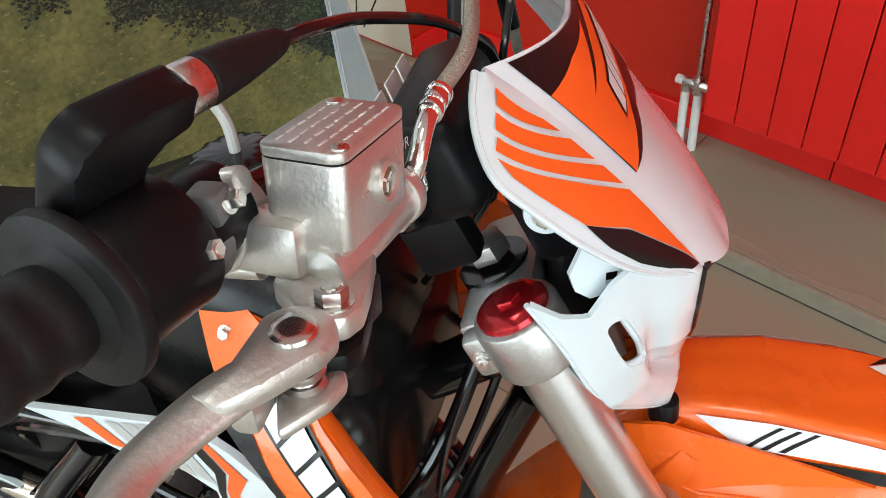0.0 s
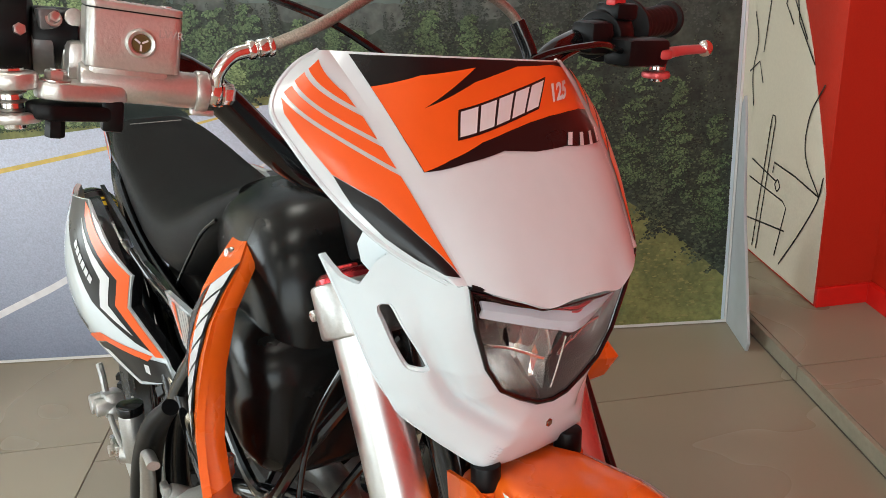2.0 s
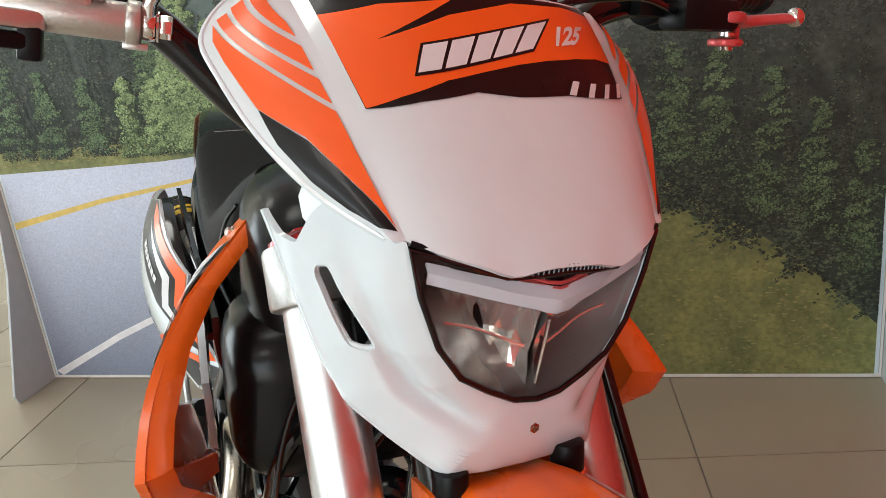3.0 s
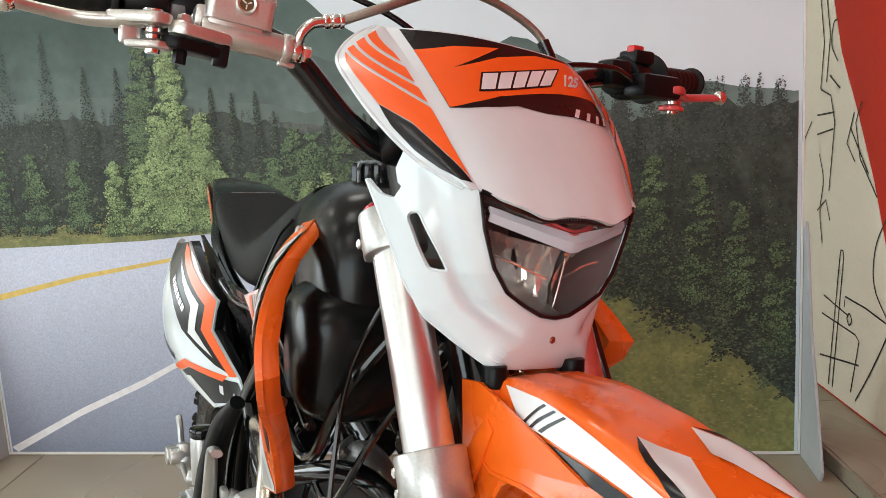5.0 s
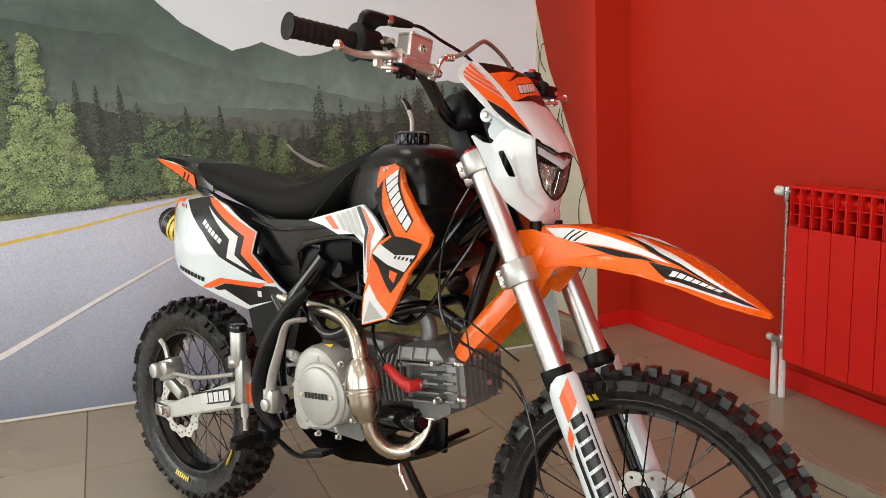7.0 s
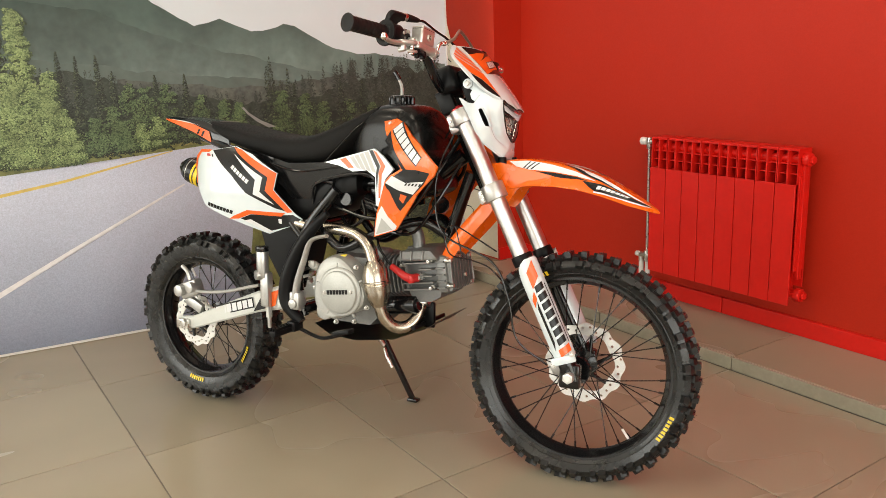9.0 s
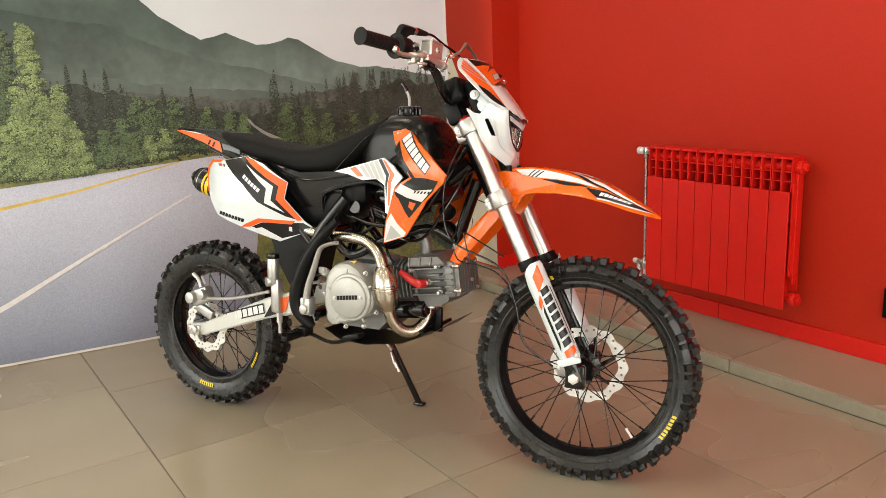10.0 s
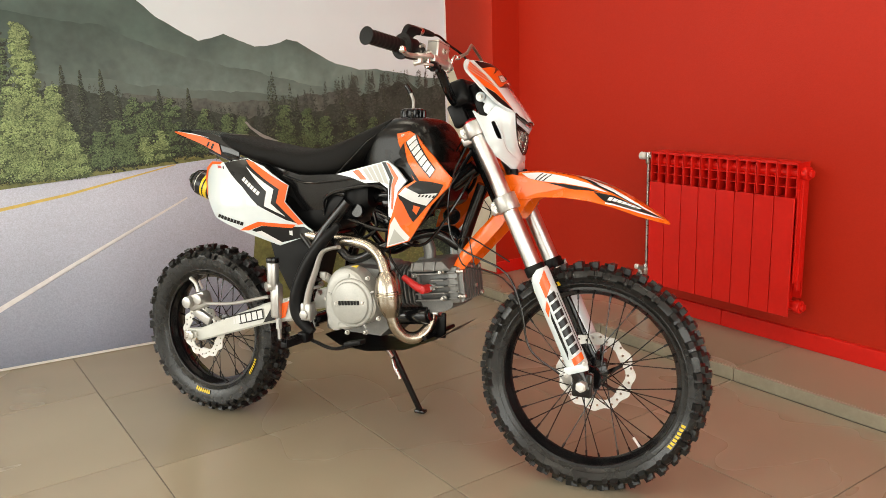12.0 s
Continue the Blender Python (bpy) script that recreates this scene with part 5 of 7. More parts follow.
def mask_part(name, bm, mat, label="", parent=None):
    return part(name, bm, mat, parent or bike, label, None if parent else MASK_AT)


# lines of the mask from the lamp's rim to its top edge: the side ridge, the middle, and the wing's outer edge
RIDGE = [(1.0185, 0.0870, 0.930), (0.9995, 0.0930, 0.9565), (0.9785, 0.0985, 0.9845), (0.9545, 0.1045, 1.0105), (0.9285, 0.1090, 1.0345), (0.9015, 0.1125, 1.0565)]
MIDDLE = [(1.046, 0, 0.917), (1.0255, 0, 0.9465), (1.003, 0, 0.975), (0.981, 0, 1.003), (0.961, 0, 1.031), (0.9425, 0, 1.0585)]
OUTER = [(1.010, 0.0935, 0.930), (0.996, 0.106, 0.938), (0.980, 0.120, 0.949), (0.963, 0.134, 0.965), (0.945, 0.145, 0.983), (0.927, 0.153, 1.002), (0.911, 0.1575, 1.019), (0.9025, 0.150, 1.033), (0.8985, 0.135, 1.047), (0.8985, 0.118, 1.0565)]


def along(line, t):
    """A point at the share t of a line of evenly spaced stations."""
    n = len(line) - 1
    k = min(int(t * n), n - 1)
    return Vector(line[k]).lerp(Vector(line[k + 1]), t * n - k)


RIDGE, MIDDLE, OUTER = spline(RIDGE, 4), spline(MIDDLE, 4), spline(OUTER, 4)


def mask_point(t, u):
    """A point of the mask's middle panel: t from lamp to top edge, u across from -1 to 1."""
    r, m = along(RIDGE, t), along(MIDDLE, t)
    p = m.lerp(Vector((r.x, 0, r.z)), abs(u) ** 3)
    dip = 0.004 * math.exp(-((abs(u) - 0.42) / 0.15) ** 2) * max(0, 1 - t * 5)
    return Vector((p.x, r.y * u, p.z - dip))


def wing_point(t, w, side):
    """A point of the mask's side wing: t from lamp to top, w from the ridge outwards."""
    a, b = mask_point(t, side), along(OUTER, t)
    b.y *= side
    p = a.lerp(b, w)
    bulge = 0.004 * math.sin(w * math.pi)
    return Vector((p.x + bulge * 0.5, p.y + side * bulge, p.z))


def laid(uv, point, lift, depth, res, side=0):
    """A patch on one of the mask's surfaces, from an outline in its two shares."""
    bm = sheet(uv, lambda x, z: 0, res)
    for v in bm.verts:
        t, u, e = min(max(v.co.z, 0), 1), v.co.x, 0.01
        du = point(t, u + e) - point(t, u - e)
        dt = point(min(t + e, 1), u) - point(max(t - e, 0), u)
        nrm = du.cross(dt).normalized()
        nrm = nrm if nrm.x + side * nrm.y * 0.5 > 0 else -nrm
        v.co = point(t, u) + nrm * lift
    bm.normal_update()
    if sum(f.normal.x + side * f.normal.y for f in bm.faces) < 0:
        bmesh.ops.reverse_faces(bm, faces=bm.faces)
        bm.normal_update()
    if depth:
        thicken(bm, depth)
    return bm


def mask_sheet(uv, lift, depth=0.0, res=0.05):
    return laid(uv, mask_point, lift, depth, res)


def wing_sheet(uv, side, lift, depth=0.0, res=0.06):
    return laid(uv, lambda t, w: wing_point(t, w, side), lift, depth, res, side)


def shell(rows, side=0, depth=0.003):
    """A thick skin over rows of points, facing ahead and outwards."""
    bm = loft(rows, False, False)
    bm.normal_update()
    if sum(f.normal.x + side * f.normal.y for f in bm.faces) < 0:
        bmesh.ops.reverse_faces(bm, faces=bm.faces)
    return thicken(bm, depth)


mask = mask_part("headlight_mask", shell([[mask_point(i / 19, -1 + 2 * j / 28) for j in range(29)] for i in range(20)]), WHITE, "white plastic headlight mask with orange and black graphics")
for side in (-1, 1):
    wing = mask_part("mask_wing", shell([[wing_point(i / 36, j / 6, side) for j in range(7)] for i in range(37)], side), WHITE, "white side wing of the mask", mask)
    # rounded rim along the free edge of the wing
    mask_part("rim", tube([wing_point(i / 36, 1.0, side) - Vector((0.0012, 0, 0.0006)) for i in range(37)], 0.0019, 8, 1), WHITE, "rounded white rim", wing)
    # printed graphics of the wing: a long orange field, three stripes above it, a black point below
    mask_part("wing_print", wing_sheet([(0.11, 0.032), (0.329, 0.21), (0.508, 0.36), (0.80, 0.46), (0.87, 0.36), (0.86, 0.25), (0.76, 0.14), (0.50, 0.055)], side, 0.0008), INK, "black printed point", wing)
    mask_part("wing_print", wing_sheet([(0.91, 0.735), (0.115, 0.435), (0.105, 0.045), (0.329, 0.222), (0.508, 0.370), (0.80, 0.462)], side, 0.0012), ORANGE_PRINT, "orange printed field", wing)
    for pts in ([(0.89, 0.757), (0.81, 0.790), (0.112, 0.548), (0.112, 0.462)], [(0.795, 0.812), (0.698, 0.856), (0.118, 0.675), (0.116, 0.579)], [(0.650, 0.876), (0.490, 0.935), (0.165, 0.775), (0.130, 0.712)]):
        mask_part("wing_print", wing_sheet(pts, side, 0.0012), ORANGE_PRINT, "orange printed stripe", wing)
# printed graphics of the middle panel
mask_part("mask_print", mask_sheet([(-0.93, 0.985), (-0.5, 0.99), (0.5, 0.99), (0.93, 0.985), (0.94, 0.75), (0.94, 0.535), (0.70, 0.565), (0.379, 0.589), (0.033, 0.578), (-0.252, 0.590), (-0.60, 0.535), (-0.915, 0.463), (-0.92, 0.70)], 0.0006), INK, "black printed field", mask)
mask_part("mask_print", mask_sheet([(-0.925, 0.826), (-0.631, 0.902), (-0.226, 0.95), (-0.703, 0.753), (-0.276, 0.883), (0.147, 0.96), (0.55, 0.972), (0.94, 0.95), (0.945, 0.70), (0.75, 0.735), (0.541, 0.739), (0.30, 0.728), (0.079, 0.704), (-0.16, 0.668), (-0.407, 0.625), (-0.70, 0.540), (-0.912, 0.464)], 0.0010), ORANGE_PRINT, "orange printed field", mask)
for i in range(4):
    u0, t0 = 0.385 + i * 0.155, 0.590 - i * 0.014
    mask_part("mask_print", mask_sheet([(u0, t0), (u0 + 0.055, t0 - 0.004), (u0 + 0.120, t0 + 0.052), (u0 + 0.065, t0 + 0.056)], 0.0012, 0, 0.1), PAPER, "white printed dash", mask)
# the model lettering as plain slanted blocks, with the number beside it
for i in range(5):
    def corner(f, g):
        low, top = (-0.574 + 0.794 * f, 0.633 + 0.136 * f), (-0.484 + 0.878 * f, 0.752 + 0.151 * f)
        return (low[0] + (top[0] - low[0]) * g, low[1] + (top[1] - low[1]) * g)
    a, b = i / 5, (i + 1) / 5
    mask_part("mask_print", mask_sheet([corner(a - 0.012, -0.06), corner(b + 0.006, -0.06), corner(b + 0.006, 1.06), corner(a - 0.012, 1.06)], 0.0014, 0, 0.05), INK, "black outline block", mask)
    mask_part("mask_print", mask_sheet([corner(a + 0.008, 0.04), corner(b - 0.022, 0.04), corner(b - 0.022, 0.96), corner(a + 0.008, 0.96)], 0.0018, 0, 0.05), PAPER, "white letter block", mask)
num = letters("125", 0.10, 0.004)
wide = max(v.co.x for v in num.verts)
for v in num.verts:
    f, g = v.co.x / wide, v.co.y / 0.07
    u, t = 0.368 + 0.225 * f + (0.045 + 0.075 * f) * g, 0.790 + 0.014 * f + 0.080 * g
    v.co = mask_point(t, u) + Vector((0.75, 0, 0.66)) * 0.0018
mask_part("printed_number", num, PAPER, "white printed number", mask)

# lower mask: cheeks with slots, running into the chin
CHEEK_IN = [(1.0190, 0.0870, 0.927), (1.0205, 0.0775, 0.898), (1.0225, 0.0640, 0.868), (1.0235, 0.0500, 0.852), (1.0245, 0.0330, 0.842), (1.0255, 0.0170, 0.8355), (1.0258, 0.008, 0.833), (1.026, 0, 0.832)]
CHEEK_OUT = [(0.923, 0.1275, 0.929), (0.943, 0.118, 0.893), (0.958, 0.108, 0.858), (0.972, 0.097, 0.829), (0.994, 0.076, 0.810), (1.0165, 0.052, 0.791), (1.019, 0.026, 0.790), (1.020, 0, 0.790)]
CHEEK_TOP = [(0, 0.002), (0.15, 0.010), (0.30, 0.014), (0.50, 0.016), (0.60, 0.008), (0.72, -0.012), (0.86, -0.010), (1, 0.0)]


def cheek_point(t, w, side):
    """t from the upper edge to the middle of the chin, w from the lamp outwards."""
    p = along(CHEEK_IN, t).lerp(along(CHEEK_OUT, t), w)
    swell = 0.0085 * max(0.0, math.sin(math.pi * w)) ** 0.6 * (1 - 0.5 * t)
    # a raised band round the lamp, and a soft hollow from the slot to the chin's corner
    hollow = -0.0085 * math.exp(-((w - 0.40) / 0.11) ** 2) * math.exp(-((t - 0.40) / 0.24) ** 2)
    i = max(k for k in range(7) if CHEEK_TOP[k][0] <= w + 1e-6)
    (w0, z0), (w1, z1) = CHEEK_TOP[i], CHEEK_TOP[i + 1]
    rise = (z0 + (z1 - z0) * (w - w0) / (w1 - w0)) * max(0, 1 - t * 7)
    return Vector((p.x + swell * 0.75 + hollow, side * (p.y + (swell + hollow) * 0.6 * min(1, (1 - t) * 5)), p.z + rise))


SLOT = [(0.60, 0.095), (0.675, 0.085), (0.715, 0.110), (0.725, 0.185), (0.695, 0.262), (0.640, 0.278), (0.50, 0.282), (0.478, 0.262), (0.52, 0.186), (0.575, 0.115)]
SLOT = [(p.x, p.y) for p in spline([(*q, 0) for q in SLOT + SLOT[:1]], 3)][:-1]


def cheek_sheet(side):
    bm = sheet([(0, 0), (1, 0), (1, 1), (0, 1)], lambda x, z: 0, 0.035, 0, 0, [SLOT])
    for v in bm.verts:
        v.co = cheek_point(min(max(v.co.z, 0), 1), v.co.x, side)
    bmesh.ops.remove_doubles(bm, verts=bm.verts, dist=0.0002)
    bm.normal_update()
    if sum((f.normal.x + side * f.normal.y) * f.calc_area() for f in bm.faces) < 0:
        bmesh.ops.reverse_faces(bm, faces=bm.faces)
    return bm


lower = joined(cheek_sheet(-1), cheek_sheet(1))
bmesh.ops.remove_doubles(lower, verts=lower.verts, dist=0.0006)
lower.normal_update()
thicken(lower, 0.0035)
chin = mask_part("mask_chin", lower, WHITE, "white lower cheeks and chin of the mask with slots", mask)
for side in (-1, 1):
    # turned-in lip of the slot, and the free edge of the cheek
    loop = [cheek_point(t, w, side) - Vector((0.003, side * 0.002, 0)) for w, t in SLOT + SLOT[:1]]
    mask_part("slot_lip", tube(loop, 0.0022, 8, 1, smooth=False), WHITE, "rounded white lip of the slot", chin)
    mask_part("cheek_rim", tube([cheek_point(i / 14 * 0.72, 1.0, side) - Vector((0.0016, side * 0.001, 0)) for i in range(15)], 0.0018, 8, 2), WHITE, "rounded white rim", chin)
    ear = [(0.9475, 0.929), (0.956, 0.9225), (1.0, 0.928), (0.998, 0.938), (0.965, 0.962), (0.950, 0.974), (0.950, 0.955), (0.944, 0.940)]
    bm = sheet(ear, lambda x, z: -(0.106 - 0.35 * (x - 0.968)), 0.012, 0.004, 0, [[(0.964, 0.930), (0.972, 0.930), (0.972, 0.938), (0.964, 0.938)]])
    if side > 0:
        b2 = mirrored(bm)
        bm.free()
        bm = b2
    mask_part("mask_bracket", bm, WHITE, "white mounting ear of the mask", mask)
    mask_part("bracket_washer", rod((0.931, side * 0.088, 0.968), (0.931, side * 0.098, 0.968), 0.0125, seg=28, bevel=0.002), WHITE, "white washer", mask)
    mask_part("bracket_arm", box((0.030, 0.006, 0.022), (0.946, side * 0.089, 0.962), 0.002, Matrix.Rotation(radians(30), 3, "Y")), WHITE, "white arm of the washer", mask)
    bolt((0.931, side * 0.097, 0.968), (0.931, side * 0.104, 0.968), 0.0058, parent=mask, material=BOLT)
bolt((1.020, 0, 0.8155), (1.0275, 0, 0.8155), 0.0034, parent=mask, material=STEEL)

# headlight: bezel, lens, reflector, light strip
RIM_HALF = [(1.0195, 0.0855, 0.9265), (1.030, 0.062, 0.9195), (1.038, 0.038, 0.9125), (1.0412, 0.018, 0.9127)]
LOW_HALF = [(1.0205, 0.0785, 0.901), (1.0220, 0.0665, 0.872), (1.0232, 0.0520, 0.8535), (1.0245, 0.0340, 0.8435), (1.0255, 0.0160, 0.8355)]
LAMP = RIM_HALF + [(1.0425, 0.0, 0.9138)] + [(x, -y, z) for x, y, z in RIM_HALF[::-1]] + [(x, -y, z) for x, y, z in LOW_HALF] + [(1.0260, 0.0, 0.8335)] + LOW_HALF[::-1]
light = part("headlight", tube([Vector(p) + Vector((0.0006, 0, 0)) for p in LAMP + LAMP[:1]], 0.0019, 8, 1, smooth=False), BLACK, bike, "clear headlight with a pale light strip and faceted reflector", MASK_AT)
INSIDE = Matrix.Translation((-0.003, 0, -0.003)) @ Matrix.Diagonal((1, 1.13, 1, 1))


def lamp_fill(k, push, bulge, rings=6):
    """A domed sheet inside the lamp's outline."""
    c = sum((Vector(p) for p in LAMP), Vector()) / len(LAMP)
    rows = []
    for i in range(rings + 1):
        f = 1 - i / rings * 0.999
        rows.append([c + (Vector(p) - c) * f * k + Vector((push + bulge * (1 - (f * k) ** 2), 0, 0)) for p in LAMP])
    return loft(rows, True, False)


lens = part("lens", lamp_fill(1.0, 0.0, 0.009), LENS, light, "clear curved lens")
lens.visible_shadow = False
part("lamp_shell", lamp_fill(1.0, -0.002, -0.040), shader("lamp_shell_metal", (0.24, 0.205, 0.195), 0.22, metal=0.7, grain=0.1, scale=60), light, "dark lamp housing")
band = []
for k in range(25):
    f = -1 + k / 12
    x, z = 1.0385 - 0.0165 * abs(f) ** 1.3, 0.9065 + 0.0150 * abs(f) ** 1.1
    tall = 0.0155 - 0.004 * abs(f)
    band.append([Vector((x, 0.0665 * f, z)), Vector((x + 0.003, 0.0665 * f, z - tall * 0.45)), Vector((x, 0.0660 * f, z - tall))])
part("light_strip", shell(band), shader("light_strip_diffuser", (0.56, 0.56, 0.60), 0.3, coat=0.3, grain=0.03), light, "pale light strip", INSIDE)
part("red_fins", joined(*[tube([(1.030, -0.028 + 0.004 * i, 0.9175 - 0.004 * i), (1.038, 0.0, 0.9085 - 0.003 * i), (1.030, 0.028 - 0.004 * i, 0.9175 - 0.004 * i)], 0.0012, 6, 4) for i in range(3)]), LEVER_RED, light, "fine reddish fins", INSIDE)
SILVER = shader("reflector_silver", (0.86, 0.84, 0.79), 0.10, metal=0.85, grain=0.03, scale=60)
for s in (-1, 1):
    chance = random.Random(11 + s)
    top, bot = [(1.014, 0.064, 0.905), (1.030, 0.002, 0.893)], [(1.008, 0.046, 0.864), (1.020, 0.002, 0.843)]
    cols = []
    for k in range(15):
        f = k / 14
        a, b = Vector(top[0]).lerp(Vector(top[1]), f), Vector(bot[0]).lerp(Vector(bot[1]), f)
        back = Vector((-0.016 * math.sin(f * math.pi) - (0.0075 if k % 2 else 0.0), 0, 0))
        # cut facets, each at a slant of its own
        cols.append([Vector((p.x, s * p.y, p.z)) + back + Vector((-0.036 * g * (1 - g) + chance.uniform(-0.0032, 0.0032), 0, 0)) for g, p in ((g, a.lerp(b, g)) for g in (0, 0.2, 0.42, 0.6, 0.8, 1))])
    part("reflector", loft(cols, False, False), SILVER, light, "faceted chrome reflector", INSIDE, sharp=5)
    part("reflector_rib", tube([(1.008, s * 0.058, 0.886), (1.008, s * 0.032, 0.879), (1.018, s * 0.006, 0.868)], 0.0012, 8, 5), SILVER, light, "", INSIDE)
part("reflector_divider", tube([(1.032, 0.0, 0.886), (1.028, 0.0, 0.866), (1.024, 0.0, 0.846)], 0.0008, 8, 5), SILVER, light, "", INSIDE)
part("lamp_back", box((0.06, 0.085, 0.085), (0.962, 0, 0.885), 0.02, segments=4), BLACK_SATIN, light, "black back of the lamp")
# ridged black beading over the lamp
top_rim = [Vector(p) + Vector((0.0008, 0, 0.0026)) for p in LAMP[:9]]
part("lamp_beading", tube(top_rim, 0.0017, 8, 6), BLACK_SATIN, light)
line = spline(top_rim, 12)
part("beading_ribs", joined(*[rod(p + Vector((0.0016, -0.0003, -0.0018)), p + Vector((0.0016, 0.0003, 0.0020)), 0.0006, seg=5) for p in line[10:-10:2]]), BLACK, light)

# -- front mudguard --
# along the bike: distance, height of the crown, half width, depth of the sides
FENDER = [(0.985, 0.768, 0.040, 0.032), (1.00, 0.783, 0.047, 0.050), (1.04, 0.794, 0.0555, 0.072), (1.09, 0.797, 0.0625, 0.066), (1.15, 0.790, 0.066, 0.058), (1.21, 0.778, 0.064, 0.052), (1.27, 0.757, 0.058, 0.044), (1.33, 0.726, 0.047, 0.032), (1.375, 0.699, 0.030, 0.016), (1.40, 0.682, 0.008, 0.006)]
# across it: a shallow crown, a ridge, a steep side and a rolled lip
FENDER_PROFILE = [(0, -0.02), (0.3, -0.055), (0.56, -0.03), (0.70, -0.09), (0.77, -0.32), (0.83, -0.58), (0.90, -0.80), (0.97, -0.93), (1.0, -1.0)]
FENDER_Y = 0.004


def fender_top(x, u):
    """A point of the mudguard: x along it, u from the middle (0) over the ridge (0.75) to the lip (2)."""
    xs = [r[0] for r in FENDER]
    top, half, drop = (float(np.interp(x, xs, [r[k] for r in FENDER])) for k in (1, 2, 3))
    t = min(abs(u), 2.0) * 4
    yy, zz = (float(np.interp(t, range(9), [q[k] for q in FENDER_PROFILE])) for k in (0, 1))
    return Vector((x - 0.14 * drop * zz, FENDER_Y + math.copysign(yy, u) * half, top + zz * drop))


def fender():
    """Ridged upper sweep and the hanging rear flap, one skin each."""
    stations = [p.x for p in spline([(r[0], 0, 0) for r in FENDER], 3)]
    bm = loft([[fender_top(x, -2 + k / 6) for k in range(25)] for x in stations], False, False)
    bm.normal_update()
    if sum(f.normal.z for f in bm.faces) < 0:
        bmesh.ops.reverse_faces(bm, faces=bm.faces)
    thicken(bm, 0.003)
    fd = part("front_fender", bm, ORANGE, bike, "long orange front mudguard with white and black graphics", STEER, sharp=60)
    for s in (-1, 1):
        part("lip", tube([fender_top(x, s * 1.98) for x in stations[4:]], 0.0021, 8, 1, smooth=False), ORANGE, fd, "rolled orange lip")
    rows = []
    for x, z, half, deep in ((1.03, 0.765, 0.050, 0.020), (1.0, 0.720, 0.056, 0.034), (0.965, 0.675, 0.058, 0.040), (0.925, 0.632, 0.057, 0.042), (0.889, 0.589, 0.053, 0.040), (0.868, 0.553, 0.046, 0.034), (0.858, 0.533, 0.038, 0.026)):
        rows.append([Vector((x + deep * fold * 0.84, u * half, z - deep * fold * 0.54)) for u, fold in ((-1.0, 1.0), (-1.0, 0.6), (-0.96, 0.25), (-0.82, 0.05), (-0.4, 0.0), (0, 0.02), (0.4, 0.0), (0.82, 0.05), (0.96, 0.25), (1.0, 0.6), (1.0, 1.0))])
    bm = loft(rows, False, False)
    thicken(bm, 0.003)
    part("rear_flap", bm, ORANGE, fd, "orange rear flap of the mudguard")
    # side skirts beside the fork legs
    for s in (-1, 1):
        sk = sheet([(0.992, 0.780), (1.02, 0.784), (1.10, 0.768), (1.16, 0.755), (1.10, 0.742), (1.065, 0.718), (1.045, 0.685), (1.030, 0.668), (1.012, 0.672), (1.004, 0.72)], lambda x, z: s * (0.045 + 0.11 * max(0, x - 1.0) * 0.6 + 0.05 * max(0, 0.77 - z)), 0.02, 0.003)
        part("skirt", sk, ORANGE, fd, "orange side skirt of the mudguard")
    return fd


fend = fender()


def fender_print(outline, mat, label, lift=0.0008):
    """A printed patch on both sides of the mudguard, from an outline in x and u."""
    for s in (-1, 1):
        bm = sheet([(x, u * 0.1) for x, u in outline], lambda x, z: 0, 0.007)
        for v in bm.verts:
            x, u = v.co.x, max(v.co.z * 10, 0.01)
            e = 0.004
            nrm = (fender_top(x + e, u) - fender_top(x - e, u)).cross(fender_top(x, u + e) - fender_top(x, u - e)).normalized()
            nrm = nrm if nrm.z + nrm.y > 0 else -nrm
            p = fender_top(x, u) + nrm * (lift + 0.0009)
            v.co = Vector((p.x, FENDER_Y + s * (p.y - FENDER_Y), p.z))
        part("fender_print", bm, mat, fend, label)


fender_print([(1.040, 0.757), (1.085, 0.762), (1.125, 0.771), (1.18, 0.83), (1.232, 0.925), (1.257, 1.015), (1.218, 1.080), (1.14, 1.10), (1.070, 1.106)], PAPER, "white printed flash", 0.0006)
for i in range(3):
    fender_print([(1.070 + 0.0115 * i, 1.085), (1.0745 + 0.0115 * i, 1.085), (1.0975 + 0.0115 * i, 0.79), (1.0940 + 0.0115 * i, 0.79)], INK, "black printed line", 0.0010)
fender_print([(1.072, 1.153), (1.125, 1.135), (1.218, 1.115), (1.240, 1.138), (1.175, 1.29), (1.104, 1.285)], INK, "black printed flash", 0.0008)
fender_print([(1.165, 0.33), (1.196, 0.12), (1.253, 0.50), (1.29, 0.70), (1.325, 0.79), (1.386, 0.90), (1.345, 0.985), (1.300, 0.93), (1.241, 0.80), (1.20, 0.58)], PAPER, "white printed flash", 0.0006)
fender_print([(1.165, 0.34), (1.20, 0.585), (1.241, 0.80), (1.300, 0.93), (1.345, 0.985), (1.332, 1.03), (1.278, 0.985), (1.225, 0.88), (1.19, 0.66)], INK, "black printed line", 0.0010)
fender_print([(1.223, 1.207), (1.275, 1.06), (1.34, 1.04), (1.388, 0.96), (1.378, 1.10), (1.365, 1.225), (1.31, 1.44), (1.252, 1.63)], INK, "black printed field", 0.0008)
fender_print([(1.250, 1.66), (1.31, 1.46), (1.365, 1.25), (1.388, 1.08), (1.366, 1.40), (1.31, 1.60), (1.250, 1.84)], PAPER, "white printed edge", 0.0008)
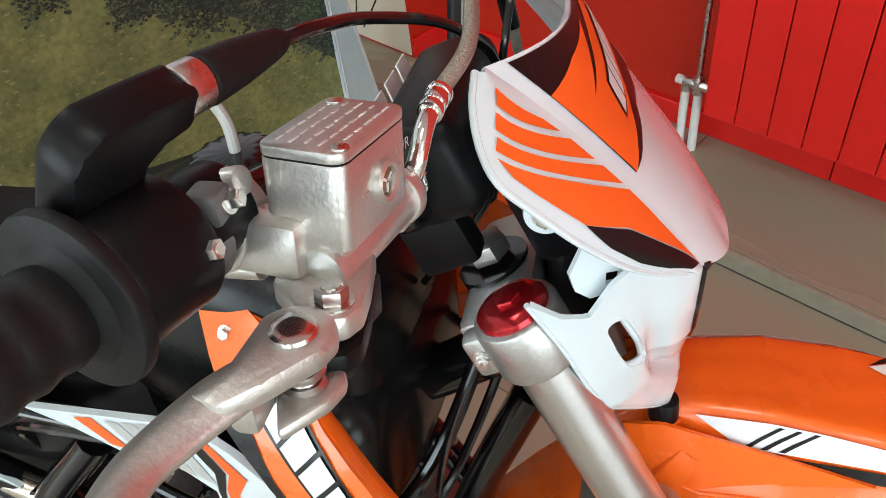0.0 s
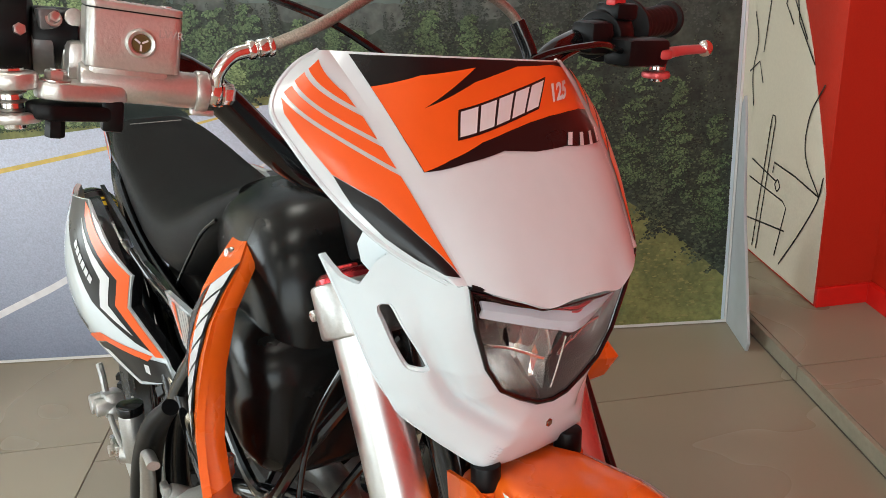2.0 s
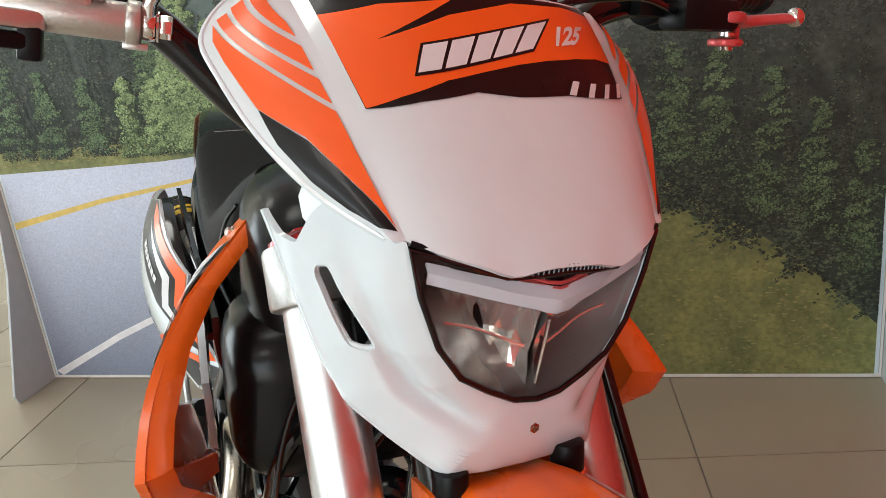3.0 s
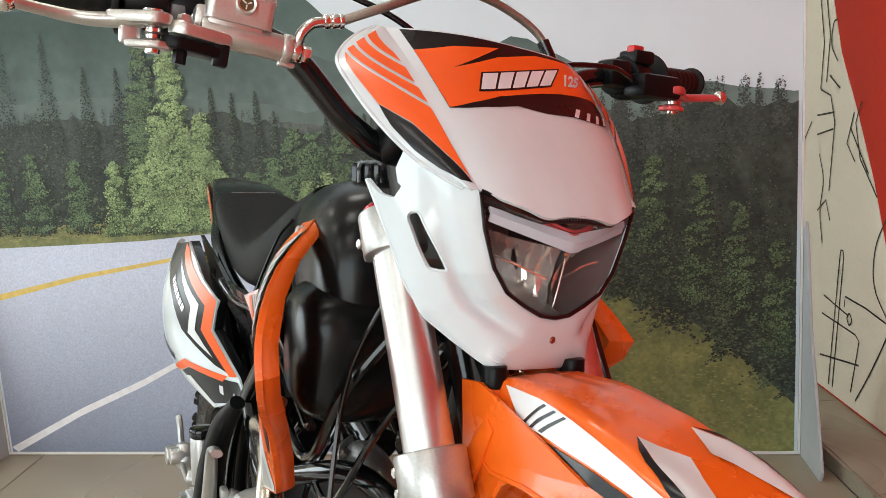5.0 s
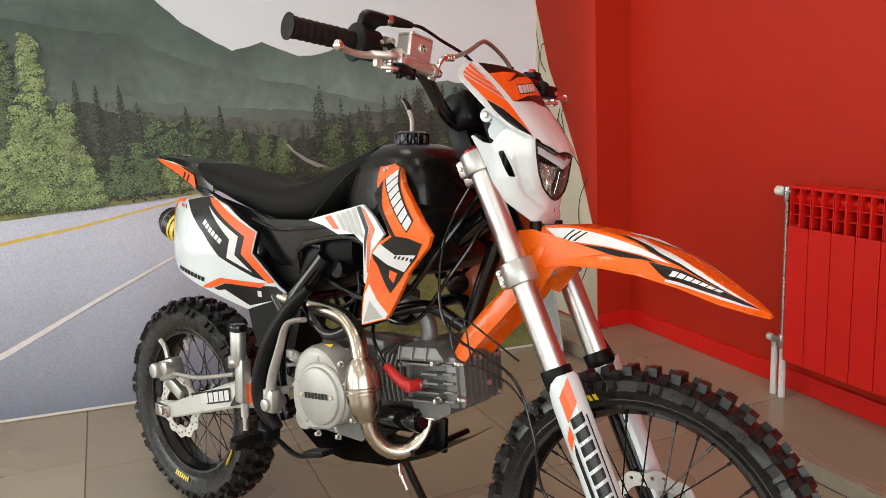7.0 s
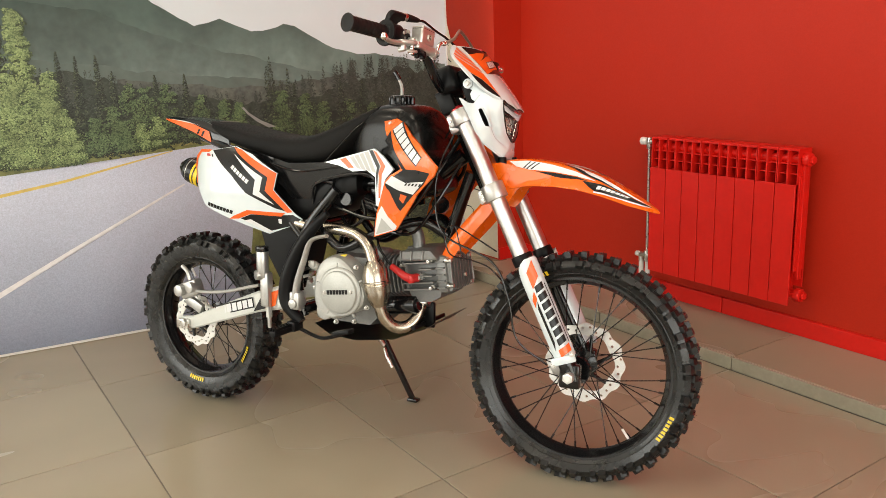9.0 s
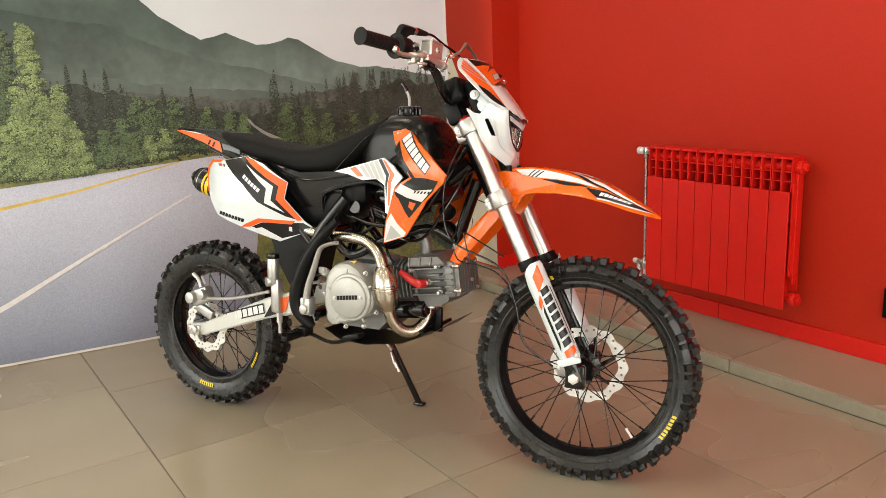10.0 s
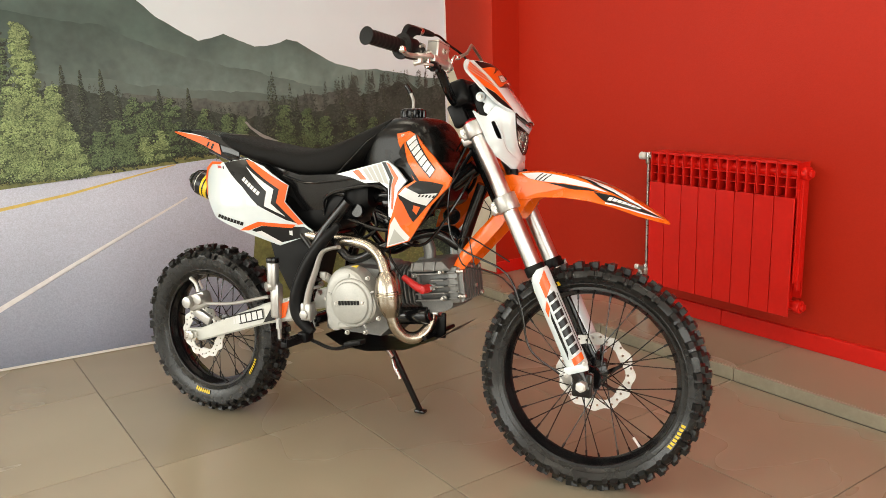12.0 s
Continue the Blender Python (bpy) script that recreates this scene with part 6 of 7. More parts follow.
for i in range(7):
    a, b = i / 7, (i + 0.84) / 7
    fender_print([(1.255 + 0.078 * a, 1.44 - 0.27 * a), (1.255 + 0.078 * b, 1.44 - 0.27 * b), (1.261 + 0.078 * b, 1.20 - 0.15 * b), (1.261 + 0.078 * a, 1.20 - 0.15 * a)], PAPER, "white letter block", 0.0012)
for s in (-1, 1):
    part("fender_boss", joined(rod((1.021, 0.007 + s * 0.040, 0.772), (1.019, 0.007 + s * 0.040, 0.797), 0.0105, seg=24, bevel=0.0015)), BLACK_SATIN, fend, "black rubber spacer")
    part("boss_foot", rod((1.021, 0.007 + s * 0.040, 0.766), (1.0205, 0.007 + s * 0.040, 0.780), 0.0120, seg=24, bevel=0.0015), ORANGE, fend, "orange foot of the spacer")
# thin wire guide looped beside the flap, with the speedometer cable
part("wire_guide", tube([(1.04, -0.108, 0.57), (0.985, -0.110, 0.60), (0.93, -0.108, 0.625), (0.90, -0.105, 0.61), (0.915, -0.105, 0.555), (0.97, -0.108, 0.545), (1.02, -0.108, 0.53), (1.055, -0.108, 0.50)], 0.0018, 8, 5), BLACK, bike, "thin black wire guide", STEER)
part("wire_guide_bar", tube([(0.93, -0.108, 0.625), (0.95, -0.109, 0.55)], 0.0016, 8, 2), BLACK, bpy.data.objects["wire_guide"])
part("speed_cable", tube([(0.90, -0.05, 0.86), (0.872, -0.085, 0.77), (0.870, -0.10, 0.68), (0.905, -0.112, 0.60), (1.03, -0.115, 0.545), (1.075, -0.116, 0.46), (1.10, -0.110, 0.36), (1.17, -0.085, 0.30)], 0.0026, 10, 8), BLACK, bike, "thin black cable", STEER)


# -- tank, seat, body panels --
def ovals(data, power=2.6, seg=28):
    """Rounded sections along the bike: x, top, bottom, half width."""
    rows = []
    for x, top, bot, hw in data:
        ring = []
        for k in range(seg):
            a = 2 * math.pi * k / seg
            c, s = math.cos(a), math.sin(a)
            y = hw * math.copysign(abs(c) ** (2 / power), c)
            z = (top + bot) / 2 + (top - bot) / 2 * math.copysign(abs(s) ** (2 / power), s)
            ring.append(Vector((x, y, z)))
        rows.append(ring)
    return rows


def smoothed(data, steps=4):
    """More stations between the given ones."""
    cols = list(zip(*data))
    pts = [spline([(v, 0, 0) for v in c], steps) for c in cols]
    return [tuple(p[i].x for p in pts) for i in range(len(pts[0]))]


tank = part("tank", loft(ovals(smoothed([(0.585, 0.885, 0.76, 0.050), (0.62, 0.905, 0.74, 0.076), (0.68, 0.926, 0.72, 0.090), (0.74, 0.930, 0.70, 0.098), (0.785, 0.922, 0.692, 0.100), (0.812, 0.902, 0.692, 0.094), (0.828, 0.872, 0.70, 0.078), (0.835, 0.845, 0.72, 0.05)]), 3.6)), TANK, bike, "black plastic fuel tank")
part("tank_flank", loft(ovals(smoothed([(0.690, 0.80, 0.695, 0.085), (0.715, 0.825, 0.685, 0.112), (0.76, 0.835, 0.680, 0.122), (0.805, 0.830, 0.685, 0.124), (0.832, 0.815, 0.695, 0.112), (0.846, 0.79, 0.710, 0.070)]), 4.5)), TANK, tank, "black lower side of the tank")
cap_bm = bmesh.new()
for rr, zz, wave in ((0.001, 0.030, 0), (0.024, 0.030, 0), (0.031, 0.027, 0.001), (0.033, 0.022, 0.002), (0.033, 0.004, 0.002), (0.029, 0.0, 0)):
    for k in range(84):
        a = 2 * math.pi * k / 84
        r = rr + wave * math.copysign(1, math.sin(a * 14))
        cap_bm.verts.new((0.715 + r * math.cos(a), r * math.sin(a), 0.922 + zz))
cap_bm.verts.ensure_lookup_table()
for i in range(5):
    for k in range(84):
        cap_bm.faces.new([cap_bm.verts[j] for j in (i * 84 + k, i * 84 + (k + 1) % 84, (i + 1) * 84 + (k + 1) % 84, (i + 1) * 84 + k)])
part("tank_cap", cap_bm, BLACK, tank, "black ribbed filler cap")
part("vent_hose", tube([(0.715, 0, 0.950), (0.714, 0, 0.975), (0.704, -0.001, 0.998)], 0.0042, 10, 5), GREY_PRINT, tank, "clear vent hose")
part("vent_valve", tube([(0.707, 0, 0.992), (0.700, 0, 1.004), (0.692, 0, 1.013)], 0.0062, 10, 4), BLACK, tank, "black vent valve")

seat = part("seat", loft(ovals(smoothed([(0.035, 0.872, 0.858, 0.030), (0.06, 0.880, 0.842, 0.055), (0.12, 0.876, 0.825, 0.072), (0.20, 0.863, 0.805, 0.082), (0.29, 0.848, 0.780, 0.090), (0.38, 0.840, 0.762, 0.096), (0.46, 0.846, 0.762, 0.100), (0.53, 0.866, 0.772, 0.100), (0.58, 0.886, 0.80, 0.094), (0.635, 0.908, 0.845, 0.085), (0.68, 0.925, 0.89, 0.070)]), 3.4, 32)), SEAT, bike, "black vinyl seat with a textured top")
for s in (-1, 1):
    part("seat_seam", tube([(0.648, s * 0.084, 0.880), (0.625, s * 0.092, 0.862), (0.60, s * 0.096, 0.838), (0.555, s * 0.100, 0.795), (0.53, s * 0.100, 0.772)], 0.0020, 8, 6), BLACK, seat, "raised seam")
for i in range(6):
    part("seat_print", box((0.012, 0.003, 0.0006), (0.105 + 0.001 * i, -0.035 + 0.013 * i, 0.8795), 0, Matrix.Rotation(radians(90), 3, "Z")), GREY_PRINT, seat, "pale printed mark", smooth=False)

# tail
rows = []
for x, top, bot, hw in ((-0.145, 0.889, 0.885, 0.010), (-0.12, 0.890, 0.880, 0.034), (-0.06, 0.888, 0.866, 0.048), (0.0, 0.884, 0.850, 0.056), (0.06, 0.876, 0.830, 0.064), (0.11, 0.862, 0.812, 0.070), (0.17, 0.842, 0.798, 0.072)):
    rows.append([Vector((x, -hw, bot)), Vector((x, -hw * 1.02, (top * 2 + bot) / 3)), Vector((x, -hw * 0.90, top)), Vector((x, 0, top + 0.004)), Vector((x, hw * 0.90, top)), Vector((x, hw * 1.02, (top * 2 + bot) / 3)), Vector((x, hw, bot))])
bm = loft(rows, False, False)
thicken(bm, 0.003)
tail = part("rear_fender", bm, BLACK, bike, "black rear mudguard with orange sides")


def tail_side(x, z):
    xs, ys = (-0.145, -0.12, -0.06, 0.0, 0.06, 0.11, 0.17), (0.0105, 0.0352, 0.0495, 0.0575, 0.0658, 0.0720, 0.074)
    k = max(i for i in range(6) if xs[i] <= max(x, -0.145))
    return -(ys[k] + (ys[k + 1] - ys[k]) * (x - xs[k]) / (xs[k + 1] - xs[k])) - 0.0045


for s in (-1, 1):
    for outline, mat, lab in (([(-0.138, 0.8875), (-0.06, 0.883), (0.02, 0.871), (0.092, 0.850), (0.102, 0.817), (0.062, 0.832), (0.01, 0.850), (-0.06, 0.869)], ORANGE_PRINT, "orange printed side"),
                              ([(-0.11, 0.8875), (-0.02, 0.880), (0.06, 0.866), (0.02, 0.872), (-0.06, 0.882)], PAPER, "white printed line"),
                              ([(0.045, 0.857), (0.053, 0.855), (0.042, 0.841), (0.035, 0.843)], INK, "black printed line"), ([(0.065, 0.852), (0.073, 0.850), (0.062, 0.834), (0.054, 0.837)], INK, "black printed line")):
        bm = sheet(outline, tail_side, 0.015, 0, 0.0004 if mat is ORANGE_PRINT else 0.001)
        if s > 0:
            b2 = mirrored(bm)
            bm.free()
            bm = b2
        part("tail_print", bm, mat, tail, lab)


# the shroud's front edge from its top to its tip: height, distance along the bike, half width
SHROUD_EDGE = spline([(0.900, 0.735, 0.076), (0.879, 0.789, 0.114), (0.856, 0.828, 0.148), (0.829, 0.869, 0.173), (0.802, 0.898, 0.187), (0.770, 0.926, 0.193), (0.735, 0.890, 0.181), (0.705, 0.856, 0.166), (0.660, 0.820, 0.151), (0.610, 0.781, 0.138), (0.580, 0.760, 0.131)], 5)[::-1]


def shroud_y(x, z):
    fore = np.interp(z, [p.x for p in SHROUD_EDGE], [p.y for p in SHROUD_EDGE])
    half = np.interp(z, [p.x for p in SHROUD_EDGE], [p.z for p in SHROUD_EDGE])
    return -float(half + 0.235 * min(1, max(0, (z - 0.60) / 0.15)) * (x - fore))


def wing_y(x, z):
    return -(0.118 + 0.10 * (x - 0.55))


def plate_y(x, z):
    k = (x - 0.21) / (0.21 if x > 0.21 else 0.16)
    return -(0.098 + 0.077 * max(0, 1 - k * k) * max(0, 1 - ((z - 0.69) / 0.16) ** 2) ** 0.7)


def drawn_in(points):
    """The side panel's front end lies a little further back."""
    return [(x - 0.022 * min(1, max(0, (x - 0.2) / 0.2)), z) for x, z in points]


def body_panel(name, outline, f, mat, label, prints, side, res=0.02, depth=0.006, holes=()):
    bm = sheet(outline, f, res, depth, 0, holes)
    if side > 0:
        b2 = mirrored(bm)
        bm.free()
        bm = b2
    panel = part(name, bm, mat, bike, label)
    for pts, pm, lab, lift in prints:
        pb = sheet(pts, f, 0.009 if f is shroud_y else res, 0, lift)
        if side > 0:
            b2 = mirrored(pb)
            pb.free()
            pb = b2
        part("panel_print", pb, pm, panel, lab)
    return panel


def letter_blocks(a, b, height, count, mat, lift, gap=0.2, slant=0.0):
    """Blocks in a row from a to b, in place of brand lettering."""
    a, b = Vector(a), Vector(b)
    d = (b - a) / count
    nrm = Vector((-d.y, d.x)).normalized() * height
    out = []
    for i in range(count):
        p = a + d * i
        q = p + d * (1 - gap)
        sl = d.normalized() * slant
        out.append(([tuple(p), tuple(q), tuple(q + nrm + sl), tuple(p + nrm + sl)], mat, "plain letter block", lift))
    return out


SHROUD = [(0.705, 0.897), (0.742, 0.896), (0.785, 0.882), (0.867, 0.830), (0.928, 0.777), (0.918, 0.757), (0.858, 0.707), (0.781, 0.611), (0.711, 0.588), (0.723, 0.649), (0.756, 0.735), (0.775, 0.751), (0.811, 0.768), (0.776, 0.824)]
WING = [(0.544, 0.775), (0.713, 0.815), (0.744, 0.795), (0.774, 0.765), (0.748, 0.738), (0.727, 0.667), (0.718, 0.671), (0.716, 0.743), (0.689, 0.759), (0.642, 0.754), (0.594, 0.768)]
PLATE = [(0.091, 0.781), (0.116, 0.801), (0.175, 0.799), (0.262, 0.812), (0.327, 0.791), (0.407, 0.739), (0.398, 0.693), (0.443, 0.630), (0.471, 0.612), (0.432, 0.590), (0.371, 0.568), (0.274, 0.600), (0.153, 0.641), (0.103, 0.705), (0.083, 0.750)]
for side in (-1, 1):
    prints = [([(0.793, 0.753), (0.822, 0.768), (0.862, 0.768), (0.905, 0.762), (0.885, 0.735), (0.846, 0.705), (0.800, 0.662), (0.770, 0.700), (0.757, 0.728)], INK, "black printed field", 0.0006),
              ([(0.759, 0.731), (0.781, 0.750), (0.826, 0.735), (0.886, 0.741), (0.846, 0.707), (0.800, 0.715)], PAPER, "white printed swoosh", 0.0011),
              ([(0.740, 0.690), (0.757, 0.722), (0.770, 0.712), (0.796, 0.664), (0.760, 0.650)], ORANGE_PRINT, "orange printed flash", 0.0011),
              ([(0.806, 0.706), (0.826, 0.702), (0.812, 0.682), (0.801, 0.692)], ORANGE_PRINT, "orange printed flash", 0.0011),
              ([(0.713, 0.591), (0.727, 0.650), (0.742, 0.672), (0.760, 0.645), (0.785, 0.622), (0.778, 0.612)], PAPER, "white printed tip", 0.0006),
              ([(0.718, 0.596), (0.740, 0.640), (0.770, 0.612)], GREY_PRINT, "grey printed tip", 0.0010),
              ([(0.752, 0.835), (0.760, 0.862), (0.790, 0.812), (0.832, 0.764), (0.815, 0.768), (0.778, 0.812)], INK, "black printed edge", 0.0005)]
    for i in range(5):
        prints.append(([(0.822 + i * 0.011, 0.728), (0.828 + i * 0.011, 0.7285), (0.834 + i * 0.011, 0.735), (0.828 + i * 0.011, 0.7345)], INK, "black printed dash", 0.0015))
    prints += [(p, m, l, 0.0008) for p, m, l, _ in letter_blocks((0.764, 0.862), (0.862, 0.776), 0.030, 7, INK, 0, 0.0)]
    prints += [(p, m, l, 0.0020) for p, m, l, _ in letter_blocks((0.7685, 0.8625), (0.866, 0.7775), 0.0235, 7, PAPER, 0, 0.16)]
    sh = body_panel("tank_shroud", SHROUD, shroud_y, ORANGE, "orange tank shroud with white and black graphics", prints, side)
    boss = Vector((0.742, -side * (shroud_y(0.742, 0.878) + 0.003), 0.878))
    bolt(boss, boss + Vector((0, side * 0.005, 0.002)), 0.0042, parent=sh)
    mount = Vector((0.803, side * 0.139, 0.714))
    edge = [Vector((x, -side * (shroud_y(x, z) + 0.004), z)) for x, z in ((0.895, 0.765), (0.872, 0.730), (0.845, 0.700))]
    gusset = loft([[e, e.lerp(mount, 0.5) + Vector((0.002, side * 0.004, 0)), mount + Vector((0.006, 0, 0.008 - 0.008 * k))] for k, e in enumerate(edge)], False, False)
    thicken(gusset, 0.003)
    part("mounting_gusset", gusset, ORANGE, sh, "orange inner gusset of the shroud")
    bolt(mount, mount + Vector((0.003, side * 0.004, 0.006)), 0.0052, parent=sh)
    greys = []
    for i in range(4):
        x0 = 0.632 + i * 0.0165
        greys.append(([(x0, 0.7915 + i * 0.0045), (x0 + 0.0135, 0.7945 + i * 0.0045), (x0 + 0.0385, 0.762 - i * 0.003), (x0 + 0.025, 0.763 - i * 0.002)], GREY_PRINT, "grey printed stripe", 0.0008))
    wing_prints = [([(0.600, 0.784), (0.619, 0.790), (0.647, 0.764), (0.628, 0.763)], ORANGE_PRINT, "orange printed stripe", 0.0008), *greys,
                   ([(0.711, 0.812), (0.722, 0.806), (0.750, 0.772), (0.738, 0.750), (0.732, 0.690), (0.727, 0.690), (0.728, 0.752), (0.735, 0.772)], ORANGE_PRINT, "orange printed zigzag", 0.0010),
                   ([(0.697, 0.810), (0.709, 0.812), (0.732, 0.772), (0.725, 0.745), (0.722, 0.700), (0.719, 0.745), (0.722, 0.768)], INK, "black printed line", 0.0007)]
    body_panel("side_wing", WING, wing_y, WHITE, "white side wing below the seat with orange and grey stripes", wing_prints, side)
    nprints = [([(0.175, 0.798), (0.262, 0.811), (0.288, 0.800), (0.384, 0.731), (0.377, 0.693), (0.430, 0.631), (0.399, 0.642), (0.317, 0.683), (0.268, 0.731), (0.205, 0.775)], INK, "black printed field", 0.0006),
               ([(0.258, 0.808), (0.289, 0.802), (0.405, 0.739), (0.396, 0.693), (0.440, 0.631), (0.427, 0.629), (0.373, 0.691), (0.381, 0.728), (0.277, 0.793)], ORANGE_PRINT, "orange printed zigzag", 0.0012),
               ([(0.266, 0.790), (0.366, 0.728), (0.358, 0.688), (0.398, 0.652), (0.338, 0.681), (0.345, 0.721)], PAPER, "white printed zigzag", 0.0012),
               ([(0.245, 0.608), (0.263, 0.617), (0.315, 0.636), (0.423, 0.629), (0.413, 0.619), (0.325, 0.625), (0.280, 0.610)], ORANGE_PRINT, "orange printed line", 0.0010),
               ([(0.288, 0.611), (0.325, 0.624), (0.441, 0.623), (0.469, 0.612), (0.432, 0.591), (0.381, 0.578)], INK, "black printed field", 0.0008),
               ([(0.300, 0.606), (0.322, 0.610), (0.385, 0.576), (0.372, 0.571)], PAPER, "white printed line", 0.0012),
               ([(0.405, 0.612), (0.413, 0.612), (0.413, 0.598), (0.405, 0.600)], PAPER, "small white mark", 0.0012),
               ([(0.091, 0.781), (0.116, 0.800), (0.169, 0.800), (0.160, 0.793), (0.122, 0.792), (0.104, 0.774), (0.101, 0.745), (0.112, 0.700), (0.103, 0.706), (0.086, 0.750)], ORANGE_PRINT, "orange printed edge", 0.0008),
               ([(0.150, 0.789), (0.166, 0.789), (0.172, 0.782), (0.156, 0.782)], LEVER_RED, "small red mark", 0.0008), ([(0.174, 0.788), (0.179, 0.788), (0.184, 0.780), (0.179, 0.780)], INK, "small black mark", 0.0008)]
    nprints += [(p, m, l, 0.0008) for p, m, l, _ in letter_blocks((0.165, 0.643), (0.262, 0.622), 0.011, 8, INK, 0, 0.16, 0.004)]
    nprints += [(p, m, l, 0.0014) for p, m, l, _ in letter_blocks((0.262, 0.752), (0.322, 0.708), 0.011, 6, PAPER, 0, 0.2)]
    nprints = [(drawn_in(p), m, l, h) for p, m, l, h in nprints]
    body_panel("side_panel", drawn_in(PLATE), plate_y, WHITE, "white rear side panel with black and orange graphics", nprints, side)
    # black inner side cover between seat and engine
    INNER = [(0.20, 0.815), (0.33, 0.79), (0.42, 0.768), (0.56, 0.775), (0.72, 0.80), (0.745, 0.73), (0.735, 0.66), (0.712, 0.66), (0.70, 0.735), (0.64, 0.748), (0.50, 0.715), (0.475, 0.66), (0.48, 0.615), (0.46, 0.60), (0.42, 0.64), (0.38, 0.70), (0.30, 0.76)]
    def cover_y(x, z):
        return -(0.112 + 0.05 * max(0, x - 0.5) - 0.30 * max(0, 0.770 - z) - 1.0 * max(0, 0.72 - z) ** 2)
    cover = body_panel("side_cover", INNER, cover_y, BLACK, "glossy black side cover under the seat", [], side, 0.015)
    arch = [(0.735, 0.66), (0.712, 0.662), (0.70, 0.735), (0.64, 0.748), (0.50, 0.715), (0.475, 0.66), (0.48, 0.617), (0.46, 0.602)]
    part("arch_bead", tube([(x, -side * cover_y(x, z), z) for x, z in arch], 0.0055, 10, 5), BLACK, cover, "rounded glossy black edge")
    part("cover_crease", tube([(x, -side * (cover_y(x, z) - 0.0015), z) for x, z in ((0.36, 0.765), (0.43, 0.748), (0.50, 0.752), (0.60, 0.765), (0.70, 0.775))], 0.0035, 10, 5), BLACK, cover, "raised glossy black crease")
for side in (-1, 1):
    for owner, f, line, inward, back, mat_, lab in (("side_panel", plate_y, drawn_in([(0.250, 0.811), (0.262, 0.811), (0.327, 0.790), (0.365, 0.766), (0.405, 0.739), (0.398, 0.693), (0.443, 0.630), (0.469, 0.613)]), 0.014, 0.004, BLACK, "black inner flange of the panel"),
                                                    ("tank_shroud", shroud_y, [(0.742, 0.895), (0.785, 0.881), (0.826, 0.856), (0.867, 0.829), (0.905, 0.797), (0.927, 0.777), (0.917, 0.757), (0.858, 0.708), (0.820, 0.660), (0.781, 0.612)], 0.020, 0.010, ORANGE, "orange turned-in lip of the shroud")):
        rows = [[Vector((x - back * k * k, -side * (f(x, z) + 0.003 + inward * k), z)) for x, z in line] for k in (0.0, 0.35, 0.7, 1.0)]
        bm = loft(rows, False, False)
        thicken(bm, 0.0025)
        panels = sorted(o.name for o in bpy.data.objects if o.name.split(".")[0] == owner)
        part("lip", bm, mat_, bpy.data.objects[panels[0 if side < 0 else 1]], lab)
part("airbox", joined(loft(ovals(smoothed([(0.30, 0.76, 0.64, 0.05), (0.38, 0.77, 0.60, 0.075), (0.48, 0.77, 0.61, 0.08), (0.56, 0.765, 0.64, 0.075), (0.60, 0.755, 0.68, 0.05)]), 3.5))), BLACK_SATIN, bike, "black airbox behind the engine")
part("carburettor", joined(rod((0.60, 0.0, 0.66), (0.72, 0.0, 0.62), 0.030, 0.024, seg=20), rod((0.655, -0.002, 0.58), (0.66, -0.002, 0.69), 0.026, seg=18, bevel=0.003), rod((0.655, -0.045, 0.645), (0.655, 0.03, 0.645), 0.008), box((0.04, 0.05, 0.02), (0.655, -0.01, 0.695), 0.004), tube([(0.62, -0.05, 0.67), (0.64, -0.07, 0.63), (0.60, -0.08, 0.60), (0.56, -0.06, 0.62)], 0.005, 8, 5), rod((0.58, -0.075, 0.675), (0.58, -0.06, 0.675), 0.018, seg=14)), BLACK, bike, "black carburettor and hoses")

# -- frame --
frame_parts = part("frame", joined(
    tube([(0.905, 0, 0.80), (0.80, 0, 0.735), (0.62, 0, 0.715), (0.50, 0, 0.69)], 0.021, 14, 5),
    tube([(0.925, 0, 0.755), (0.89, 0, 0.66), (0.865, 0, 0.585)], 0.016, 12, 4),
    *[tube([(0.865, s * 0.02, 0.59), (0.80, s * 0.055, 0.625), (0.68, s * 0.09, 0.585), (0.58, s * 0.10, 0.545), (0.50, s * 0.10, 0.62)], 0.0125, 12, 5) for s in (-1, 1)],
    *[tube([(0.56, s * 0.085, 0.70), (0.48, s * 0.10, 0.60), (0.44, s * 0.105, 0.50), (0.435, s * 0.105, 0.42), (0.45, s * 0.10, 0.34)], 0.017, 12, 5) for s in (-1, 1)],
    *[tube([(0.55, s * 0.08, 0.72), (0.36, s * 0.09, 0.755), (0.18, s * 0.08, 0.80), (0.04, s * 0.05, 0.835)], 0.0115, 12, 5) for s in (-1, 1)],
    *[tube([(0.46, s * 0.098, 0.55), (0.34, s * 0.09, 0.67), (0.24, s * 0.085, 0.76)], 0.0105, 12, 5) for s in (-1, 1)],
    rod((0.45, -0.11, 0.36), (0.45, 0.11, 0.36), 0.018), rod((0.47, -0.10, 0.60), (0.47, 0.10, 0.60), 0.014)), BLACK, bike, "black tubular steel frame")
part("heel_guard", tube([(0.478, -0.146, 0.335), (0.432, -0.148, 0.38), (0.43, -0.148, 0.44), (0.462, -0.145, 0.52), (0.512, -0.140, 0.592), (0.56, -0.13, 0.64)], [0.014, 0.019, 0.020, 0.019, 0.016, 0.010], 14, 6), BLACK_SATIN, bike, "black sleeved hose along the frame")
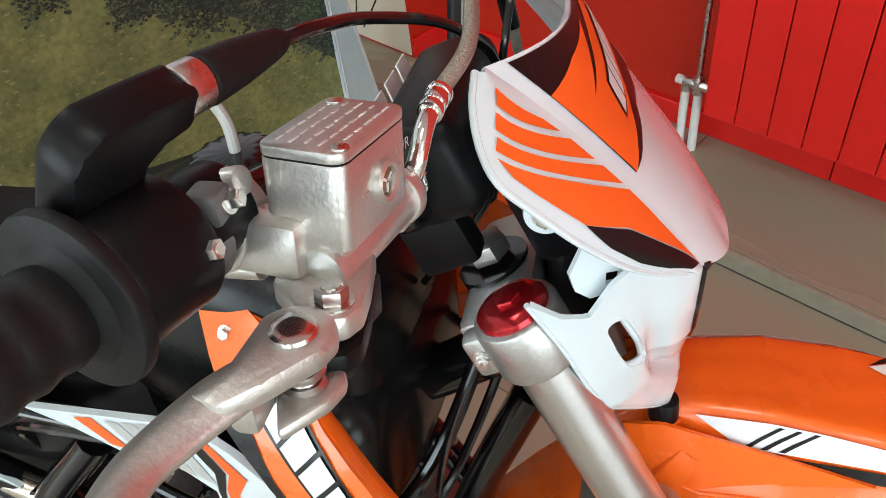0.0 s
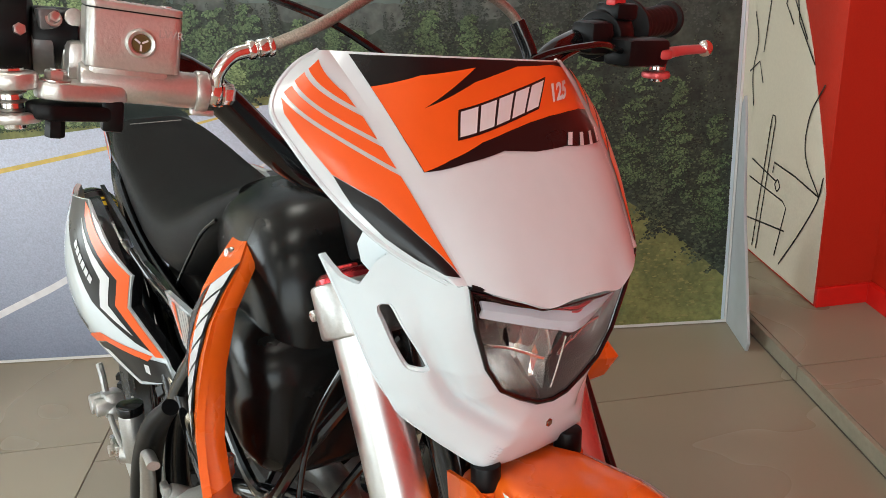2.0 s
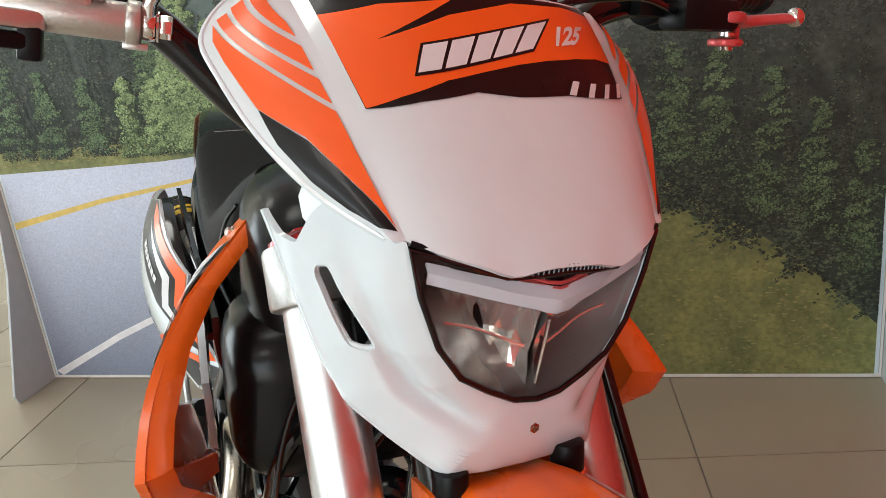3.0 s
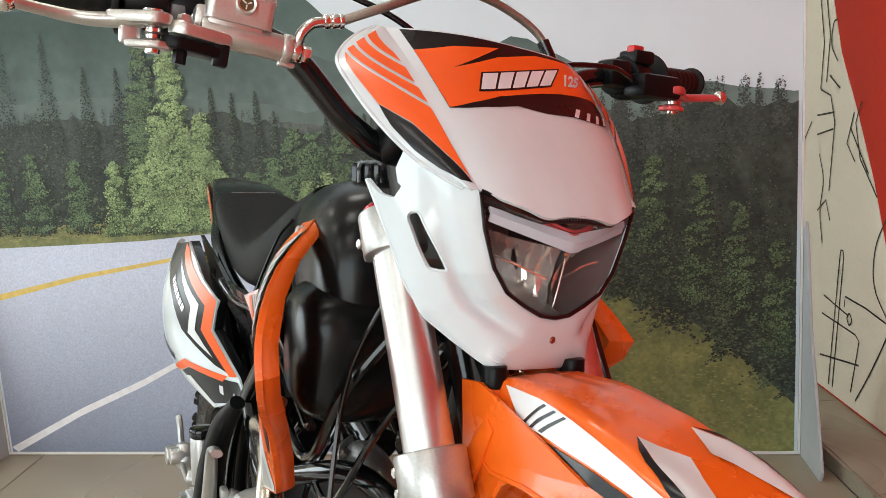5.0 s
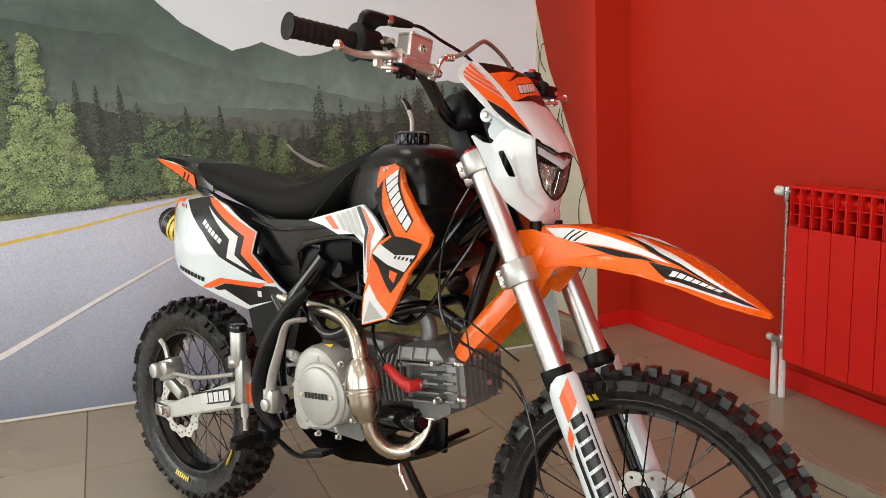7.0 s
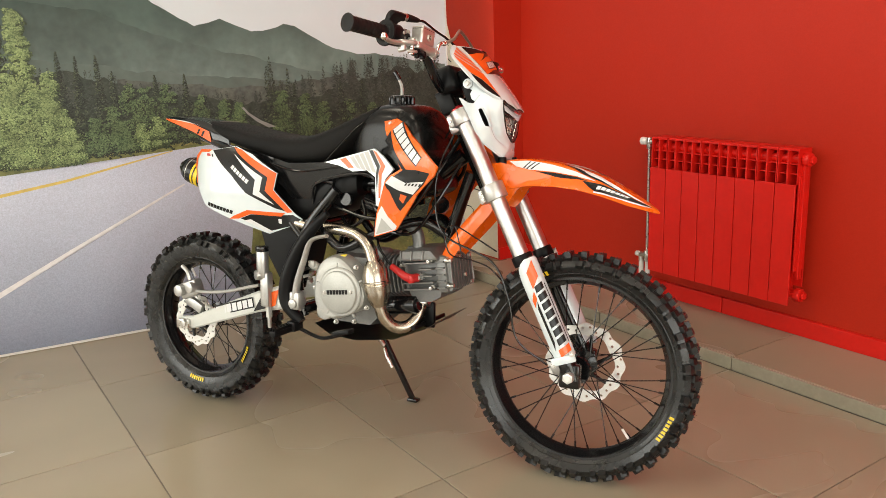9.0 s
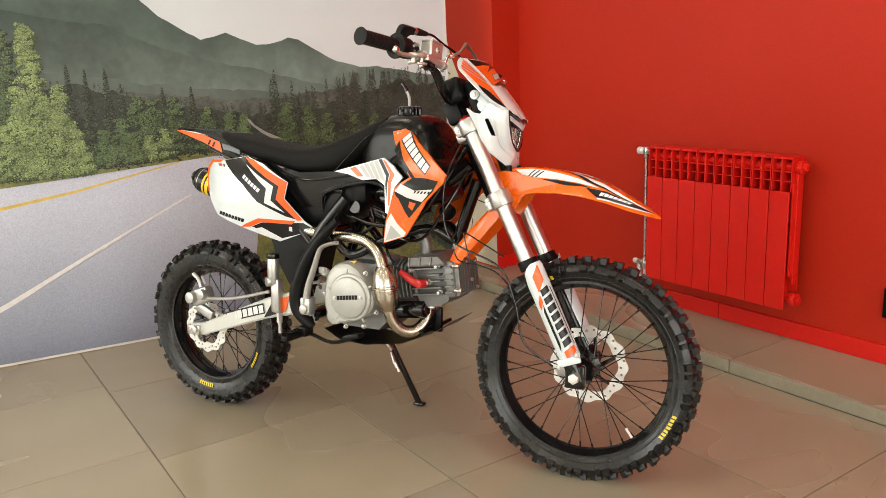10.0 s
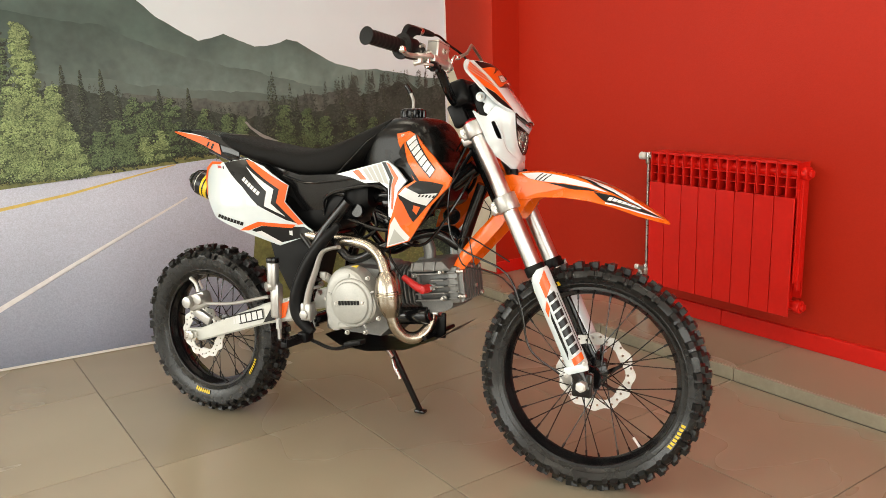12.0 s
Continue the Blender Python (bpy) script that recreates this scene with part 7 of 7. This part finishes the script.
part("brake_pedal", joined(tube([(0.580, -0.160, 0.584), (0.545, -0.157, 0.576), (0.518, -0.155, 0.560), (0.497, -0.154, 0.51), (0.474, -0.154, 0.45), (0.464, -0.153, 0.40)], [0.0075, 0.0075, 0.008, 0.0095, 0.011, 0.012], 12, 5, flat=0.7), box((0.034, 0.03, 0.05), (0.466, -0.148, 0.395), 0.006), rod((0.465, -0.17, 0.388), (0.465, -0.12, 0.388), 0.013, bevel=0.002)), ALLOY, bike, "cast alloy kick lever and mount")
part("footpeg", joined(box((0.022, 0.075, 0.016), (0.455, -0.205, 0.318), 0.003), box((0.03, 0.04, 0.03), (0.462, -0.155, 0.325), 0.006), *[box((0.0022, 0.07, 0.009), (0.447 + 0.008 * k, -0.205, 0.329), 0) for k in range(3)]), BLACK_SATIN, bike, "black toothed footpeg")
part("footpeg", joined(box((0.022, 0.075, 0.016), (0.455, 0.205, 0.318), 0.003), box((0.03, 0.04, 0.03), (0.462, 0.155, 0.325), 0.006)), BLACK_SATIN, bike, "black toothed footpeg")
part("foot_pedal", joined(tube([(0.48, -0.15, 0.315), (0.56, -0.165, 0.305), (0.63, -0.172, 0.325)], [0.007, 0.007, 0.008], 10, 5, flat=0.7), box((0.055, 0.03, 0.012), (0.640, -0.178, 0.334), 0.003, Matrix.Rotation(radians(-14), 3, "Y"))), BLACK_SATIN, bike, "black foot brake pedal")
# -- swingarm, shock, rear brake --
def arm_box(side):
    pts = []
    for x, z, h, w in ((-0.035, 0.262, 0.030, 0.018), (0.03, 0.268, 0.040, 0.022), (0.15, 0.312, 0.050, 0.026), (0.30, 0.366, 0.062, 0.030), (0.40, 0.392, 0.070, 0.032), (0.455, 0.385, 0.055, 0.030)):
        y = side * (0.100 + 0.010 * (x > 0.1))
        b = 0.005
        pts.append([Vector((x, y + a * w / 2, z + c * h / 2)) for a, c in ((-1, -0.8), (-1, 0.8), (-0.7, 1), (0.7, 1), (1, 0.8), (1, -0.8), (0.7, -1), (-0.7, -1))])
    return loft(pts)


for side in (-1, 1):
    sw = part("swingarm", arm_box(side), SWINGARM, bike, "silver swingarm with black and orange print")
    f = lambda x, z: -(0.1135 if x < 0.1 else 0.1255) - 0.0
    fl = lambda x, z: -(0.1125 + 0.0145 * min(1, max(0, (x + 0.0) / 0.30)))
    prints = [([(0.290, 0.338), (0.335, 0.352), (0.352, 0.396), (0.322, 0.386)], INK, "black printed flash", 0.001), ([(0.336, 0.352), (0.372, 0.364), (0.386, 0.412), (0.352, 0.40)], ORANGE_PRINT, "orange printed flash", 0.0014)]
    prints += [(p, m, l, 0.0012) for p, m, l, _ in letter_blocks((0.138, 0.304), (0.294, 0.350), 0.031, 7, INK, 0, 0.0, 0.003)]
    prints += [(p, m, l, 0.002) for p, m, l, _ in letter_blocks((0.142, 0.309), (0.294, 0.354), 0.0225, 7, PAPER, 0, 0.20, 0.003)]
    for pts, pm, lab, lift in prints:
        pb = sheet(pts, fl, 0.03, 0, lift + 0.0004)
        if side > 0:
            b2 = mirrored(pb)
            pb.free()
            pb = b2
        part("arm_print", pb, pm, sw, lab)
    part("axle_block", joined(box((0.05, 0.012, 0.03), (-0.005, side * 0.116, 0.262), 0.003), rod((0.008, side * 0.10, 0.266), (0.008, side * 0.132, 0.266), 0.012, seg=6, bevel=0.001)), BOLT, sw)
part("rear_caliper", joined(box((0.075, 0.035, 0.05), (0.035, -0.115, 0.375), 0.009, Matrix.Rotation(radians(-20), 3, "Y")), rod((0.012, -0.105, 0.372), (0.012, -0.150, 0.372), 0.018, bevel=0.003), rod((0.055, -0.105, 0.385), (0.055, -0.148, 0.385), 0.016, bevel=0.003), box((0.07, 0.016, 0.03), (0.03, -0.10, 0.325), 0.004, Matrix.Rotation(radians(25), 3, "Y")), tube([(0.04, -0.125, 0.405), (0.03, -0.125, 0.43), (0.01, -0.125, 0.445)], 0.006, 8, 4)), ALLOY, bike, "cast alloy rear brake caliper")
part("brake_rod", tube([(0.06, -0.128, 0.372), (0.18, -0.134, 0.385), (0.32, -0.136, 0.42)], 0.005, 10, 5), ALLOY, bike, "metal rear brake hose")
rm = part("rear_master_cylinder", joined(rod((0.337, -0.137, 0.445), (0.337, -0.137, 0.520), 0.0165, 0.0175, seg=24, bevel=0.002), box((0.03, 0.026, 0.10), (0.345, -0.132, 0.41), 0.006), rod((0.325, -0.155, 0.452), (0.345, -0.12, 0.452), 0.014, bevel=0.002), rod((0.355, -0.134, 0.30), (0.353, -0.134, 0.37), 0.006), rod((0.354, -0.134, 0.33), (0.353, -0.134, 0.36), 0.009, seg=6)), ALLOY, bike, "alloy rear brake cylinder")
part("cylinder_cap", rod((0.337, -0.137, 0.520), (0.337, -0.137, 0.534), 0.0185, seg=24, bevel=0.002), BLACK, rm, "black cap")
shock = part("shock_absorber", joined(rod((0.36, 0, 0.40), (0.44, 0, 0.66), 0.018), rod((0.415, 0, 0.58), (0.445, 0, 0.68), 0.030, bevel=0.004)), BLACK, bike, "black shock absorber")
coil = []
for i in range(90):
    a = i * 0.5
    c = Vector((0.362, 0, 0.41)) + Vector((0.06, 0, 0.19)) * (i / 89)
    coil.append(c + Vector((0.033 * math.cos(a), 0.033 * math.sin(a), 0)))
part("spring", tube(coil, 0.0048, 8, 1, smooth=False), WHITE_PIPE, shock, "pale coil spring")
part("mud_flap", sheet([(0.25, 0.62), (0.47, 0.62), (0.43, 0.47), (0.34, 0.42), (0.29, 0.50)], lambda x, z: 0.02, 0.04, 0.08), BLACK_SATIN, bike, "black inner mudguard")

# -- engine --
CC = Vector((0.605, 0, 0.432))
eng = part("engine", joined(loft([[Vector((CC.x + sx * w + dx, y, CC.z + sz * h + dz)) for sx, sz in ((-1, -0.6), (-1, 0.5), (-0.8, 0.85), (-0.3, 1), (0.5, 1), (0.95, 0.75), (1, 0.2), (1, -0.6), (0.6, -1), (-0.6, -1))] for y, w, h, dx, dz in ((-0.085, 0.098, 0.092, 0.0, -0.004), (-0.03, 0.106, 0.098, 0.0, -0.004), (0.03, 0.106, 0.098, 0, -0.004), (0.09, 0.095, 0.09, 0, -0.004))]),
                            box((0.13, 0.05, 0.03), (0.62, -0.02, 0.525), 0.008), box((0.05, 0.16, 0.06), (0.50, 0, 0.36), 0.012)), HEAD_CAST, bike, "grey painted single-cylinder engine")
cover = []
for y, k in ((-0.085, 1.0), (-0.118, 0.99), (-0.132, 0.95), (-0.138, 0.86)):
    ring = []
    for j in range(40):
        a = 2 * math.pi * j / 40
        r = 0.086 + 0.014 * math.cos(a - 2.5) + 0.008 * math.cos(3 * a + 0.6)
        ring.append(Vector((CC.x - 0.005 + r * k * math.cos(a), y, CC.z - 0.004 + 0.98 * r * k * math.sin(a))))
    cover.append(ring)
cov = part("clutch_cover", loft(cover), ENGINE, eng, "grey cast clutch cover")
part("round_cover", lathe([(0.0, -0.151), (0.052, -0.151), (0.056, -0.149), (0.058, -0.144), (0.060, -0.143), (0.064, -0.143), (0.067, -0.140), (0.067, -0.134)], (CC.x, 0, CC.z), "Y", 48), ENGINE, cov, "round grey cover plate")
for p, m, l, lift in letter_blocks((CC.x - 0.034, CC.z - 0.009), (CC.x + 0.034, CC.z - 0.001), 0.012, 7, INK, 0, 0.14):
    part("cover_print", sheet(p, lambda x, z: -0.1518, 0.05), m, cov, l, smooth=False)
for s in (-1, 1):
    p = Vector((CC.x + s * 0.043, -0.150, CC.z + s * 0.005))
    bolt(p, p + Vector((0, -0.005, 0)), 0.0045, parent=cov)
for k in range(9):
    a = 2 * math.pi * k / 9 + 0.3
    p = Vector((CC.x - 0.005 + 0.088 * math.cos(a), -0.122, CC.z - 0.004 + 0.086 * math.sin(a)))
    bolt(p, p + Vector((0, -0.010, 0)), 0.0048, parent=cov)
for k in range(5):
    a = 0.5 + k * 1.2
    part("cover_rib", box((0.012, 0.008, 0.006), (CC.x + 0.074 * math.cos(a), -0.136, CC.z + 0.073 * math.sin(a)), 0.002, Matrix.Rotation(-a, 3, "Y")), ENGINE, cov)
part("small_cover", rod((0.548, -0.10, 0.372), (0.548, -0.137, 0.372), 0.026, 0.024, seg=28, bevel=0.003), ENGINE, eng, "small round cover")
part("oil_filler", joined(rod((0.517, -0.11, 0.482), (0.514, -0.135, 0.497), 0.012, bevel=0.002), box((0.02, 0.01, 0.018), (0.512, -0.138, 0.50), 0.003)), ENGINE, eng, "grey oil filler plug")
part("warning_sticker", sheet([(0.555, 0.512), (0.600, 0.521), (0.612, 0.531), (0.565, 0.524)], lambda x, z: -0.112, 0.05), YELLOW, eng, "yellow sticker", smooth=False)
# cylinder with fins, leaning slightly forward and up
CD = Vector((0.9925, 0, 0.122)).normalized()
CU = Vector((-0.122, 0, 0.9925)).normalized()
CR = Matrix((CD, Vector((0, 1, 0)), CU)).transposed()
C0 = Vector((0.685, 0, 0.470))


def cyl(a, y, u):
    return C0 + CD * a + CU * u + Vector((0, y, 0))


def slab(outline, y0, y1):
    """A plate with an outline drawn beside the cylinder's axis, between two distances from the middle."""
    return loft([[cyl(a, y, u) for a, u in outline] for y in (y0, y1)])


part("cylinder", box((0.090, 0.092, 0.094), cyl(0.030, 0, -0.002), 0.010, CR), ENGINE_DARK, eng, "dark grey cylinder")
for k in range(6):
    # rounded fin plates round the barrel
    rim = [(y, u) for y, u in ((-0.066, -0.044), (-0.070, -0.02), (-0.070, 0.026), (-0.060, 0.046), (-0.036, 0.056), (0.036, 0.056), (0.060, 0.046), (0.070, 0.026), (0.070, -0.02), (0.066, -0.044), (0.04, -0.058), (-0.04, -0.058))]
    part("cooling_fin", loft([[cyl(0.006 + 0.0125 * k + e, y * g, u * g) for y, u in rim] for e, g in ((-0.0024, 0.985), (-0.0014, 1.0), (0.0014, 1.0), (0.0024, 0.985))]), ENGINE_DARK, eng, smooth=False)
# core in the darker grey, standing in for shade between the fins
head = part("cylinder_head", joined(box((0.112, 0.104, 0.088), cyl(0.130, 0, -0.002), 0.010, CR),
                                    slab([(0.085, -0.040), (0.185, -0.040), (0.178, -0.060), (0.150, -0.072), (0.108, -0.072), (0.092, -0.058)], -0.062, 0.062)), ENGINE_DARK, eng, "grey cast cylinder head")
# horizontal fins on both flanks, shortened round the plug on the near one
for k in range(5):
    u = -0.037 + 0.0175 * k
    for y, a0, a1 in ((-0.064, 0.128 if k in (2, 3) else 0.078, 0.168), (0.064, 0.078, 0.168)):
        part("cooling_fin", box((a1 - a0, 0.026, 0.0046), cyl((a0 + a1) / 2, y, u), 0.0014, CR), HEAD_CAST, head, smooth=False)
part("fin_web", box((0.010, 0.016, 0.075), cyl(0.083, -0.056, -0.002), 0.002, CR), HEAD_CAST, head)
# rocker box with three raised webs on its sloping flank
rocker = part("rocker_box", loft([[cyl(a, y * w, u) for a, y in ((0.070 + e, -1), (0.188 - f, -1), (0.188 - f, 1), (0.070 + e, 1))] for u, w, e, f in ((0.040, 0.078, 0.0, 0.0), (0.045, 0.080, 0.0, 0.0), (0.064, 0.072, 0.010, 0.022), (0.069, 0.062, 0.018, 0.034))]), HEAD_CAST, head, "cast rocker box on the head")
for a in (0.079, 0.112, 0.146):
    part("raised_web", box((0.005, 0.008, 0.026), cyl(a, -0.0765, 0.053), 0.0015, CR @ Matrix.Rotation(radians(-18), 3, "X")), HEAD_CAST, rocker)
# upright ribbed front cover
front = part("head_cover", joined(box((0.030, 0.132, 0.098), cyl(0.190, 0, 0.0), 0.008, CR)), HEAD_CAST, eng, "ribbed front cover of the head")
for k in range(8):
    y = -0.056 + 0.016 * k
    part("cooling_fin", slab([(0.203, -0.044), (0.203, 0.044), (0.209, 0.047), (0.217, 0.040), (0.217, -0.038), (0.211, -0.046)], y - 0.0021, y + 0.0021), HEAD_CAST, front, smooth=False)
for k in range(5):
    part("cooling_fin", box((0.024, 0.010, 0.0045), cyl(0.190, -0.069, -0.034 + 0.017 * k), 0.001, CR), HEAD_CAST, front, smooth=False)
for y, u in ((-0.062, 0.036), (-0.062, -0.030), (0.012, -0.012), (0.045, 0.036), (0.045, -0.036), (-0.010, 0.040)):
    bolt(cyl(0.204, y, u), cyl(0.222, y, u), 0.0055, parent=front)
for a, u in ((0.162, 0.037), (0.162, -0.033), (0.080, 0.030)):
    bolt(cyl(a, -0.066, u), cyl(a, -0.084, u), 0.0050, parent=head)
part("spark_plug", joined(rod(cyl(0.126, -0.050, -0.004), cyl(0.128, -0.070, -0.004), 0.0095, seg=6), rod(cyl(0.128, -0.070, -0.004), cyl(0.129, -0.084, -0.004), 0.0055, seg=12)), ALLOY, head, "bright spark plug")
part("spark_plug_cap", joined(tube([(0.742, -0.098, 0.508), (0.765, -0.100, 0.496), (0.786, -0.098, 0.484), (0.802, -0.090, 0.478)], [0.0085, 0.0095, 0.0110, 0.0118], 14, 6), rod((0.799, -0.104, 0.480), (0.806, -0.072, 0.480), 0.0118, bevel=0.002)), RED_RUBBER, eng, "red rubber spark plug cap")
part("plug_lead", tube([(0.745, -0.098, 0.506), (0.718, -0.094, 0.530), (0.685, -0.075, 0.57), (0.69, -0.04, 0.64)], 0.0036, 8, 6), BLACK, eng, "black ignition lead")
intake = part("intake_pipe", tube([(0.706, -0.022, 0.606), (0.724, -0.020, 0.614), (0.748, -0.016, 0.611), (0.767, -0.012, 0.592), (0.774, -0.010, 0.566), (0.774, -0.010, 0.536)], [0.0170, 0.0172, 0.0172, 0.0168, 0.0165, 0.0175], 20, 6), HEAD_CAST, eng, "grey cast intake elbow")
part("intake_flange", joined(box((0.054, 0.036, 0.009), (0.774, -0.010, 0.547), 0.003), loft([[Vector((0.772 + d, y, z)) for y, z in ((-0.013, 0.552), (-0.013, 0.572), (-0.009, 0.585), (-0.007, 0.585), (-0.007, 0.552))] for d in (-0.003, 0.003)])), HEAD_CAST, intake)
part("intake_flange", rod((0.703, -0.022, 0.604), (0.711, -0.022, 0.609), 0.025, seg=20, bevel=0.002), HEAD_CAST, intake)
for d in (-1, 1):
    p = Vector((0.711, -0.022 + d * 0.019, 0.609 - d * 0.006))
    bolt(p, p + Vector((0.008, 0, 0.005)), 0.0042, parent=intake)
part("generator_cover", rod((0.605, 0.085, 0.43), (0.605, 0.135, 0.43), 0.085, 0.078, seg=36, bevel=0.006), ENGINE, eng, "round left engine cover")
part("starter_motor", joined(rod((0.70, -0.06, 0.392), (0.80, -0.06, 0.404), 0.024, seg=22, bevel=0.004), rod((0.795, -0.06, 0.403), (0.805, -0.06, 0.405), 0.016)), BLACK, eng, "glossy black starter motor")
part("skid_plate", joined(loft([[Vector((x, s * w, z)) for s in (-1, -0.6, 0, 0.6, 1)] for x, z, w in ((0.47, 0.315, 0.075), (0.53, 0.292, 0.085), (0.62, 0.288, 0.09), (0.74, 0.306, 0.085), (0.83, 0.344, 0.075), (0.885, 0.382, 0.065))], False, False)), BLACK_SATIN, bike, "black skid plate under the engine")
part("skid_bar", joined(rod((0.80, -0.085, 0.345), (0.80, 0.085, 0.345), 0.006), box((0.06, 0.012, 0.07), (0.80, -0.02, 0.37), 0.004)), BLACK_SATIN, bpy.data.objects["skid_plate"])
# -- exhaust --
ex = part("exhaust_pipe", tube([(0.794, -0.020, 0.424), (0.796, -0.034, 0.398), (0.793, -0.052, 0.366), (0.776, -0.076, 0.345), (0.752, -0.102, 0.348), (0.733, -0.122, 0.376), (0.724, -0.132, 0.418), (0.718, -0.136, 0.470), (0.708, -0.132, 0.521), (0.682, -0.120, 0.563), (0.630, -0.105, 0.588), (0.55, -0.095, 0.595), (0.44, -0.085, 0.598), (0.36, -0.078, 0.620), (0.30, -0.072, 0.642)], 0.0168, 20, 7), STEEL, bike, "bare steel exhaust pipe")
part("resonator", lathe([(0.018, -0.062), (0.0205, -0.059), (0.029, -0.040), (0.034, -0.022), (0.035, -0.006), (0.0375, -0.005), (0.0375, -0.002), (0.0355, 0.0), (0.0375, 0.002), (0.0375, 0.005), (0.035, 0.007), (0.033, 0.026), (0.027, 0.046), (0.0205, 0.058), (0.018, 0.061)], (0, 0, 0), "Z", 32), STEEL, ex, "bare steel resonator", Matrix.Translation((0.719, -0.1355, 0.467)) @ Matrix.Rotation(radians(-8), 4, "Y"))
for z in (0.512, 0.412):
    part("weld", lathe([(0.0185, -0.0022), (0.0196, 0.0), (0.0185, 0.0022)], (0.7105 if z > 0.45 else 0.725, -0.133 if z > 0.45 else -0.131, z), "Z", 24), STEEL, ex)
part("exhaust_flange", joined(rod((0.795, -0.026, 0.411), (0.796, -0.034, 0.396), 0.026, seg=20, bevel=0.002), rod((0.797, -0.050, 0.399), (0.797, -0.058, 0.388), 0.007, seg=6), rod((0.776, -0.030, 0.399), (0.776, -0.036, 0.388), 0.007, seg=6)), BOLT, ex)
m0, m1 = Vector((0.31, -0.076, 0.640)), Vector((0.046, -0.102, 0.737))
part("muffler", joined(rod(m0, m1, 0.039, seg=32, bevel=0.006)), BOLT, bike, "silver muffler with yellow and black print")
md = (m1 - m0).normalized()
part("muffler_end", joined(rod(m1 - md * 0.002, m1 + md * 0.020, 0.0395, 0.030, seg=32, bevel=0.003), rod(m1 + md * 0.02, m1 + md * 0.034, 0.016, seg=20)), BLACK, bpy.data.objects["muffler"], "black muffler end")
for h0, h1, a0, a1, mat in ((0.190, 0.234, 150, 290, INK), (0.234, 0.246, 150, 290, YELLOW), (0.246, 0.251, 150, 290, INK), (0.251, 0.258, 150, 290, YELLOW), (0.258, 0.276, 150, 290, INK)):
    rows = []
    u = md.orthogonal().normalized()
    v = md.cross(u)
    for i in range(4):
        rows.append([m0 + md * (h0 + (h1 - h0) * i / 3) + 0.0397 * (math.cos(radians(a)) * u + math.sin(radians(a)) * v) for a in (k * 15 for k in range(25))])
    part("muffler_print", loft(rows, False, False), mat, bpy.data.objects["muffler"], "printed band")
# -- side stand on the left --
st = part("side_stand", joined(rod((0.545, 0.105, 0.315), (0.628, 0.205, 0.030), 0.0095, seg=16), box((0.035, 0.026, 0.010), (0.630, 0.207, 0.0265), 0.003), box((0.05, 0.04, 0.05), (0.54, 0.10, 0.32), 0.008)), BLACK, bike, "black side stand")
part("stand_spring", tube([(0.545, 0.085, 0.30), (0.558, 0.105, 0.255), (0.575, 0.125, 0.215)], 0.006, 10, 5), BOLT, st, "metal return spring")
part("stand_lug", tube([(0.575, 0.128, 0.205), (0.590, 0.118, 0.180), (0.604, 0.122, 0.150)], 0.005, 10, 4), BOLT, st, "bare metal stand lug")
# -- cables and harness round the steering head --
part("wiring_harness", joined(tube([(0.90, -0.02, 0.84), (0.86, -0.09, 0.74), (0.78, -0.10, 0.645), (0.66, -0.09, 0.63), (0.52, -0.07, 0.66)], 0.006, 10, 6), tube([(0.92, 0.03, 0.84), (0.87, -0.06, 0.70), (0.80, -0.085, 0.60), (0.70, -0.08, 0.60)], 0.004, 8, 6), tube([(0.89, 0.02, 0.86), (0.86, 0.08, 0.75), (0.76, 0.10, 0.66)], 0.005, 8, 6)), BLACK, bike, "black wiring harness")
part("horn", joined(rod((0.828, 0.00, 0.672), (0.846, -0.012, 0.664), 0.022, seg=24, bevel=0.004), rod((0.846, -0.012, 0.664), (0.850, -0.015, 0.661), 0.011)), BLACK, bike, "small black horn")
part("number_bracket", box((0.03, 0.10, 0.10), (0.925, 0, 0.965), 0.01, Matrix.Rotation(radians(-26), 3, "Y")), BLACK_SATIN, bike, "black bracket behind the mask", STEER)


# ---- floor: single tiles on a bed of grout ----
structure("floor", span((WEST, SOUTH, -0.1), (EAST, STEP_Y + 0.012, -0.003)), GROUT, "floor of large worn beige-grey tiles", "floor")
floor = bpy.data.objects["floor"]
TX, TY, GAP = 0.607, 0.590, 0.003
tile_mesh = {}


def tile_object(name, x0, y0, x1, y1, z0, z1, parent):
    key = (round(x1 - x0, 3), round(y1 - y0, 3), round(z1 - z0, 3))
    if key not in tile_mesh:
        w, d, h = key
        tile_mesh[key] = finish(box((w - GAP, d - GAP, h), (0, 0, 0), 0.0012, segments=1), TILE, False)
    return part(name, tile_mesh[key], TILE, parent, "", pose((x0 + x1) / 2, (y0 + y1) / 2, (z0 + z1) / 2))


for j in range(-7, 3):
    ya = 0.280 + j * TY
    yb = min(ya + TY, STEP_Y)
    if ya < SOUTH or ya >= STEP_Y:
        continue
    shift = 0.30 if j >= -1 else 0.22
    for i in range(-5, 8):
        xa = shift + i * TX
        tile_object("tile", xa, ya, xa + TX, yb, -0.012, 0.0, floor)
plinth = bpy.data.objects["plinth"]
for i in range(-6, 8):
    xa = 0.31 + i * TX
    tile_object("tile", xa, STEP_Y + 0.012, xa + TX, WALL_Y - 0.0005, STEP_H - 0.012, STEP_H, plinth)
    part("edge_strip", box((TX - GAP, 0.012, STEP_H - 0.001), (xa + TX / 2, STEP_Y + 0.006, STEP_H / 2), 0.0015, segments=1), PLINTH_EDGE, plinth)
